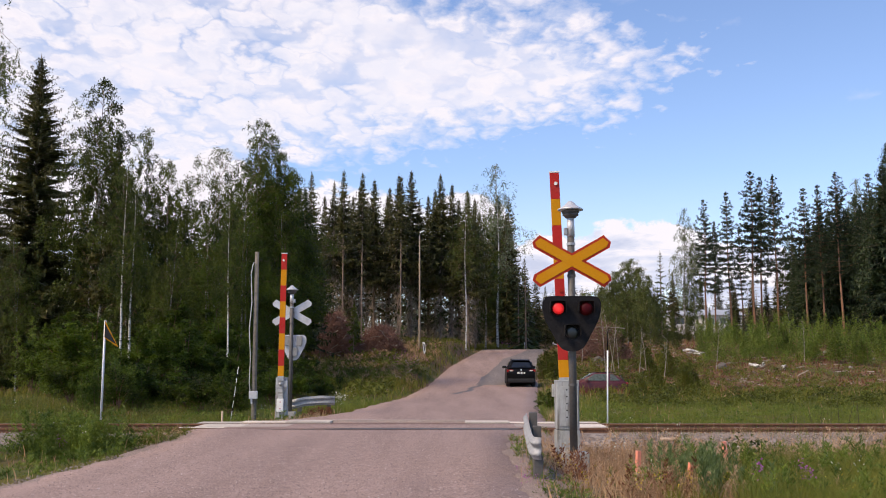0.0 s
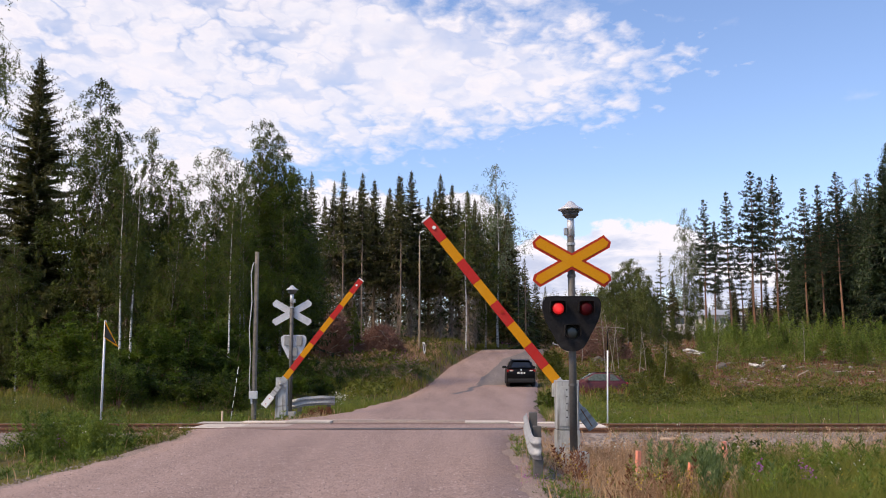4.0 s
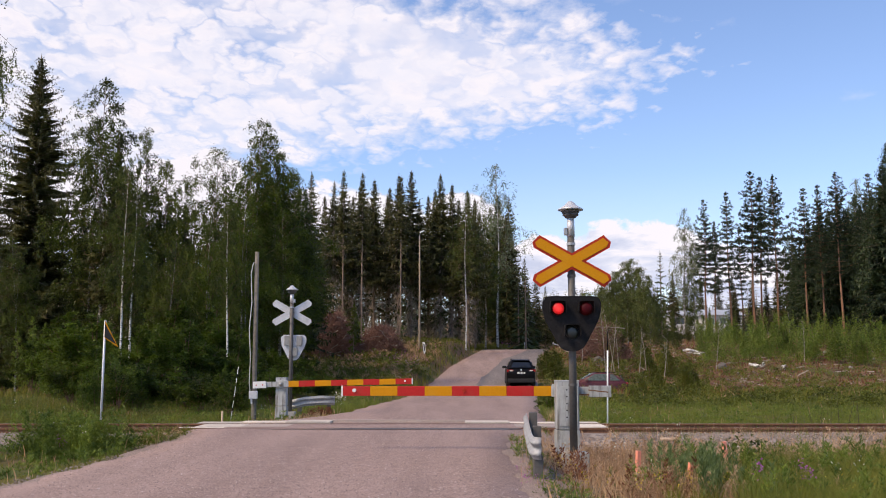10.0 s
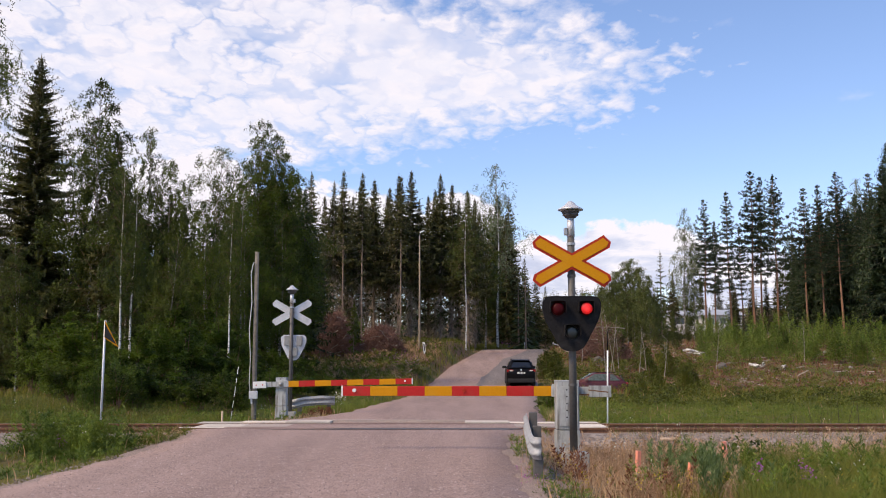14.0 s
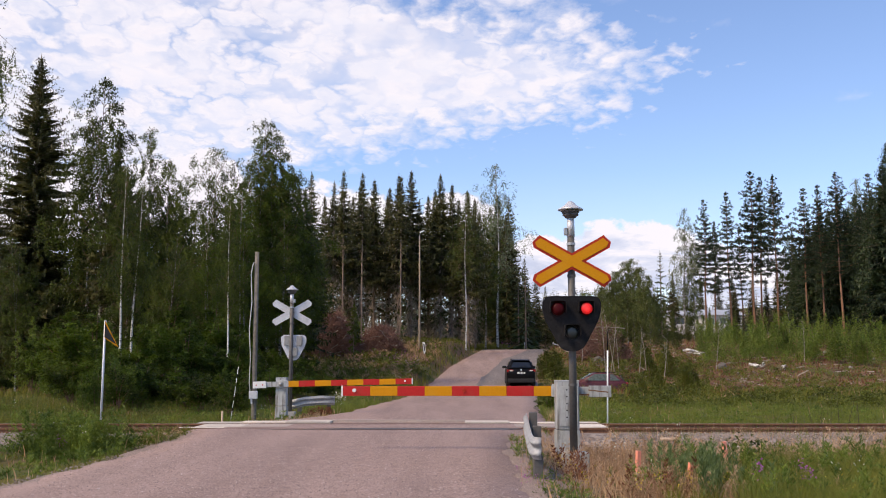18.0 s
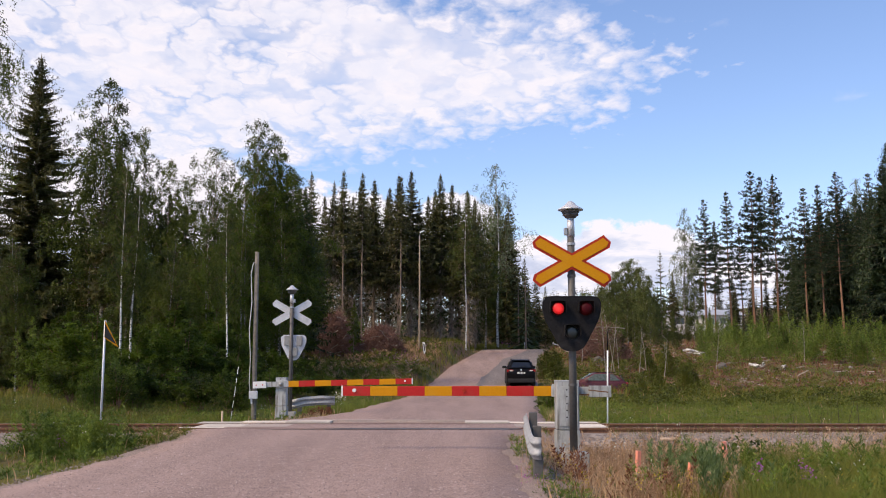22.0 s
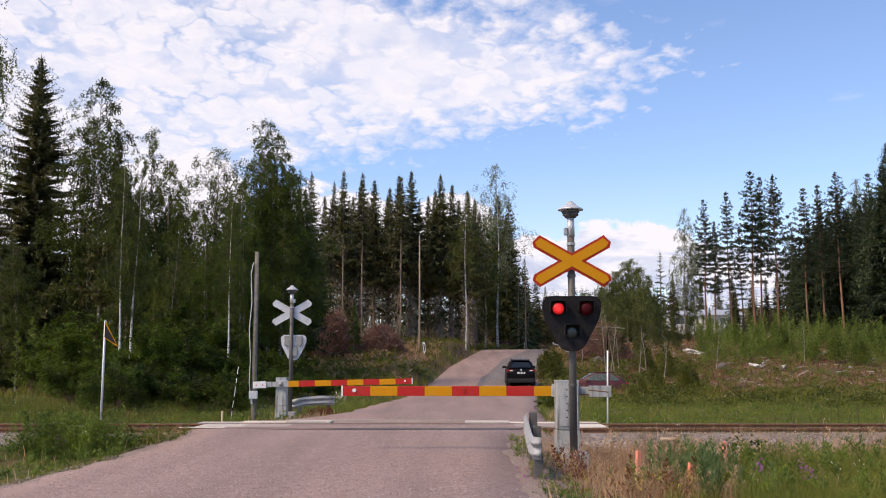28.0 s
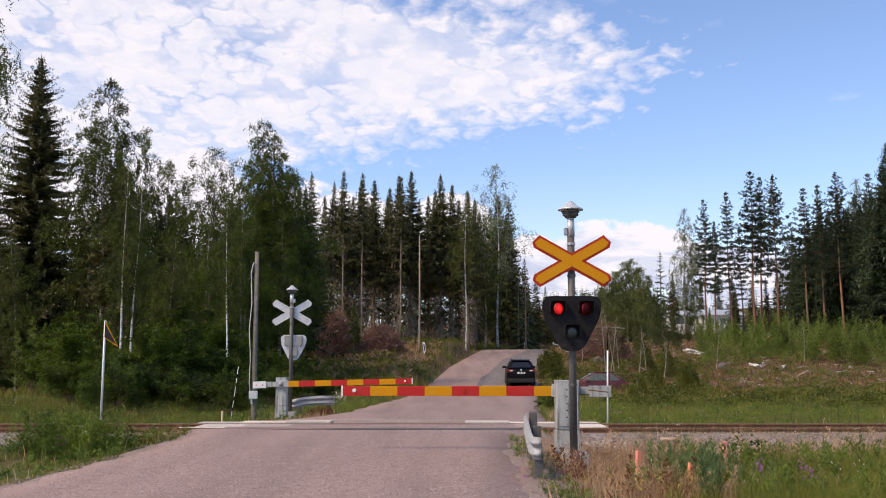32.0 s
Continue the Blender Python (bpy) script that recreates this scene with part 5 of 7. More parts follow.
def birch(h, label, spread=0.16, bare=0.28, n_leaf=20000, mat="leaf_birch", size=0.085, lean=(0, 0), hang=1.0, stems=1, limbs=40, fuzz=0.05, taper=0.8, bark="bark_grey"):
    """Birch: thin white trunk, steep limbs, clumps of hanging twigs strung with small leaves."""
    g = tagged(empty("birch"), label, "birch tree")
    V, F, V2, F2 = [], [], [], []
    P, D = [], []
    for st in range(stems):
        hh = h * (1 if st == 0 else rng.uniform(0.78, 0.92))
        off = Vector((0, 0, 0)) if st == 0 else Vector((rng.normal() * 0.3, rng.normal() * 0.3, 0))
        trunk = [p + off for p in bent(hh, (lean[0] + rng.normal() * 0.02, lean[1] + rng.normal() * 0.02))]
        trunk[0].z = -0.4
        tube(V, F, trunk, [max(0.012, hh * 0.0068 * (1 - 0.93 * k / 7)) for k in range(8)], 8)
        spans = []
        for i in range(limbs):
            v = ((i + rng.uniform(0, 1)) / limbs) ** 0.85
            spans.append((v, hh * spread * (1 - v) ** taper * min(1, 0.5 + 2.0 * v) * rng.uniform(0.35, 1.25) + 0.28))
        total = sum(r ** 1.5 for v, r in spans)
        for i, (v, r) in enumerate(spans):
            p0 = along(trunk, bare + (1 - bare) * v)
            a = i * 2.399 + rng.normal() * 0.4
            out = Vector((math.cos(a), math.sin(a), 0))
            rise = rng.uniform(0.45, 0.95)
            p1 = p0 + out * r * 0.55 + Vector((0, 0, r * rise))
            p2 = p1 + out * r * 0.45 + Vector((0, 0, -r * rng.uniform(0.0, 0.35)))
            tube(V2, F2, [p0, p1, p2], [0.022 * hh / 16, 0.012, 0.004], 3)
            many = max(16, int(n_leaf / stems * r ** 1.5 / total))
            clumps = max(3, int(r * 3.0))
            for k in range(clumps):
                t = ((k + rng.uniform(0.3, 1)) / clumps) ** 0.75
                q = p0.lerp(p1, t / 0.55) if t < 0.55 else p1.lerp(p2, (t - 0.55) / 0.45)
                q = np.array(q) + rng.normal(size=3) * np.array((1, 1, 0.8)) * (0.05 + 0.10 * r)
                lead = np.array((out.x * 0.35 + rng.normal() * 0.2, out.y * 0.35 + rng.normal() * 0.2, -1.0))
                for _ in range(5):
                    drop = rng.uniform(0.35, 1.0) * (0.30 + 0.45 * r) * hang
                    m_ = max(3, many // (clumps * 5))
                    w = rng.uniform(0, 1, m_)[:, None] ** 0.8
                    tw = (lead + rng.normal(size=3) * 0.22) * drop
                    start = q + rng.normal(size=3) * (0.08 + 0.05 * r)
                    P.append(start[None] + tw[None] * w + rng.normal(size=(m_, 3)) * fuzz)
                    D.append(rng.normal(size=(m_, 3)) * 0.6 + np.array((0, 0, -0.8 * hang)))
        tip = np.array(trunk[-1])
        w = rng.uniform(0, 1, (90, 1))
        P.append(tip[None] + rng.normal(size=(90, 3)) * np.array((0.10, 0.10, 0.12)) + np.array((0.35, 0.1, -0.9))[None] * w * rng.uniform(0, 1, (90, 1)))
        D.append(rng.normal(size=(90, 3)) * 0.6 + np.array((0.3, 0, -0.5)))
    P, D = np.concatenate(P), np.concatenate(D)
    n = len(P)
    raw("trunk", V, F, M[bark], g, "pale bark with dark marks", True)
    tagged(raw("branchwork", V2, F2, M["twig"], g, "thin dark branches"), kind="stuff")
    polys("crown", sprigs(P, D, rng.uniform(0.9, 1.9, n) * size, rng.uniform(0.6, 1.1, n) * size), M[mat], g)
    return g


def pine(h, label, bare=0.52, reach=0.11):
    """Pine: tall bare orange trunk; a pointed crown of branches that end in upturned needle tufts."""
    g = tagged(empty("pine"), label, "pine tree")
    V, F, P, D, S = [], [], [], [], []
    trunk = bent(h, (rng.normal() * 0.012, rng.normal() * 0.012), 7, 0.004)
    trunk[0].z = -0.4
    tube(V, F, trunk, [max(0.02, h * 0.0078 * (1 - 0.85 * k / 7)) for k in range(8)], 8)
    z = h * (bare - 0.13)
    while z < h * 0.985:
        v = (z / h - bare) / (1 - bare)
        p0 = along(trunk, z / h)
        turn = rng.uniform(0, 6.28)
        count = int(rng.integers(4, 7)) if 0.05 < v < 0.8 else int(rng.integers(2, 4))
        c_ = max(v, 0.0)
        for j in range(count):
            a = turn + (j + rng.uniform(-0.4, 0.4)) * 2 * math.pi / count
            ln = h * reach * min(1.0, 0.72 + 1.2 * c_) * (1.0 - c_) ** 0.8 * rng.uniform(0.4, 1.35) + 0.08
            rise = rng.uniform(-0.18, 0.12) + 0.75 * c_ ** 1.5
            d = Vector((math.cos(a), math.sin(a), rise)).normalized()
            p1 = p0 + d * ln + Vector((0, 0, 0.12 * ln))
            bend_ = p0.lerp(p1, 0.6) - Vector((0, 0, ln * 0.08))
            tube(V, F, [p0, bend_, p1], [0.035, 0.022, 0.008], 3)
            for t in np.linspace(0.25, 1.0, max(3, int(ln / 0.16))):
                c = np.array(p0.lerp(bend_, t / 0.6) if t < 0.6 else bend_.lerp(p1, (t - 0.6) / 0.4)) + rng.normal(size=3) * np.array((0.20, 0.20, 0.06)) * min(1, ln)
                m_ = 20
                dirs = unit(rng.normal(size=(m_, 3)) * np.array((1, 1, 0.75)) + np.array((d.x * 0.6, d.y * 0.6, 0.65)))
                P.append(c[None] + dirs * 0.04)
                D.append(dirs)
                S.append(np.full(m_, 1.15 - 0.62 * c_))
        z += rng.uniform(0.5, 0.9) * (1 - 0.45 * c_)
    for _ in range(3):
        dirs = unit(rng.normal(size=(14, 3)) * 0.5 + np.array((0, 0, 1.0)))
        P.append(np.array(trunk[-1])[None] - np.array((0, 0, 0.2)) + dirs * 0.04)
        D.append(dirs)
        S.append(np.full(14, 0.55))
    for z in np.arange(h * 0.25, h * bare, 0.9):
        a, ln = rng.uniform(0, 6.28), rng.uniform(0.2, 0.9)
        p0 = along(trunk, z / h)
        tube(V, F, [p0, p0 + Vector((math.cos(a) * ln, math.sin(a) * ln, -0.1 * ln))], [0.025, 0.008], 3)
    P, D = np.concatenate(P), np.concatenate(D)
    raw("trunk", V, F, M["bark_pine"], g, "orange-brown bark", True)
    polys("crown", sprigs(P, D, np.concatenate(S) * rng.uniform(0.18, 0.33, len(P)), rng.uniform(0.07, 0.12, len(P))), M["needle_pine"], g)
    return g


def bush(h, w, label, n=7500, mat="leaf_bush", size=0.085, name="bush", category="bush", loose=1.0, stems=11):
    """Leafy shrub: stems from one root that carry tilted sprays of leaves with gaps between."""
    g = tagged(empty(name), label, category)
    P, D = [], []
    for i in range(stems):
        a, out = rng.uniform(0, 6.28), rng.uniform(0.05, 1.0) ** 0.7
        top = Vector((math.cos(a) * out * w / 2, math.sin(a) * out * w / 2, h * rng.uniform(0.45, 1.0) * (1 - 0.35 * out)))
        mid_ = Vector((top.x * 0.35, top.y * 0.35, top.z * 0.55))
        V, F = [], []
        tube(V, F, [(0, 0, -0.2), mid_, top], [0.03, 0.018, 0.006], 4)
        raw("stem", V, F, M["twig"], g)
        sprays = 9
        m_ = n // (stems * sprays)
        for k in range(sprays):
            t = 0.15 + 0.88 * (k + rng.uniform(0, 1)) / sprays
            c = np.array(mid_) * (1 - t) + np.array(top) * t
            b = rng.uniform(0, 6.28)
            away = np.array((math.cos(b), math.sin(b), rng.uniform(-0.15, 0.35)))
            reach = 0.21 * w * rng.uniform(0.6, 1.2) * loose * (1.15 - 0.55 * t)
            f = rng.uniform(0, 1, (m_, 1)) ** 0.6
            side = np.array((-away[1], away[0], 0.0))
            sp = rng.normal(size=(m_, 1)) * 0.30 * (1.1 - 0.6 * f)
            P.append(c[None] + away[None] * reach * f + side[None] * sp * reach - np.array((0, 0, 0.35)) * reach * f * f + rng.normal(size=(m_, 3)) * 0.05)
            D.append(away[None] * 0.8 + side[None] * np.sign(sp) * 0.7 + rng.normal(size=(m_, 3)) * 0.4)
    P, D = np.concatenate(P), np.concatenate(D)
    P[:, 2] = np.maximum(P[:, 2], 0.03)
    polys("foliage", sprigs(P, D, rng.uniform(0.9, 1.7, len(P)) * size, rng.uniform(0.7, 1.2, len(P)) * size, (0, 0, 1.6)), M[mat], g)
    return g


def sapling(h, w, label, n=5200, mat="leaf_young", size=0.088, shoots=7):
    """Young birches from one root: upright feathery shoots."""
    g = tagged(empty("sapling"), label, "sapling")
    P, D = [], []
    for i in range(shoots):
        a, out = rng.uniform(0, 6.28), math.sqrt(rng.uniform(0, 1)) * (0 if i == 0 else 1)
        foot = np.array((math.cos(a), math.sin(a), 0.0)) * out * w * 0.36
        hh = h * (1.0 if i == 0 else rng.uniform(0.45, 0.95))
        top = foot * 1.25 + np.array((rng.normal() * 0.06 * h, rng.normal() * 0.06 * h, hh))
        V, F = [], []
        tube(V, F, [(foot[0], foot[1], -0.2), tuple((foot + top) / 2), tuple(top)], [0.02, 0.014, 0.005], 4)
        raw("stem", V, F, M["twig"], g)
        m_ = n // shoots
        t = rng.uniform(0.10, 1.0, m_)
        b = (np.floor(t * 17) * 2.4 + rng.normal(size=m_) * 0.5)
        r = w * 0.24 * (1.02 - t) ** 0.7 * rng.uniform(0.1, 1.0, m_)
        dirs = np.stack([np.cos(b), np.sin(b), np.full(m_, 0.45)], 1)
        P.append(foot[None] + (top - foot)[None] * t[:, None] + dirs * r[:, None] + rng.normal(size=(m_, 3)) * 0.04)
        D.append(dirs + rng.normal(size=(m_, 3)) * 0.5)
    P, D = np.concatenate(P), np.concatenate(D)
    P[:, 2] = np.maximum(P[:, 2], 0.03)
    polys("foliage", sprigs(P, D, rng.uniform(0.9, 1.7, len(P)) * size, rng.uniform(0.7, 1.1, len(P)) * size), M[mat], g)
    return g


SWAY = []
PLANTED = []


def plant(kinds, rows, group):
    """Sets trees of the kinds at (x, y, height[, kind]); the first of a kind is the model, the rest are copies scaled by height."""
    for x, y, h, *which in rows:
        i = len(PLANTED)
        key = which[0] if which else i % len(kinds)
        model, h0 = kinds[key]
        k = h / h0
        ob = copy_thing(model, Matrix()) if model in PLANTED else model
        PLANTED.append(ob)
        ob.matrix_basis = pose(x, y, float(land(x, y)) - 0.05, 0, 0, (i * 137) % 360) @ Matrix.Diagonal((k * (0.92 + 0.16 * ((i * 37) % 10) / 10),) * 2 + (k, 1))
        ob["group"] = group
        if group == "birches" and y < 63:
            SWAY.append(ob)



# wood beyond the road's crest: dark spruces with bare lower trunks
SP = {0: (spruce(20, 3.8, 0.38, "tall dark spruce with a bare lower trunk", whorl=7, taper=1.05), 20),
      1: (spruce(21, 4.0, 0.36, "tall dark spruce with drooping boughs", whorl=7, taper=1.05), 21),
      2: (spruce(18, 3.2, 0.44, "slim dark spruce with dead lower twigs", whorl=6, taper=1.05), 18),
      3: (spruce(20, 4.1, 0.14, "broad dark spruce with boughs almost to the ground", "needle_deep", dead=False, whorl=7, taper=0.8), 20),
      5: (spruce(20, 1.7, 0.62, "spruce with a long bare brown trunk", dead=False, whorl=6, taper=0.85, girth=0.58), 20),
      4: (spruce(20, 4.2, 0.10, "dark spruce deep in the wood", density=0.6, dead=False, whorl=6, taper=0.85, gap=1.3), 20)}
plant(SP, [(-28.48, 80, 13.25, 4), (-27.13, 84, 15.27, 4), (-23.74, 84, 12.91, 4), (-20.38, 82, 11.33, 4), (-17.69, 84, 15.09, 4), (-15.21, 86, 15.3, 4), (-13.53, 115, 17.5, 0), (-13.16, 92, 15.34, 0), (-12.96, 84, 14.06, 4), (-12.57, 96, 17.13, 4), (-11.26, 104, 16.78, 2), (-11.23, 112, 17.28, 2), (-11.02, 118, 17.15, 4), (-10.02, 112, 16.16, 0), (-9.2, 122, 17.53, 2), (-8.61, 106, 16.94, 0), (-8.37, 120, 17.42, 2), (-7.5, 110, 17.65, 0), (-6.51, 118, 17.55, 0), (-6.14, 116, 18.12, 0)], "spruces of the wood")
plant(SP, [(-4.66, 106, 17.67, 1), (-3.41, 108, 18.48, 0), (-2.88, 122, 17.93, 1), (-1.73, 118, 17.81, 0), (-0.92, 117, 18.39, 1), (-0.25, 110, 19.03, 1), (1.01, 112, 18.38, 0), (1.89, 120, 18.0, 1), (2.68, 108, 17.15, 0), (3.59, 114, 17.25, 1), (4.07, 126, 8.23, 3), (4.74, 132, 18.0, 0), (6.7, 142, 19.45, 4), (7.5, 140, 10.3, 4), (8.23, 132, 17.57, 4), (8.27, 134, 6.86, 4), (8.75, 134, 20.48, 4), (9.23, 136, 16.51, 4), (10.52, 144, 9.87, 4), (10.81, 138, 5.96, 4)], "spruces of the wood")
plant(SP, [(11.35, 141, 12.71, 4), (12.7, 151, 8.41, 4), (13.36, 146, 11.06, 4), (14.83, 156, 6.82, 4), (15.12, 150, 9.26, 4), (16.66, 157, 6.22, 4), (17.0, 152, 8.2, 4), (17.17, 162, 4.13, 4), (19.46, 162, 7.22, 4), (19.88, 158, 8.86, 4), (21.06, 162, 6.16, 4), (22.59, 165, 8.5, 4), (25.05, 168, 8.52, 4), (27.53, 170, 9.18, 4), (29.78, 172, 9.71, 4), (32.56, 175, 11.0, 4), (33.97, 150, 11.27, 2), (34.49, 175, 10.58, 4), (35.8, 172, 9.81, 4), (42.55, 148, 7.86, 4)], "spruces of the wood")
plant(SP, [(42.76, 150, 9.75, 4), (42.96, 98, 18.14, 3), (44.6, 128, 11.29, 3), (43.79, 124, 11.76, 3), (43.86, 121, 14.39, 3), (44.28, 104, 15.89, 3), (44.39, 100, 20.37, 3), (44.43, 146, 7.88, 4), (44.76, 117, 15.29, 3), (44.76, 122, 11.02, 3), (45.25, 98, 19.42, 3), (45.53, 138, 9.52, 4), (45.68, 122, 16.55, 3), (45.84, 144, 8.07, 4), (45.95, 115, 15.26, 3), (46.07, 120, 11.65, 3), (46.89, 113, 15.62, 3), (46.99, 118, 12.16, 3), (47.12, 120, 17.08, 1), (47.71, 111, 15.93, 3)], "spruces of the wood")
plant(SP, [(47.85, 116, 12.73, 3), (48.36, 118, 17.55, 3), (48.36, 140, 14.94, 4), (48.68, 114, 13.75, 3), (48.69, 121, 16.13, 3), (48.83, 116, 16.95, 3), (48.92, 205, 12.58, 4), (49.56, 112, 14.24, 3), (49.93, 138, 13.16, 4), (52.12, 205, 13.33, 4), (52.36, 125, 15.35, 3), (52.42, 120, 17.68, 1), (53.58, 118, 18.01, 3), (53.83, 142, 14.83, 4), (55.56, 205, 14.74, 4), (56.25, 140, 15.42, 4)], "spruces of the wood")

# birches and spruces of the near wood
BI = {0: (birch(17, "tall birch with hanging pale green leaves", 0.20, 0.17, 33000, size=0.088, taper=0.62), 17),
      1: (birch(15, "slender birch with a thin crown", 0.16, 0.14, 22000), 15),
      2: (birch(14, "leafy birch with two stems", 0.22, 0.14, 30000, stems=2, limbs=30, taper=0.62, hang=0.8, fuzz=0.07), 14),
      3: (birch(18, "tall thin birch with a pale open crown", 0.18, 0.24, 14000, "leaf_pale", 0.10, taper=0.8, hang=1.3), 18),
      6: (birch(14, "leafy dark green birch with a full crown", 0.22, 0.10, 32000, "leaf_bush", stems=2, limbs=32, taper=0.52, hang=0.65, fuzz=0.08), 14),
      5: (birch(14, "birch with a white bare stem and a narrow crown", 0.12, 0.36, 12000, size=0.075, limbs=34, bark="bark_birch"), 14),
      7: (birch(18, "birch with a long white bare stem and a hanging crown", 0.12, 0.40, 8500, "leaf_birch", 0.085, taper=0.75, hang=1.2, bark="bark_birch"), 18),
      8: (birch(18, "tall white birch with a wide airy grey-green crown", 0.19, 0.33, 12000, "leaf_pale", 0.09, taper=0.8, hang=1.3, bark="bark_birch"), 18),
      4: (birch(19, "birch with a high open hanging crown", 0.14, 0.30, 26000, "leaf_birch", 0.062, limbs=60, fuzz=0.04), 19)}
plant(BI, [(-22.5, 54, 8.31, 2), (-20.84, 60, 16.09, 1), (-19.65, 58, 17.93, 0), (-17.35, 56, 12.14, 2), (-16.87, 57, 14.66, 1), (-15.31, 56, 12.59, 1), (-14.91, 58, 11.71, 1), (-13.01, 41, 9.46, 5), (-12.85, 42, 8.92, 5), (-12.47, 46, 7.22, 2), (-11.89, 54, 12.92, 2), (-11.26, 58, 12.27, 6), (-11.15, 48, 8.25, 6), (-10.97, 60, 15.48, 0)], "birches")
plant(BI, [(-10.73, 72, 14.32, 1), (-10.26, 62, 14.89, 0), (-10.15, 60, 13.58, 6), (-9.97, 50, 10.2, 6), (-9.3, 62, 12.08, 6), (-8.94, 56, 9.66, 6), (-8.67, 41, 7.92, 5), (4.9, 118, 15.81, 1), (33.35, 140, 18.52, 3), (35.05, 142, 13.87, 1), (46.16, 136, 13.17, 1), (50.28, 122, 19.45, 3)], "birches")
plant(BI, [(-15.88, 32.5, 19, 4), (2.2, 100, 15.6, 7), (6.72, 123.5, 22.8, 8)], "birches")
plant(SP, [(-7.05, 88, 15.5, 5), (-8.8, 89, 15.8, 5), (-4.0, 96, 16.0, 5), (-18.8, 58, 14.6, 1), (-23.6, 66, 11.5, 3), (-21.0, 68, 12.2, 3), (-18.2, 67, 12.6, 3), (-15.6, 69, 9.6, 3), (-13.6, 67, 12.0, 3), (-11.8, 69, 13.4, 3), (-9.6, 70, 12.6, 3), (-12.4, 63, 9.0, 1), (-16.4, 62, 9.4, 1), (7.3, 134, 20.5, 3)], "spruces of the wood")
BIG = {0: (spruce(20, 5.6, 0.06, "big dark spruce with wide boughs to the ground", "needle_spruce", 2.3, False, 8, 0.80, 1.0, 0.62), 20)}
plant(BIG, [(-27.01, 60, 11.93, 0), (-25.2, 62, 20.76, 0)], "big spruces")
LIT = {1: (spruce(11, 1.45, 0.30, "slim spiky young spruce with layered boughs", "needle_light", 1.0, False, 5, 0.8, 2.1, 0.7), 11), 0: (spruce(9, 1.6, 0.05, "young light green spruce", "needle_light", 1.1, False), 9)}
plant(LIT, [(-16.82, 66, 10.94, 0), (-14.06, 60, 8.04, 0), (-10.33, 84, 1.23, 0), (-7.26, 86, 2.98, 0), (-6.43, 90, 1.12, 0), (-3.9, 95, 1.67, 0), (-2.5, 92, 1.07, 0), (26.2, 122, 11.1, 1), (27.14, 120, 4.0, 0), (30.93, 118, 3.6, 0)], "young spruces")
YS = {0: (spruce(4.0, 0.8, 0.42, "spindly young spruce with a bare thin stem", "leaf_dull", 1.1, False, 4, 0.9, 1.1), 4.0)}
plant(YS, [(-6.6, 75.5, 4.2, 0)], "young spruces")
PI = {0: (pine(20, "tall pine with an orange trunk and high crown"), 20), 1: (pine(19, "pine with an orange trunk and a narrow crown", 0.46, 0.095), 19), 2: (pine(21, "tall pine with a wide ragged crown", 0.52, 0.125), 21)}
plant(PI, [(35.01, 135, 18.79, 0), (39.65, 140, 20.26, 1), (40.12, 112, 17.06, 0), (40.23, 150, 17.86, 2), (41.22, 110, 17.15, 1), (41.68, 136, 22.45, 0), (42.48, 108, 18.44, 2), (43.49, 132, 21.4, 2), (44.61, 142, 22.37, 1), (44.83, 152, 16.55, 1), (46.18, 109, 18.4, 0), (53.74, 146, 16.09, 0)], "pines")
BU = {0: (bush(3.6, 3.8, "dense dark green leafy shrub"), 3.6), 1: (bush(4.5, 3.4, "tall green shrub at the wood's edge"), 4.5), 2: (bush(2.4, 3.0, "low green leafy shrub", 6000, size=0.075), 2.4)}
plant(BU, [(-21.37, 50, 1.6, 0), (-19.89, 52, 3.86, 0), (-19.24, 48, 2.63, 1), (-19.03, 54, 4.51, 1), (-15.4, 46, 2.97, 1), (-14.48, 40, 2.58, 0), (-13.85, 50, 3.62, 1), (-12.42, 42, 2.75, 1), (-10.78, 34, 1.64, 2), (-10.34, 42, 3.08, 1), (-10.18, 38, 2.16, 0), (-8.62, 40, 2.63, 1), (-8.62, 44, 2.57, 1), (-8.49, 58, 3.15, 0), (-8.34, 48, 2.4, 0)], "shrubs at the wood's edge")
plant(BU, [(3.15, 30.5, 0.85, 2), (3.5, 32.5, 0.7, 2), (-7.96, 34, 1.46, 2), (-6.68, 32, 1.18, 2), (-6.3, 44, 1.93, 2), (-6.18, 50, 1.54, 2), (-5.48, 54, 0.77, 2), (-5.18, 70, 0.45, 2), (-2.97, 84, 0.3, 2), (8.05, 137, 2.09, 0), (9.46, 141, 2.52, 0), (11.08, 147, 2.55, 0), (12.89, 153, 2.65, 0), (14.63, 157, 2.89, 0), (16.61, 161, 2.94, 0), (18.78, 166, 3.14, 0)], "shrubs at the wood's edge")
ED = {0: (bush(4.2, 3.6, "tall bright green leafy shrub before the wood", 12000, "leaf_edge", 0.085, stems=14), 4.2), 1: (bush(2.2, 3.0, "low bright green shrub with dense leaves", 9000, "leaf_edge", 0.068, stems=13), 2.2)}
plant(ED, [(-11.9, 39.5, 3.4, 0), (-9.4, 37.5, 3.7, 0), (-13.6, 40.5, 2.9, 0), (-7.9, 38.5, 2.8, 0), (-10.6, 36.0, 2.0, 1), (-8.6, 35.0, 1.8, 1), (-7.3, 35.2, 1.7, 1), (-12.2, 36.6, 1.7, 1), (-6.4, 38.0, 1.7, 1), (-14.8, 43.5, 4.4, 0), (-16.6, 46.5, 4.6, 0), (-12.3, 45.5, 5.2, 0), (-9.9, 46.0, 4.8, 0), (-18.9, 50.0, 4.4, 0), (-7.1, 47.0, 3.0, 0), (-6.0, 41.5, 1.6, 1), (-5.3, 45.0, 1.3, 1)], "shrubs at the wood's edge")
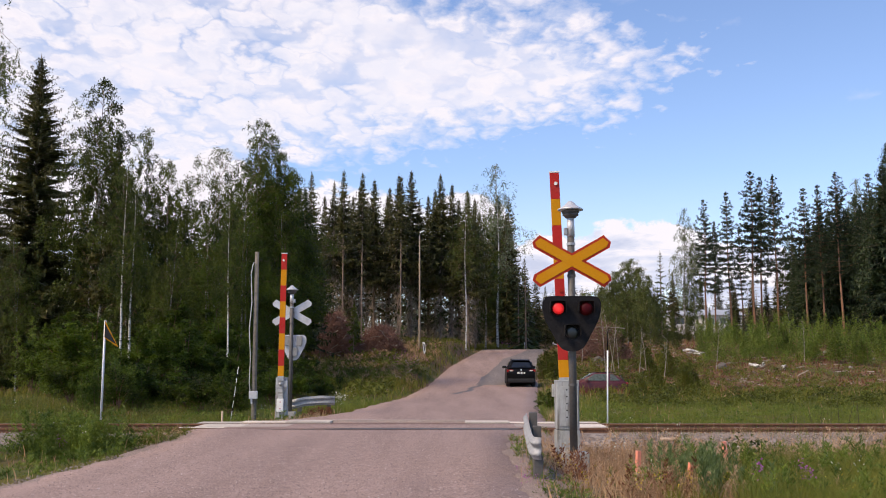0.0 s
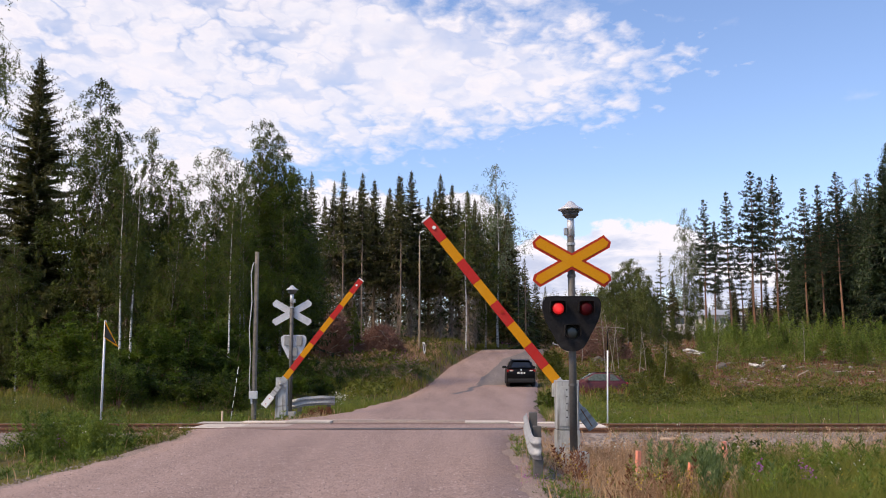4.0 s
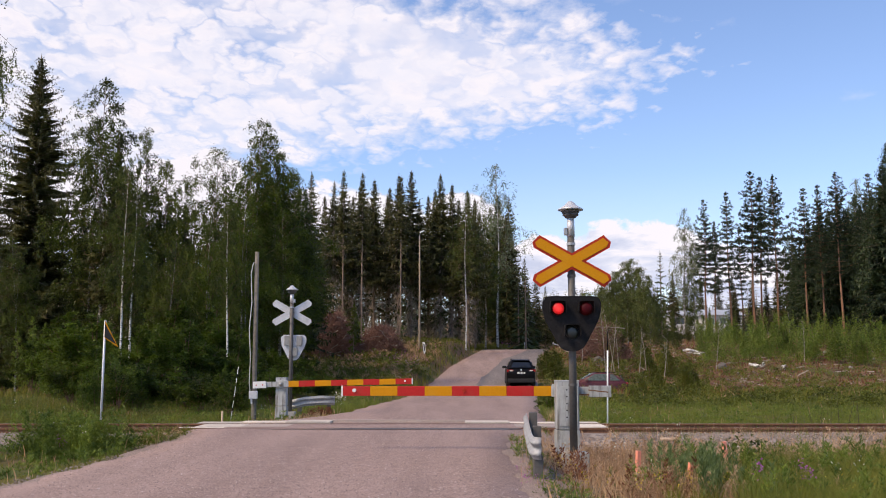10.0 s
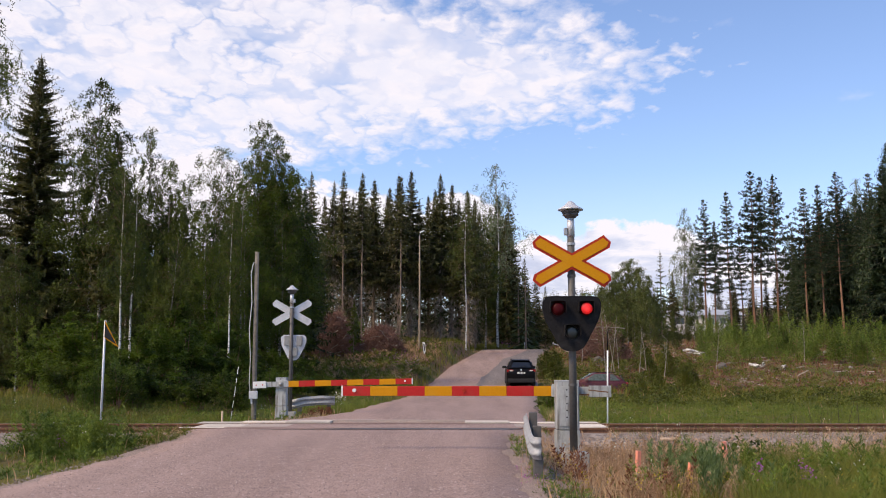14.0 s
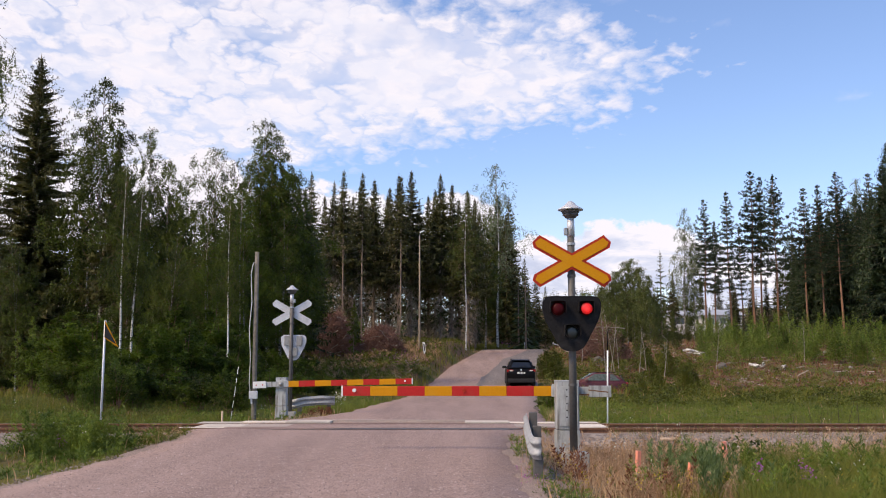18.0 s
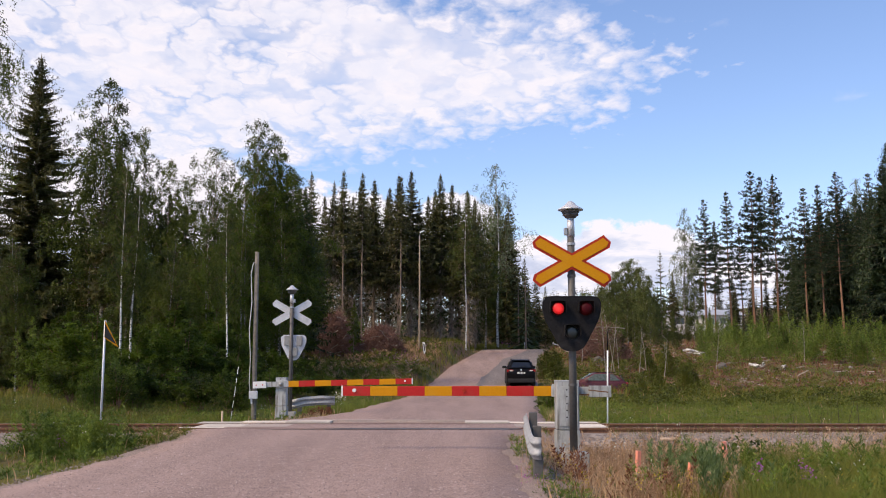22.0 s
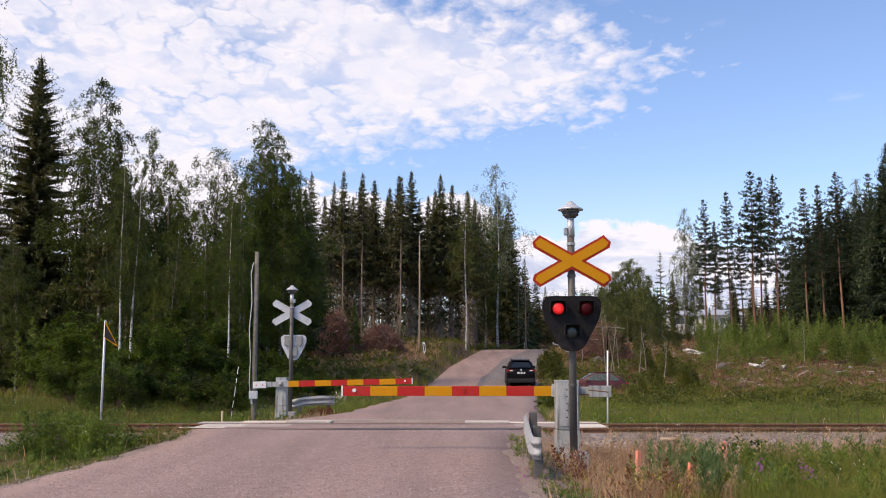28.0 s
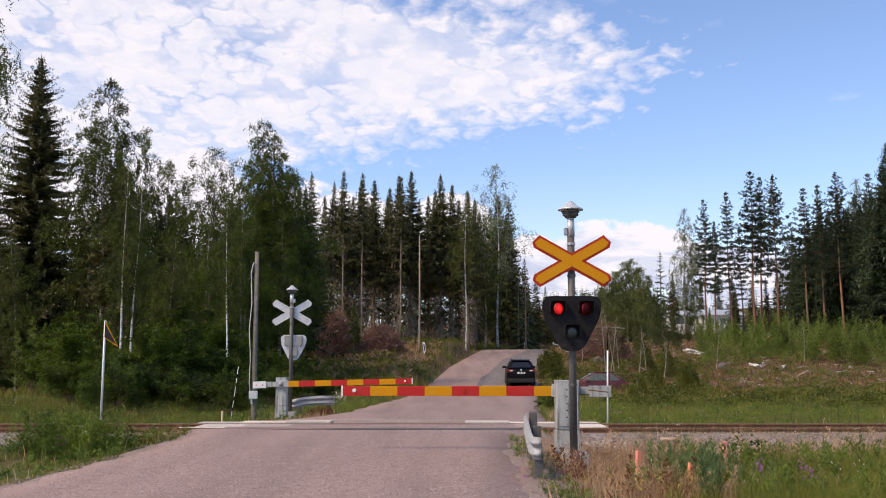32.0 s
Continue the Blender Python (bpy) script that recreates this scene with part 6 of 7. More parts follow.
YO = {4: (sapling(3.2, 2.8, "dull green young growth with thin stems", 4200, "leaf_dull", 0.085), 3.2), 0: (sapling(3.2, 2.8, "young light green birch thicket"), 3.2), 1: (sapling(5.5, 3.2, "young light green deciduous tree", 6500), 5.5), 2: (sapling(5.5, 3.4, "young grey-green deciduous tree", 7000, "leaf_mid"), 5.5),
      3: (birch(10, "young grey-green birch with an airy wide crown", 0.26, 0.10, 11000, "leaf_mid", 0.115, limbs=34, taper=0.6, hang=0.5, fuzz=0.09), 10)}
plant(YO, [(-20.9, 52, 3.88, 1), (-17.88, 46, 1.57, 0), (-16.16, 44, 2.31, 0), (-13.54, 43, 2.54, 0), (-11.62, 36, 1.93, 0), (-11.52, 34, 1.41, 0), (-10.5, 37, 1.4, 0), (-10.42, 35, 1.58, 0), (-7.95, 37, 1.47, 0), (-7.86, 92, 2.64, 0), (-4.58, 88, 0.24, 0), (-1.33, 100, 0.17, 0), (6.52, 67, 1.74, 4), (7.5, 67.5, 1.7, 4), (7.4, 74, 0.87, 4), (7.61, 72, 2.16, 4), (6.9, 66.5, 1.9, 4), (7.78, 70, 2.36, 4), (9.62, 52, 0.66, 4)], "saplings of the clearing")
plant(YO, [(11.06, 58, 1.12, 4), (12.3, 96, 2.88, 2), (12.62, 60, 1.64, 4), (13.75, 68, 1.98, 4), (13.93, 100, 3.17, 2), (14.18, 61, 1.82, 4), (14.83, 60, 1.54, 4), (15.05, 86, 2.5, 4), (15.1, 92, 3.05, 0), (15.1, 104, 5.48, 3), (15.3, 98, 4.05, 2), (15.77, 80, 2.41, 4), (15.89, 66, 1.8, 4), (16.15, 118, 6.41, 3), (16.16, 72, 2.05, 4), (16.26, 110, 4.48, 2), (16.6, 62, 0.75, 4), (17.26, 90, 2.72, 2), (17.38, 60, 0.51, 4), (18.18, 84, 2.3, 4)], "saplings of the clearing")
plant(YO, [(18.31, 115, 6.58, 3), (18.76, 122, 7.87, 3), (19.11, 112, 7.38, 3), (19.23, 106, 5.46, 3), (19.5, 62, 0.59, 0), (20.35, 60, 0.44, 0), (20.38, 121, 8.85, 3), (20.87, 100, 3.08, 2), (21.02, 112, 8.95, 3), (21.12, 108, 6.53, 3), (21.17, 104, 4.76, 3), (21.53, 119, 9.57, 3), (22.57, 62, 0.5, 0), (22.61, 98, 2.64, 2), (23.33, 106, 4.04, 2), (23.66, 60, 0.42, 0), (23.89, 123, 9.16, 3), (24.01, 95, 2.42, 2), (24.81, 121, 7.34, 3), (25.86, 108, 3.51, 2)], "saplings of the clearing")
plant(YO, [(23.4, 107, 1.9, 2), (24.6, 106, 1.7, 2), (25.7, 107, 1.8, 2), (27.0, 106, 1.9, 2), (28.3, 108, 1.9, 2), (29.6, 107, 2.0, 2), (31.0, 106, 2.1, 2), (26.03, 104, 2.78, 2), (26.22, 62, 0.35, 0), (27.32, 92, 2.15, 0), (28.45, 90, 1.73, 0), (28.61, 100, 2.12, 0), (28.61, 105, 2.65, 1), (30.22, 98, 2.49, 0), (31.15, 92, 2.28, 0), (31.49, 88, 2.31, 0), (31.75, 96, 2.95, 0), (33.17, 86, 2.77, 0), (33.53, 95, 3.14, 1), (34.71, 84, 2.73, 0), (36.02, 96, 2.95, 1), (36.23, 90, 2.77, 1), (36.56, 92, 3.24, 1), (38.15, 88, 3.66, 0), (38.62, 92, 3.55, 1)], "saplings of the clearing")

# a weathered wooden lamp pole on the road bank
g = tagged(empty("street_lamp", pose(-2.05, 88, 2.82)), "weathered grey wooden pole with a small pale lamp on top", "street lamp")
V, F = [], []
tube(V, F, [(0, 0, -0.4), (0.03, 0, 4.8), (0.0, 0, 9.75)], [0.09, 0.078, 0.062], 10)
raw("pole", V, F, M["dead_bough"], g, "", True)
V, F = [], []
tube(V, F, [(0.0, -0.08, 9.45), (0.02, -0.12, 9.8), (0.12, -0.2, 9.98)], [0.025, 0.025, 0.025], 8)
raw("lamp_arm", V, F, M["galvanised"], g, "", True)
head = part("lamp_head", shifted(box(bmesh.new(), (0, 0, 0), (0.42, 0.2, 0.11), 0.04), pose(0.22, -0.22, 10.08, 0, -24, 0)), M["white"], g, "pale lamp housing", True)
part("lamp_glass", shifted(box(bmesh.new(), (0.04, 0, -0.06), (0.28, 0.15, 0.05), 0.02), pose(0.22, -0.22, 10.08, 0, -24, 0)), M["pale_glass"], head, "clouded lamp glass", True)

# slender pale stems left standing on the clearing
for x, y, h, lean in ((12.08, 76, 5.2, -4), (12.5, 76.4, 4.2, 7), (12.9, 77, 4.8, -9), (13.39, 78, 3.4, -4), (14.14, 74, 3.0, 5), (14.92, 75, 3.4, -6), (10.84, 80, 4.6, 3), (21.33, 80, 3.4, 5), (30.39, 86, 3.6, 0), (15.52, 72, 2.8, 6), (16.1, 73, 2.4, -8)):
    g = tagged(empty("young_birch", pose(x, y, float(land(x, y)), 0, lean, 0)), "slender pale young birch with few leaves", "birch tree", "slender stems on the clearing")
    V, F = [], []
    tube(V, F, [(0, 0, -0.3), (0.05, 0, h * 0.5), (0.0, 0, h)], [0.03, 0.024, 0.01], 6)
    for z in np.arange(h * 0.45, h, 0.3):
        a = rng.uniform(0, 6.28)
        tube(V, F, [(0.03, 0, z), (math.cos(a) * 0.4, math.sin(a) * 0.4, z + 0.35)], [0.012, 0.004], 3)
    raw("trunk", V, F, M["pale_twig"], g)
    n = 260
    P = np.stack([rng.normal(size=n) * 0.28, rng.normal(size=n) * 0.28, rng.uniform(0.35, 1.02, n) * h], 1)
    polys("crown", sprigs(P, rng.normal(size=(n, 3)), 0.11, 0.075), M["leaf_dull"], g)

# far woods: one mass of small spruces behind the single trees
P, D, L, W, V, F = [], [], [], [], [], []
for k in range(560):
    a = rng.uniform(-0.47, 0.47)
    y = rng.uniform(72, 105) if a < -0.14 else (rng.uniform(116, 175) if a < 0.1 else rng.uniform(185, 260))
    if (0.085 < a < 0.14 and y < 170) or (0.035 < a < 0.07 and y < 134):
        continue
    if -0.14 < a < 0.04 and k % 3:
        continue
    x = a * y
    h = rng.uniform(10, 15) if a < -0.14 else (rng.uniform(12, 16) if a < 0.1 else rng.uniform(6, 9.5) if a < 0.3 else rng.uniform(8, 13))
    h = min(h, 9.0) if 0.05 < a < 0.1 else (min(h, 10.5) if -0.395 < a < -0.355 else h)
    z0 = float(land(x, y))
    tube(V, F, [(x, y, z0 - 0.4), (x, y, z0 + h * 0.92)], [0.14, 0.03], 5)
    for lev in np.arange(rng.uniform(0.03, 0.26) if -0.14 < a < 0.04 else (0.03 if k % 5 else 0.35), 1.0, 0.045):
        r = h * 0.19 * (1 - lev) + 0.12
        for _ in range(6):
            b = rng.uniform(0, 6.28)
            q = rng.uniform(0.35, 1.0) * r
            q = 0.05 if _ < 3 else q
            P.append((x + math.cos(b) * q, y + math.sin(b) * q, z0 + h * lev - q * 0.3))
            D.append((math.cos(b), math.sin(b), -0.4))
            L.append(r * 0.9 if _ < 3 else rng.uniform(0.7, 1.3) * (1.25 - lev))
            W.append(rng.uniform(0.25, 0.5) * (1.3 - lev))
far_wood = tagged(empty("far_woods"), "dark spruce woods in the distance", "woods", kind="stuff")
raw("trunks", V, F, M["bark_spruce"], far_wood)
polys("crowns", leaves(P, D, L, W), M["needle_light"], far_wood)

# ---------------------------------------------------------------- brush, stones and low plants


def brush_pile(m, wx, wy, h, n, mat, label):
    """A heap of cut branches."""
    g = tagged(empty("brush_pile", m), label, "brush pile", "brush piles")
    V, F, V2, F2 = [], [], [], []
    for k in range(n):
        a, r = rng.uniform(0, 6.28), math.sqrt(rng.uniform(0, 1))
        x, y = math.cos(a) * r * wx / 2, math.sin(a) * r * wy / 2
        z = h * (1 - r ** 2.2) * rng.uniform(0.05, 1.0) ** 0.5
        ln = rng.uniform(0.5, 1.8)
        d = Vector(rng.normal(size=3) * np.array((1, 1, 0.45))).normalized() * ln
        p = Vector((x, y, max(z, 0.05)))
        big = k % 45 == 0
        tube(V2 if big else V, F2 if big else F, [p - d / 2, p + Vector((0, 0, rng.uniform(-0.1, 0.1))), p + d / 2], [0.016, 0.012, 0.005] if not big else [0.04, 0.035, 0.025], 3)
    tagged(raw("brushwood", V, F, mat, g), kind="stuff")
    tagged(raw("cut_wood", V2, F2, M["pale_twig"], g, "pale barked cut wood"), kind="stuff")
    m_ = n * 3
    a, r = rng.uniform(0, 6.28, m_), np.sqrt(rng.uniform(0, 1, m_))
    top = h * (1 - r ** 2.2) * rng.uniform(0.1, 1.0, m_) ** 0.35
    polys("dry_litter", sprigs(np.stack([np.cos(a) * r * wx * 0.52, np.sin(a) * r * wy * 0.52, top], 1), rng.normal(size=(m_, 3)) + np.array((0, 0, 0.3)), rng.uniform(0.25, 0.7, m_), rng.uniform(0.02, 0.05, m_)), mat, g)
    return g


brush_pile(pose(-8.5, 80, float(land(-8.5, 80)) - 0.1), 3.0, 3.2, 3.6, 2600, M["brush"], "big heap of brown cut branches")
brush_pile(pose(-5.05, 82, float(land(-5.05, 82)) - 0.1), 3.7, 3.4, 2.3, 2300, M["brush"], "lower heap of brown cut branches")
brush_pile(pose(13.3, 86, float(land(13.3, 86)) - 0.1), 5.2, 4, 3.4, 1600, M["brush"], "heap of brown brush above the red car")

plank = tagged(part("plank", box(bmesh.new(), (0, 0, 0), (1.7, 0.12, 0.05), 0.006), M["pale_twig"]), "long pale board on the brown brush heap", "plank")
plank.matrix_world = pose(14.3, 84.6, float(land(13.3, 86)) + 2.75, 8, 4, 10)

# slash lying on the clearing
for name, count, mat, label, thin in (("slash", 260, "pale_twig", "pale cut branches scattered over the clearing", 1.0), ("slash", 3800, "brush", "brown litter of twigs and bark on the clearing", 0.42)):
    V, F = [], []
    for k in range(count):
        if k % 6:
            y = rng.uniform(64, 104)
            x = rng.uniform(0.15, 0.46) * y
        else:
            y = rng.uniform(62, 90)
            x = rng.uniform(-0.14, -0.03) * y
        ln = rng.uniform(0.25, 1.5)
        a = rng.uniform(0, 3.14)
        d = Vector((math.cos(a), math.sin(a), rng.normal() * 0.2)) * ln / 2
        p = Vector((x, y, float(land(x, y)) + 0.05 + rng.uniform(0, 0.12)))
        tube(V, F, [p - d, p + d], [rng.uniform(0.03, 0.06) * thin, 0.02 * thin], 3)
    tagged(raw(name, V, F, M[mat]), label, "cut branches", kind="stuff")


def stone(name, m, r, label, category="stone"):
    bm = bmesh.new()
    bmesh.ops.create_icosphere(bm, subdivisions=2, radius=r)
    for v in bm.verts:
        v.co *= 1 + 0.5 * noise.noise(v.co * (1.6 / r) + Vector((m.translation.x, 0, 0)))
        v.co.z *= 0.7
    ob = tagged(part(name, bm, M["dark_stone"] if name == "boulder" else M["stone"]), label, category, "stones on the clearing")
    ob.matrix_world = m
    return ob


for k in range(24):
    y = rng.uniform(66, 96)
    x = rng.uniform(0.18, 0.44) * y if k % 5 else rng.uniform(-0.12, -0.05) * y
    stone("stone", pose(x, y, float(land(x, y)) + 0.04, 0, 0, rng.uniform(0, 360)), rng.uniform(0.08, 0.22), "pale grey field stone on bare soil")
stone("boulder", pose(12.75, 84, float(land(12.75, 84)) + 0.1), 0.62, "large grey boulder under brush", "boulder")


def log_heap(m, n, label):
    """Short birch logs thrown together."""
    g = tagged(empty("log_heap", m), label, "log heap", "log heaps on the clearing")
    for k in range(n):
        V, F = [], []
        a, ln = rng.uniform(-0.7, 0.7), rng.uniform(0.5, 1.1)
        c = Vector((rng.normal() * 0.45, rng.normal() * 0.25, 0.10 + 0.13 * (k % 3)))
        d = Vector((math.cos(a), math.sin(a), rng.normal() * 0.15)) * ln / 2
        r = rng.uniform(0.06, 0.12)
        tube(V, F, [c - d, c, c + d], [r, r * 0.95, r * 0.9], 8)
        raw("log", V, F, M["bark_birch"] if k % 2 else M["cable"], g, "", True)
    return g


for x, y, n in ((22.7, 94, 9), (23.6, 93, 5), (25.6, 82.5, 5), (26.9, 81, 4)):
    log_heap(pose(x, y, float(land(x, y)), 0, 0, 20 * n), n, "small heap of pale birch logs on the clearing")
stone("boulder", pose(22.3, 82, float(land(22.3, 82)) + 0.12, 0, 0, 40), 0.5, "rounded grey boulder on the brown clearing", "boulder")


def footing(x, y):
    """Height at which plants stand: the natural ground or the stone bed of the track."""
    bed_z = np.interp(np.abs(np.asarray(y, float) - 21), (1.4, 1.9, 2.3, 2.8, 3.4), (-0.085, -0.12, -0.24, -0.43, -0.62))
    return np.where(np.abs(np.asarray(y, float) - 21) < 3.4, np.maximum(land(x, y), bed_z), land(x, y))


def clear_of_way(x, y, road_gap, track_gap):
    l, r, _ = road_at(y)
    return (np.maximum(l - x, x - r) > road_gap) & (np.abs(y - 21) > track_gap)


def scatter(n, y0, y1, a0, a1, road_gap=0.1, track_gap=2.1, lumpy=0.0, seed=0.0):
    """Random spots in a fan, denser near, off the road and the track."""
    u = rng.uniform(0, 1, n)
    y = 1 / (1 / y0 + (1 / y1 - 1 / y0) * u) if y1 > 2 * y0 else y0 + (y1 - y0) * u
    x = rng.uniform(a0, a1, n) * y
    keep = clear_of_way(x, y, road_gap, track_gap)
    if lumpy:
        f = np.sin(x * 0.9 + seed) * np.sin(y * 0.7 + 2 * seed) + 0.6 * np.sin(x * 2.3 - y * 1.7 + seed)
        keep &= f > lumpy * rng.uniform(-1.6, 1.0, n)
    return x[keep], y[keep]


def blades(name, label, x, y, h0, h1, w, mat, bend=0.35, category="grass"):
    """Grass blades: narrow bent triangles pairs, one mass."""
    n = len(x)
    z = footing(x, y) - 0.03
    h = rng.uniform(h0, h1, n) * np.clip(0.55 + (y - 10) / 30, 0.55, 1.0) * np.where((x < -2) & (y < 20), 0.62, np.where((y > 23) & (y < 50), 0.75, 1.0))
    a = rng.uniform(0, 2 * math.pi, n)
    out = np.stack([np.cos(a), np.sin(a), np.zeros(n)], 1)
    side = np.stack([-np.sin(a * 3), np.cos(a * 3), np.zeros(n)], 1)
    ww = (w * (0.6 + y / 22.0) * rng.uniform(0.6, 1.4, n))[:, None]
    P = np.stack([x, y, z], 1)
    k = (bend * h * rng.uniform(0.1, 1.0, n))[:, None]
    up = np.array((0, 0, 1.0))[None]
    mid_ = P + up * h[:, None] * 0.55 + out * k * 0.3
    top = P + up * h[:, None] + out * k
    V = np.stack([P - side * ww, P + side * ww, mid_ + side * ww * 0.7, top, mid_ - side * ww * 0.7], 1)
    return tagged(polys(name, V, mat), label, category, kind="stuff")


def turf(name, label, x, y, h0, h1, w, mat, bend=0.5, category="grass"):
    """Fine grass, one thin triangle a blade, one mass."""
    n = len(x)
    h = rng.uniform(h0, h1, n)
    a = rng.uniform(0, 2 * math.pi, n)
    P = np.stack([x, y, footing(x, y) - 0.03], 1)
    side = np.stack([np.cos(a), np.sin(a), 0 * a], 1) * (w * (0.6 + y / 22.0) * rng.uniform(0.6, 1.4, n))[:, None]
    top = P + np.stack([rng.normal(size=n) * bend * h * 0.5, rng.normal(size=n) * bend * h * 0.5, h], 1)
    return tagged(polys(name, np.stack([P - side, P + side, top], 1), mat), label, category, kind="stuff")


x, y = scatter(80000, 8, 62, -0.47, 0.47, 0.12, 2.3)
k = (y < 16.2) | (y > 23.6) | (rng.uniform(0, 1, len(x)) < 0.12)
k &= (x < 0) | (y > 20) | ((x - road_at(y)[1] > 2.0 - 0.5 * np.sin(y * 2)) | (rng.uniform(0, 1, len(x)) < 0.05))
x, y = x[k], y[k]
blades("grass", "green and straw coloured meadow grass", x, y, 0.06, 0.2, 0.005, M["grass"], 1.2)
n = 17000
y = rng.uniform(9.2, 15.4, n)
x = y * rng.uniform(0.215, 0.47, n)
k = ((np.abs(x / y - 0.276) > 0.010) | (y > 14.4)) & ((np.abs(x / y - 0.2365) > 0.006) | (y > 12.6))
x, y = x[k], y[k]
blades("grass", "tall fresh green grass near the track", x, y, 0.2, 0.55, 0.004, M["grass"], 0.6)
y = 1 / rng.uniform(1 / 52, 1 / 23.0, 90000)
x = rng.uniform(-0.47, 0.47, 90000) * y
k = clear_of_way(x, y, 0.15, 2.0) & ~((x > -5.9) & (x < -2.0) & (y < 29.5))
green = x > -7.5 + rng.normal(size=len(x)) * 1.2
turf("grass", "soft green meadow beyond the track", x[k & green], y[k & green], 0.10, 0.34, 0.0035, M["meadow"])
turf("grass", "olive and brownish grass before the wood", x[k & ~green], y[k & ~green], 0.12, 0.42, 0.0032, M["grass"])
y = 1 / rng.uniform(1 / 14.5, 1 / 9.2, 30000)
x = rng.uniform(0.29, 0.47, 30000) * y
k = rng.uniform(0, 1, 30000) < 0.55
turf("grass", "fresh fine grass before the track", x[k], y[k], 0.12, 0.46, 0.0030, M["meadow"], 0.6)
turf("grass", "yellowish fine grass before the track", x[~k], y[~k], 0.12, 0.50, 0.0026, M["grass"], 0.8)
y = rng.uniform(14.0, 18.3, 9000)
x = rng.uniform(0.17, 0.47, 9000) * y
turf("grass", "thin straw and grass along the stone bed", x, y, 0.08, 0.34, 0.0022, M["dry"], 0.7)
y = rng.uniform(118, 136, 9000)
x = rng.uniform(0.02, 0.10, 9000) * y
k = clear_of_way(x, y, 0.3, 2.0)
turf("grass", "grass strip below the dark wood at the bend", x[k], y[k], 0.3, 0.9, 0.006, M["grass"], 0.5)
y = rng.uniform(23.3, 26.5, 1500)
x = 2.35 + rng.uniform(0, 1, 1500) ** 1.3 * 1.1 + (y - 23.3) * 0.12
turf("dry_grass", "tan dry grass on the road's edge beyond the rails", x, y, 0.08, 0.32, 0.0026, M["dry"], 0.7)
# stalks that grow up between and beside the rails
y = np.concatenate([rng.uniform(19.0, 20.0, 420), rng.uniform(20.5, 23.2, 260)])
x = rng.uniform(0.16, 0.47, 680) * y
turf("grass", "sparse green grass among the rails", x, y, 0.10, 0.30, 0.0022, M["meadow"], 0.6)
y = rng.uniform(18.8, 20.0, 900)
x = rng.uniform(0.16, 0.47, 900) * y
turf("dry_grass", "thin straw along the rail", x, y, 0.08, 0.26, 0.0018, M["dry"], 0.8, "grass")
y = rng.uniform(22.9, 26.5, 34)
x = np.clip(rng.normal(0.375, 0.03, 34), 0.3, 0.46) * y
turf("dry_grass", "dark upright seed stalks beyond the rails", x, y, 0.3, 1.05, 0.007, M["seed"], 0.32, "grass")
x, y = scatter(13000, 44, 110, -0.47, 0.47, 0.3, 2.3, 0.8, 1.0)
blades("grass", "patchy tall grass on the clearing", x, y, 0.25, 0.7, 0.006, M["grass"])
x, y = scatter(2600, 8.5, 60, -0.47, 0.47, 0.0, 2.0, 1.0, 2.0)
blades("dry_grass", "straw coloured dry grass stalks", x, y, 0.25, 0.65, 0.004, M["dry"])
x, y = scatter(16000, 52, 125, -0.22, 0.09, 0.12, 2.3)
blades("grass", "straw and green grass on the road banks", x, y, 0.2, 0.6, 0.005, M["grass"], 0.6)
x, y = scatter(9000, 56, 108, 0.10, 0.47, 0.4, 2.3, 0.8, 6.0)
blades("dry_grass", "brown heather and dry stalks on the clearing", x, y, 0.15, 0.5, 0.006, M["dead_fern"], 0.8)
x, y = scatter(3500, 50, 108, -0.2, 0.47, 0.4, 2.3, 0.8, 8.0)
blades("dry_grass", "pale dry stalks on the clearing", x, y, 0.15, 0.5, 0.004, M["dry"], 0.8)
x, y = scatter(1800, 52, 108, -0.2, 0.0, 0.3, 2.3, 0.8, 9.0)
blades("dry_grass", "reddish brown heath on the road bank", x, y, 0.12, 0.4, 0.007, M["dead_fern"], 0.9)
# dry brown weeds round the near barrier
x = np.concatenate([rng.normal(2.15, 0.4, 3000), rng.normal(2.9, 0.6, 3400)])
y = rng.uniform(10.5, 18.0, 6400)
k = clear_of_way(x, y, 0.15, 2.6)
blades("dry_grass", "dry brown weeds round the barrier foot", x[k], y[k], 0.16, 0.5, 0.0026, M["dry"], 0.6)
x, y = rng.normal(2.1, 0.35, 160), rng.uniform(10.6, 14.5, 160)
k = clear_of_way(x, y, 0.2, 2.6)
blades("dry_grass", "reddish dry weeds by the road edge", x[k], y[k], 0.15, 0.42, 0.009, M["dead_fern"], 0.7)
x = np.concatenate([rng.normal(-4.9, 0.5, 900), rng.normal(-3.4, 0.3, 500)])
y = rng.uniform(23.6, 28.6, 1400)
k = clear_of_way(x, y, 0.05, 2.4)
blades("dry_grass", "dry straw round the far barrier", x[k], y[k], 0.08, 0.32, 0.004, M["dry"], 0.6)


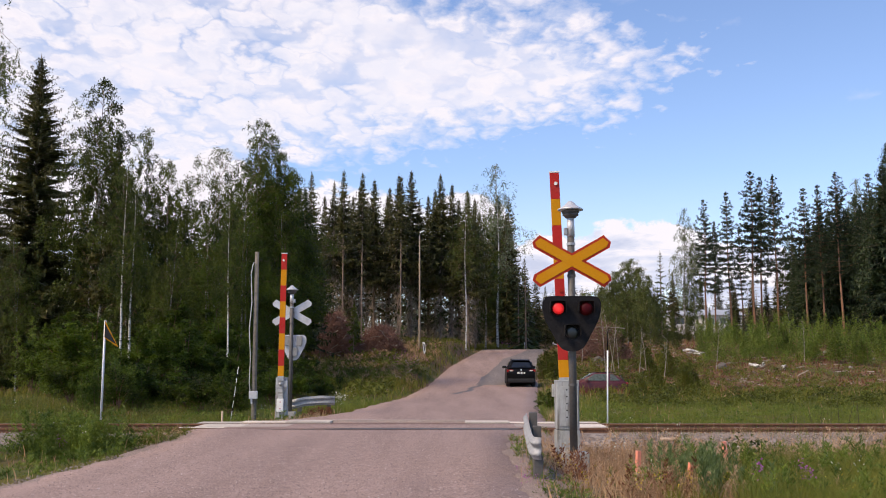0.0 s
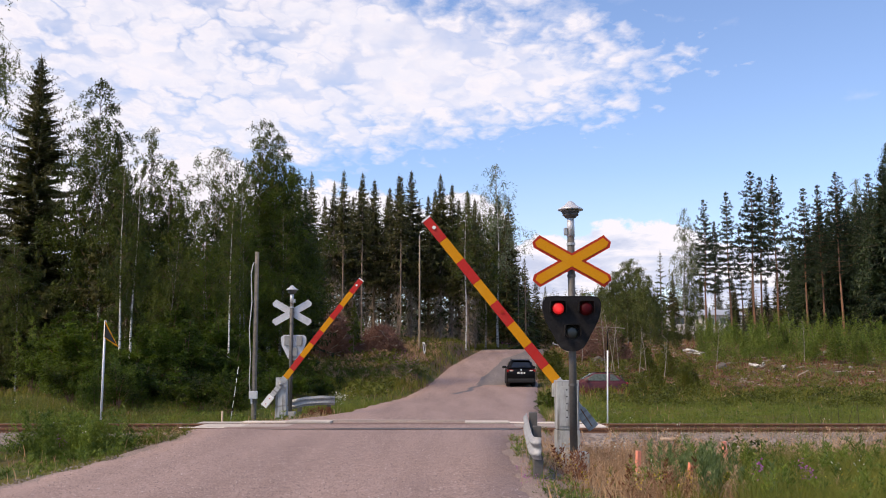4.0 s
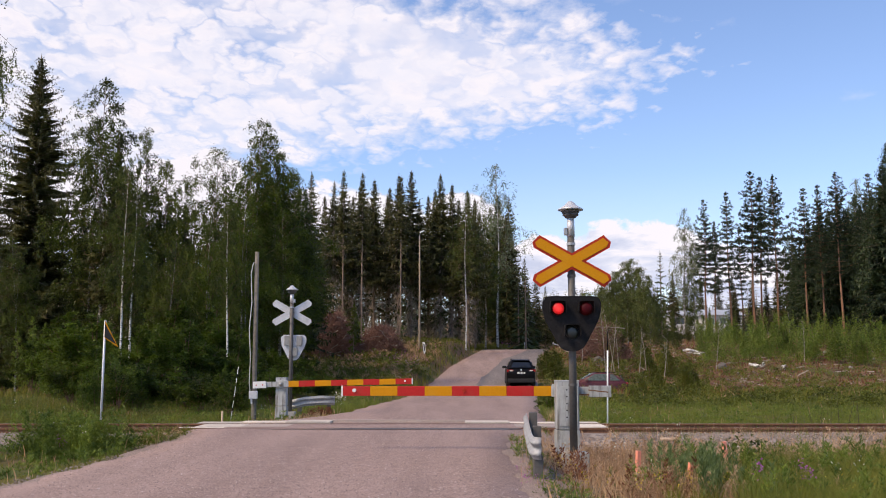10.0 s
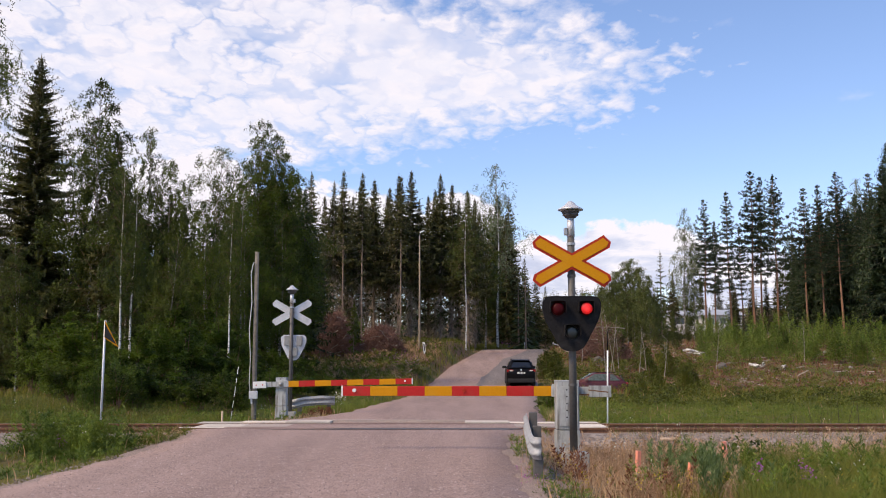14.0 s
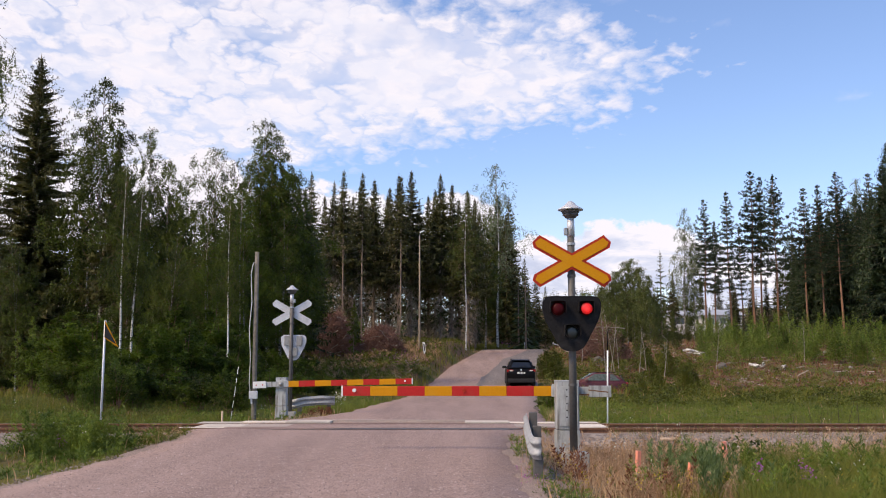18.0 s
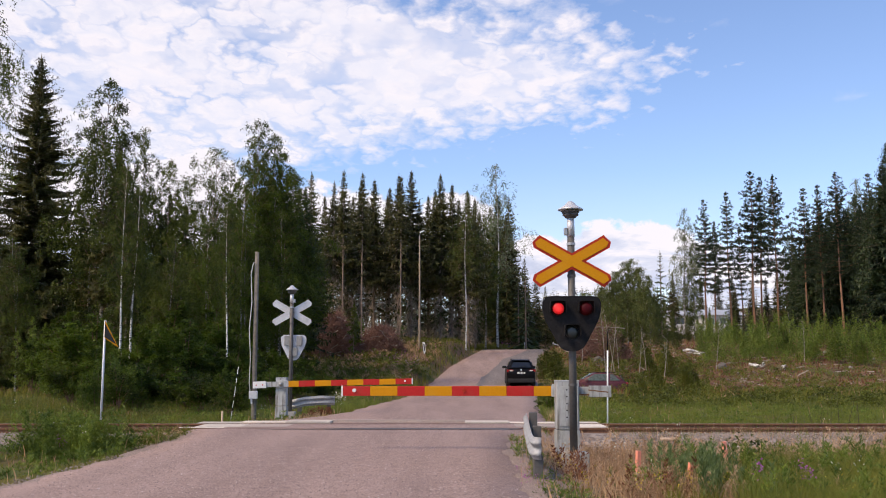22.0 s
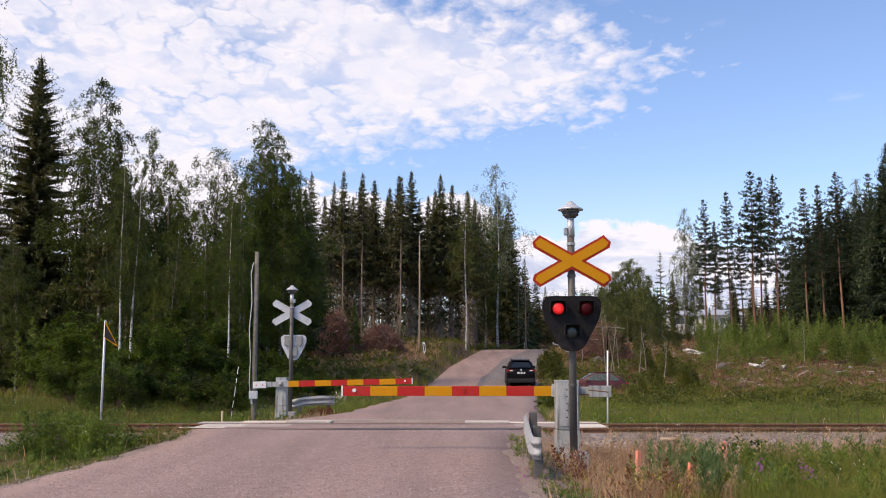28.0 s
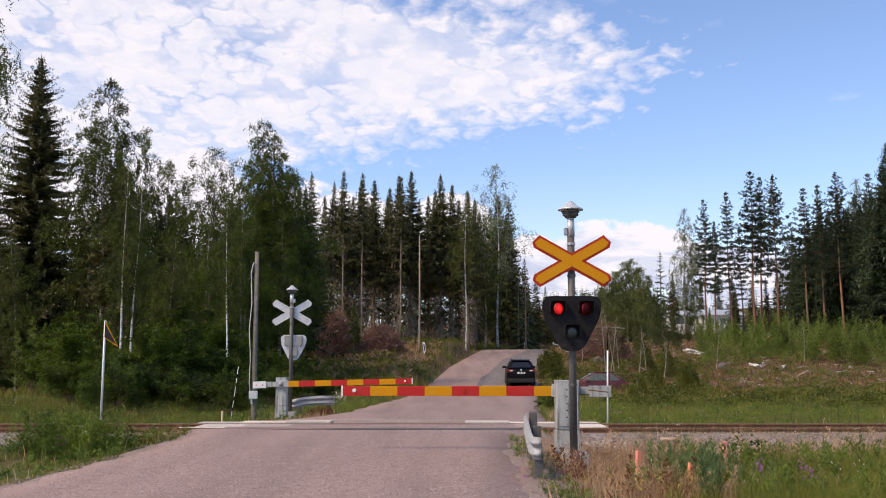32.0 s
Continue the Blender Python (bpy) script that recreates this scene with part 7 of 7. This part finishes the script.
def herbs(name, label, x, y, h0, h1, leaf_l, leaf_w, per, mat, category="weeds", lift=0.5, wide=0.05):
    """Upright leafy weeds, one mass."""
    P, D = [], []
    z = footing(x, y)
    for xx, yy, zz in zip(x, y, z):
        h = rng.uniform(h0, h1)
        lx, ly = rng.normal(size=2) * 0.12
        t = rng.uniform(0.1, 1.0, per)
        a = rng.uniform(0, 6.28, per)
        sx, sy = rng.normal(size=(2, per)) * wide * (1.15 - t)
        P.append(np.stack([xx + lx * h * t + sx, yy + ly * h * t + sy, zz + h * t], 1))
        D.append(np.stack([np.cos(a), np.sin(a), np.full(per, lift) + rng.normal(size=per) * 0.3], 1))
    P, D = np.concatenate(P), np.concatenate(D)
    n = len(P)
    return tagged(polys(name, sprigs(P, D, leaf_l * rng.uniform(0.7, 1.4, n), leaf_w * rng.uniform(0.8, 1.6, n)), mat), label, category, kind="stuff")


x, y = rng.uniform(3.0, 7.6, 420), rng.uniform(9.5, 14.6, 420)
k = (x / y > 0.235) & clear_of_way(x, y, 0.3, 2.7) & ((np.abs(x / y - 0.276) > 0.016) | (y > 14.4))
herbs("weeds", "dense green weeds beside the track", x[k], y[k], 0.2, 0.5, 0.066, 0.0115, 80, M["leaf_weed"], lift=1.0)
y = rng.uniform(11.5, 14.2, 60)
x = 0.276 * y + rng.normal(size=60) * 0.12
herbs("weeds", "low weeds before the survey stake", x, y, 0.1, 0.27, 0.06, 0.012, 50, M["leaf_weed"], lift=0.9, wide=0.06)
x, y = rng.normal(2.98, 0.24, 100), rng.normal(12.0, 0.6, 100)
k = ((np.abs(x / y - 0.276) > 0.008) | (y > 14.4)) & ((np.abs(x / y - 0.2365) > 0.007) | (y > 12.6))
x, y = x[k], y[k]
herbs("weeds", "grey-green willow shoots", x, y, 0.3, 0.62, 0.07, 0.0125, 100, M["leaf_willow"], "willow shoots", 1.5, 0.025)
x = np.concatenate([rng.normal(2.2, 0.4, 200), rng.normal(2.95, 0.5, 200)])
y = rng.uniform(10.6, 17.6, 400)
k = clear_of_way(x, y, 0.5, 2.7)
herbs("weeds", "fluffy tan dry weeds round the signal", x[k], y[k], 0.18, 0.42, 0.034, 0.007, 80, M["dry"], "dry weeds", 1.4)
x, y = rng.normal(2.45, 0.25, 16), rng.normal(12.0, 0.5, 16)
herbs("weeds", "green tufts among the dry weeds", x, y, 0.2, 0.42, 0.06, 0.013, 50, M["leaf_weed"], "weeds", 1.0)
x, y = np.concatenate([rng.normal(1.62, 0.1, 14), rng.normal(2.3, 0.2, 10)]), np.concatenate([rng.normal(12.8, 0.3, 14), rng.uniform(10.9, 11.6, 10)])
herbs("weeds", "rusty red dock stalks", x, y, 0.25, 0.5, 0.05, 0.014, 50, M["dead_fern"], "dry weeds", 1.2)
x, y = rng.normal(4.52, 0.1, 6), rng.normal(15.4, 0.2, 6)
herbs("weeds", "dark green leafy shoots", x, y, 0.3, 0.6, 0.07, 0.03, 34, M["leaf_bush"], "shoots")
x, y = rng.uniform(-6.8, -4.9, 70), rng.uniform(15.9, 17.9, 70)
k = clear_of_way(x, y, 0.3, 2.5)
herbs("weeds", "low green weeds round the bushy clump", x[k], y[k], 0.12, 0.36, 0.07, 0.015, 60, M["leaf_weed"], lift=0.8, wide=0.08)
x, y = np.concatenate([rng.normal(-6.3, 0.25, 80), rng.normal(-5.75, 0.22, 80), rng.normal(-5.35, 0.2, 14)]), rng.normal(16.5, 0.4, 174)
k = clear_of_way(x, y, 0.3, 2.5)
herbs("weeds", "bushy green weeds by the track", x[k], y[k], 0.34, 0.74, 0.062, 0.014, 115, M["leaf_weed"], lift=0.8, wide=0.07)
x, y = rng.uniform(-9, -4.6, 260), rng.uniform(11.5, 18.2, 260)
k = clear_of_way(x, y, 0.25, 2.5)
herbs("weeds", "low roadside weeds", x[k], y[k], 0.06, 0.2, 0.06, 0.012, 40, M["leaf_weed"], lift=0.9)
x, y = scatter(2600, 23.8, 60, -0.45, 0.45, 0.5, 2.6, 0.9, 4.0)
herbs("weeds", "tall green weeds across the meadow", x, y, 0.08, 0.26, 0.09, 0.026, 26, M["leaf_weed"], lift=0.7, wide=0.15)
x, y = scatter(520, 42, 58, 0.15, 0.46, 0.5, 2.6, 0.7, 4.6)
herbs("weeds", "dark green low shrubs behind the meadow", x, y, 0.12, 0.5, 0.13, 0.05, 70, M["leaf_dull"], lift=0.6, wide=0.4)
x, y = scatter(420, 58, 92, -0.13, 0.0, 0.7, 2.6, 0.6, 3.3)
herbs("weeds", "dry brown weeds on the bank", x, y, 0.15, 0.6, 0.16, 0.03, 40, M["dry"], "dry weeds", 1.2, 0.2)
x, y = scatter(1000, 46, 106, -0.20, 0.03, 0.7, 2.6, 0.9, 3.0)
herbs("weeds", "green and brown undergrowth on the bank", x, y, 0.15, 0.65, 0.22, 0.07, 34, M["leaf_dull"], wide=0.3)
x, y = scatter(620, 84, 112, 0.25, 0.47, 0.7, 2.6, 0.6, 3.6)
herbs("thicket", "light green birch thicket above the clearing", x, y, 0.5, 3.4, 0.125, 0.05, 190, M["leaf_young"], "thicket", 0.9, 0.30)
x, y = scatter(1150, 58, 100, 0.06, 0.46, 0.6, 2.6, 0.9, 5.0)
herbs("weeds", "green undergrowth on the clearing", x, y, 0.12, 0.6, 0.16, 0.05, 44, M["leaf_dull"], lift=0.8, wide=0.35)
x, y = scatter(800, 54, 90, 0.09, 0.26, 0.5, 2.6, 0.5, 7.0)
k = (np.abs(x - 8.9 * y / 62) > 2.3) | (y > 63.2)
x, y = x[k], y[k]
herbs("weeds", "green bushy growth round the parked car", x, y, 0.2, 0.8, 0.17, 0.06, 50, M["leaf_dull"], lift=0.7, wide=0.4)


def flowers(name, label, x, y, h, mat, spread, count, size, category):
    P = []
    z = land(x, y)
    for xx, yy, zz in zip(x, y, z):
        hh = h * rng.uniform(0.75, 1.15)
        P.append(np.stack([xx + rng.normal(size=count) * spread, yy + rng.normal(size=count) * spread, zz + hh + rng.normal(size=count) * spread * 1.6], 1))
    P = np.concatenate(P)
    return tagged(polys(name, leaves(P, rng.normal(size=P.shape), size, size * 0.8), mat), label, category, kind="stuff")


flowers("flowers", "purple flower heads among the weeds", np.array((4.14, 4.2, 3.37, 3.81)), np.array((12.0, 12.05, 11.0, 10.8)), 0.42, M["purple"], 0.034, 18, 0.030, "flowers")
flowers("flowers", "purple flower heads beside the road", np.array((-5.85, -5.9)), np.array((15.8, 15.85)), 0.32, M["purple"], 0.03, 14, 0.028, "flowers")
y = rng.uniform(122, 130, 30)
x = rng.uniform(0.055, 0.072, 30) * y
flowers("flowers", "purple fireweed at the bend of the road", x, y, 0.8, M["purple"], 0.12, 5, 0.09, "flowers")
y = rng.uniform(64, 84, 20)
x = road_at(y)[0] - rng.uniform(0.5, 3.0, 20)
flowers("flowers", "purple fireweed on the road bank", x, y, 0.75, M["purple"], 0.10, 8, 0.07, "flowers")
x, y = rng.uniform(1.2, 4.5, 60), rng.uniform(10.2, 12.5, 60)
flowers("flowers", "small yellow flowers", x, y, 0.28, M["yellow_petal"], 0.02, 6, 0.02, "flowers")
x, y = rng.uniform(0.92, 1.12, 14), rng.uniform(11.4, 13.0, 14)
flowers("flowers", "tiny purple flowers on the gravel", x, y, 0.08, M["purple"], 0.025, 8, 0.018, "flowers")
x, y = scatter(110, 12, 48, -0.45, 0.45, 0.3, 2.4)
flowers("flowers", "small white meadow flowers", x, y, 0.45, M["white_petal"], 0.04, 6, 0.024, "flowers")

flowers("flowers", "white umbels beside the bent guard rail", rng.normal(-2.85, 0.12, 8), rng.normal(27.9, 0.15, 8), 0.5, M["white_petal"], 0.045, 12, 0.035, "flowers")
x, y = rng.normal(-3.5, 0.2, 34), rng.normal(28.0, 0.08, 34)
herbs("weeds", "reddish dry weeds under the bent guard rail", x, y, 0.12, 0.28, 0.07, 0.02, 40, M["dead_fern"], "dry weeds", 0.9)
x, y = rng.uniform(2.5, 9.2, 230), rng.uniform(16.6, 19.0, 230)
herbs("weeds", "sparse dry weeds along the stone bed", x, y, 0.1, 0.3, 0.05, 0.010, 34, M["dry"], "dry weeds", 1.2)
x, y = rng.uniform(3.2, 9.2, 160), rng.uniform(15.0, 17.8, 160)
herbs("weeds", "sparse green weeds along the stone bed", x, y, 0.12, 0.34, 0.07, 0.014, 36, M["leaf_weed"], "weeds", 1.0)
y = rng.uniform(9.2, 19.6, 130)
x = road_at(y)[1] + rng.uniform(0.12, 0.6, 130)
herbs("weeds", "tiny weeds on the gravel shoulder", x, y, 0.04, 0.16, 0.05, 0.012, 22, M["leaf_weed"], "weeds", 0.8)
y = rng.uniform(9.2, 19.6, 1500)
x = road_at(y)[1] + rng.uniform(0.15, 0.8, 1500)
blades("dry_grass", "thin dry grass on the gravel shoulder", x, y, 0.06, 0.22, 0.0022, M["dry"], 0.9)
x, y = rng.uniform(-6.0, -4.75, 110), rng.uniform(17.4, 19.4, 110)
k = clear_of_way(x, y, 0.12, 1.4)
herbs("weeds", "dry weeds beside the crossing", x[k][::3], y[k][::3], 0.08, 0.22, 0.06, 0.012, 40, M["dry"], "dry weeds", 1.0, 0.08)
x, y = rng.uniform(-6.2, -4.7, 60), rng.uniform(17.2, 19.2, 60)
k = clear_of_way(x, y, 0.12, 1.6)
herbs("weeds", "dull weeds beside the crossing", x[k], y[k], 0.08, 0.24, 0.07, 0.014, 40, M["leaf_dull"], "weeds", 0.9, 0.08)
x, y = rng.uniform(-5.7, -4.5, 70), rng.uniform(18.2, 19.85, 70)
k = clear_of_way(x, y, 0.0, 1.1)
herbs("weeds", "low mixed weeds at the deck edge", x[k], y[k], 0.08, 0.2, 0.05, 0.011, 40, M["leaf_dull"], "weeds", 0.9, 0.08)
# loose stones on the track bed and the road's edge
V, F = [], []


def pebble(x, y, z, r):
    b = len(V)
    j = rng.uniform(0.6, 1.2, 6) * r
    V.extend([(x + j[0], y, z), (x - j[1], y, z), (x, y + j[2], z), (x, y - j[3], z), (x, y, z + j[4] * 0.8), (x, y, z - j[5])])
    F.extend([(b, b + 2, b + 4), (b + 2, b + 1, b + 4), (b + 1, b + 3, b + 4), (b + 3, b, b + 4), (b + 2, b, b + 5), (b + 1, b + 2, b + 5), (b + 3, b + 1, b + 5), (b, b + 3, b + 5)])


for k in range(11000):
    y = rng.uniform(18.1, 20.1) if k % 5 else rng.uniform(20.3, 23.4)
    x = rng.uniform(-0.5, 0.5) * y
    if -5.3 < x < 3.6:
        continue
    pebble(x, y, float(np.interp(y, (18.2, 18.7, 19.1, 19.6), (-0.43, -0.24, -0.12, -0.085))), rng.uniform(0.014, 0.034))
for k in range(2600):
    y = rng.uniform(9, 19.5)
    l, r, z = road_at(y)
    x = (float(r) + abs(rng.normal()) * 0.35 - 0.05) if k % 2 else (float(l) - abs(rng.normal()) * 0.25 + 0.05)
    pebble(x, y, max(float(land(x, y)), float(z) - 0.1) + 0.01, rng.uniform(0.008, 0.025))
tagged(raw("loose_stones", V, F, M["ballast_piece"]), "loose grey stones on the track bed and verge", "stones", kind="stuff")

# loose chippings on the road
n = 8500
y = 1 / rng.uniform(1 / 20, 1 / 8.6, n)
l, r, z = road_at(y)
x = l + rng.uniform(0.0, 1.04, n) * (r - l)
k = rng.uniform(0.004, 0.0095, n)
C = np.stack([x, y, z + 0.0], 1)
arms = rng.uniform(0.7, 1.3, (n, 5)) * k[:, None]
V = np.stack([C + np.stack([arms[:, 0], 0 * x, 0 * x], 1), C + np.stack([0 * x, arms[:, 1], 0 * x], 1), C - np.stack([arms[:, 2], 0 * x, 0 * x], 1), C - np.stack([0 * x, arms[:, 3], 0 * x], 1), C + np.stack([0 * x, 0 * x, arms[:, 4]], 1)], 1)
b = np.arange(n)[:, None] * 5
F = np.concatenate([b + np.array(q)[None] for q in ((0, 1, 4), (1, 2, 4), (2, 3, 4), (3, 0, 4))])
tagged(raw("chippings", V.reshape(-1, 3).tolist(), F.tolist(), M["chips"]), "loose pinkish and grey chippings on the road", "gravel", kind="stuff")

# ---------------------------------------------------------------- what moves
DROP = ((0, 88.0), (0.3, 87.6), (0.5, 86.4), (1, 81.2), (1.5, 75.8), (2, 70.0), (2.5, 65.4), (3, 60.8), (3.5, 56.2), (4.5, 46.4), (5.5, 36.6), (6, 31.6), (6.5, 27.2), (7, 22.3), (7.5, 17.7),
        (8, 13.1), (8.5, 8.3), (9, 3.4), (9.25, 0.9), (9.5, 0.0), (10, 0.0), (32, 0.0))
PERIOD, FIRST = 0.756, 10.12


def motions():
    # the far boom stays a little higher than the near one
    for boom, tilt in zip(BOOMS, (0.0, 1.3)):
        walk(boom, [(t, pose(0, 0, 0.83, 0, a + tilt, 0)) for t, a in DROP])
    # the lamps take turns: each disc turns its face to the road and away
    for disc, (x, y, z), phase in FLASH:
        rows, n = [], 0
        k = math.floor((0 - FIRST) / PERIOD) - 1
        while True:
            on = FIRST + (k + phase) * PERIOD
            off = on + PERIOD / 2
            if on - 0.1 > 32:
                break
            rows += [(on - 0.07, 180 + n * 360), (on - 0.023, 240 + n * 360), (on + 0.023, 300 + n * 360), (on + 0.07, 360 + n * 360)]
            rows += [(off - 0.07, 360 + n * 360), (off - 0.023, 420 + n * 360), (off + 0.023, 480 + n * 360), (off + 0.07, 540 + n * 360)]
            n += 1
            k += 1
        inside = [(t, a) for t, a in rows if 0 < t < 32]
        ts = [t for t, a in rows]
        first, last = float(np.interp(0, ts, [a for t, a in rows])), float(np.interp(32, ts, [a for t, a in rows]))
        walk(disc, [(t, pose(x, y, z, 0, 0, a)) for t, a in [(0, first)] + inside + [(32, last)]])
    walk(clouds, [(0, pose(0, 0, 1.19, 0, 0, -0.45)), (32, pose(0, 0, 1.19, 0, 0, 0.52))])
    for i, ob in enumerate(SWAY):
        m = ob.matrix_basis.copy()
        base = Matrix.LocRotScale(m.translation, m.to_quaternion(), None)
        rows = []
        for t in np.arange(0, 32.01, 1.0):
            a = 0.7 * math.sin(t * 0.55 + i * 1.3) + 0.4 * math.sin(t * 1.3 + i * 2.1)
            b = 0.3 * math.sin(t * 0.7 + i)
            rows.append((float(t), Matrix.Translation(base.translation) @ pose(0, 0, 0, b, a, 0) @ base.to_3x3().to_4x4()))
        walk(ob, rows)


motions()
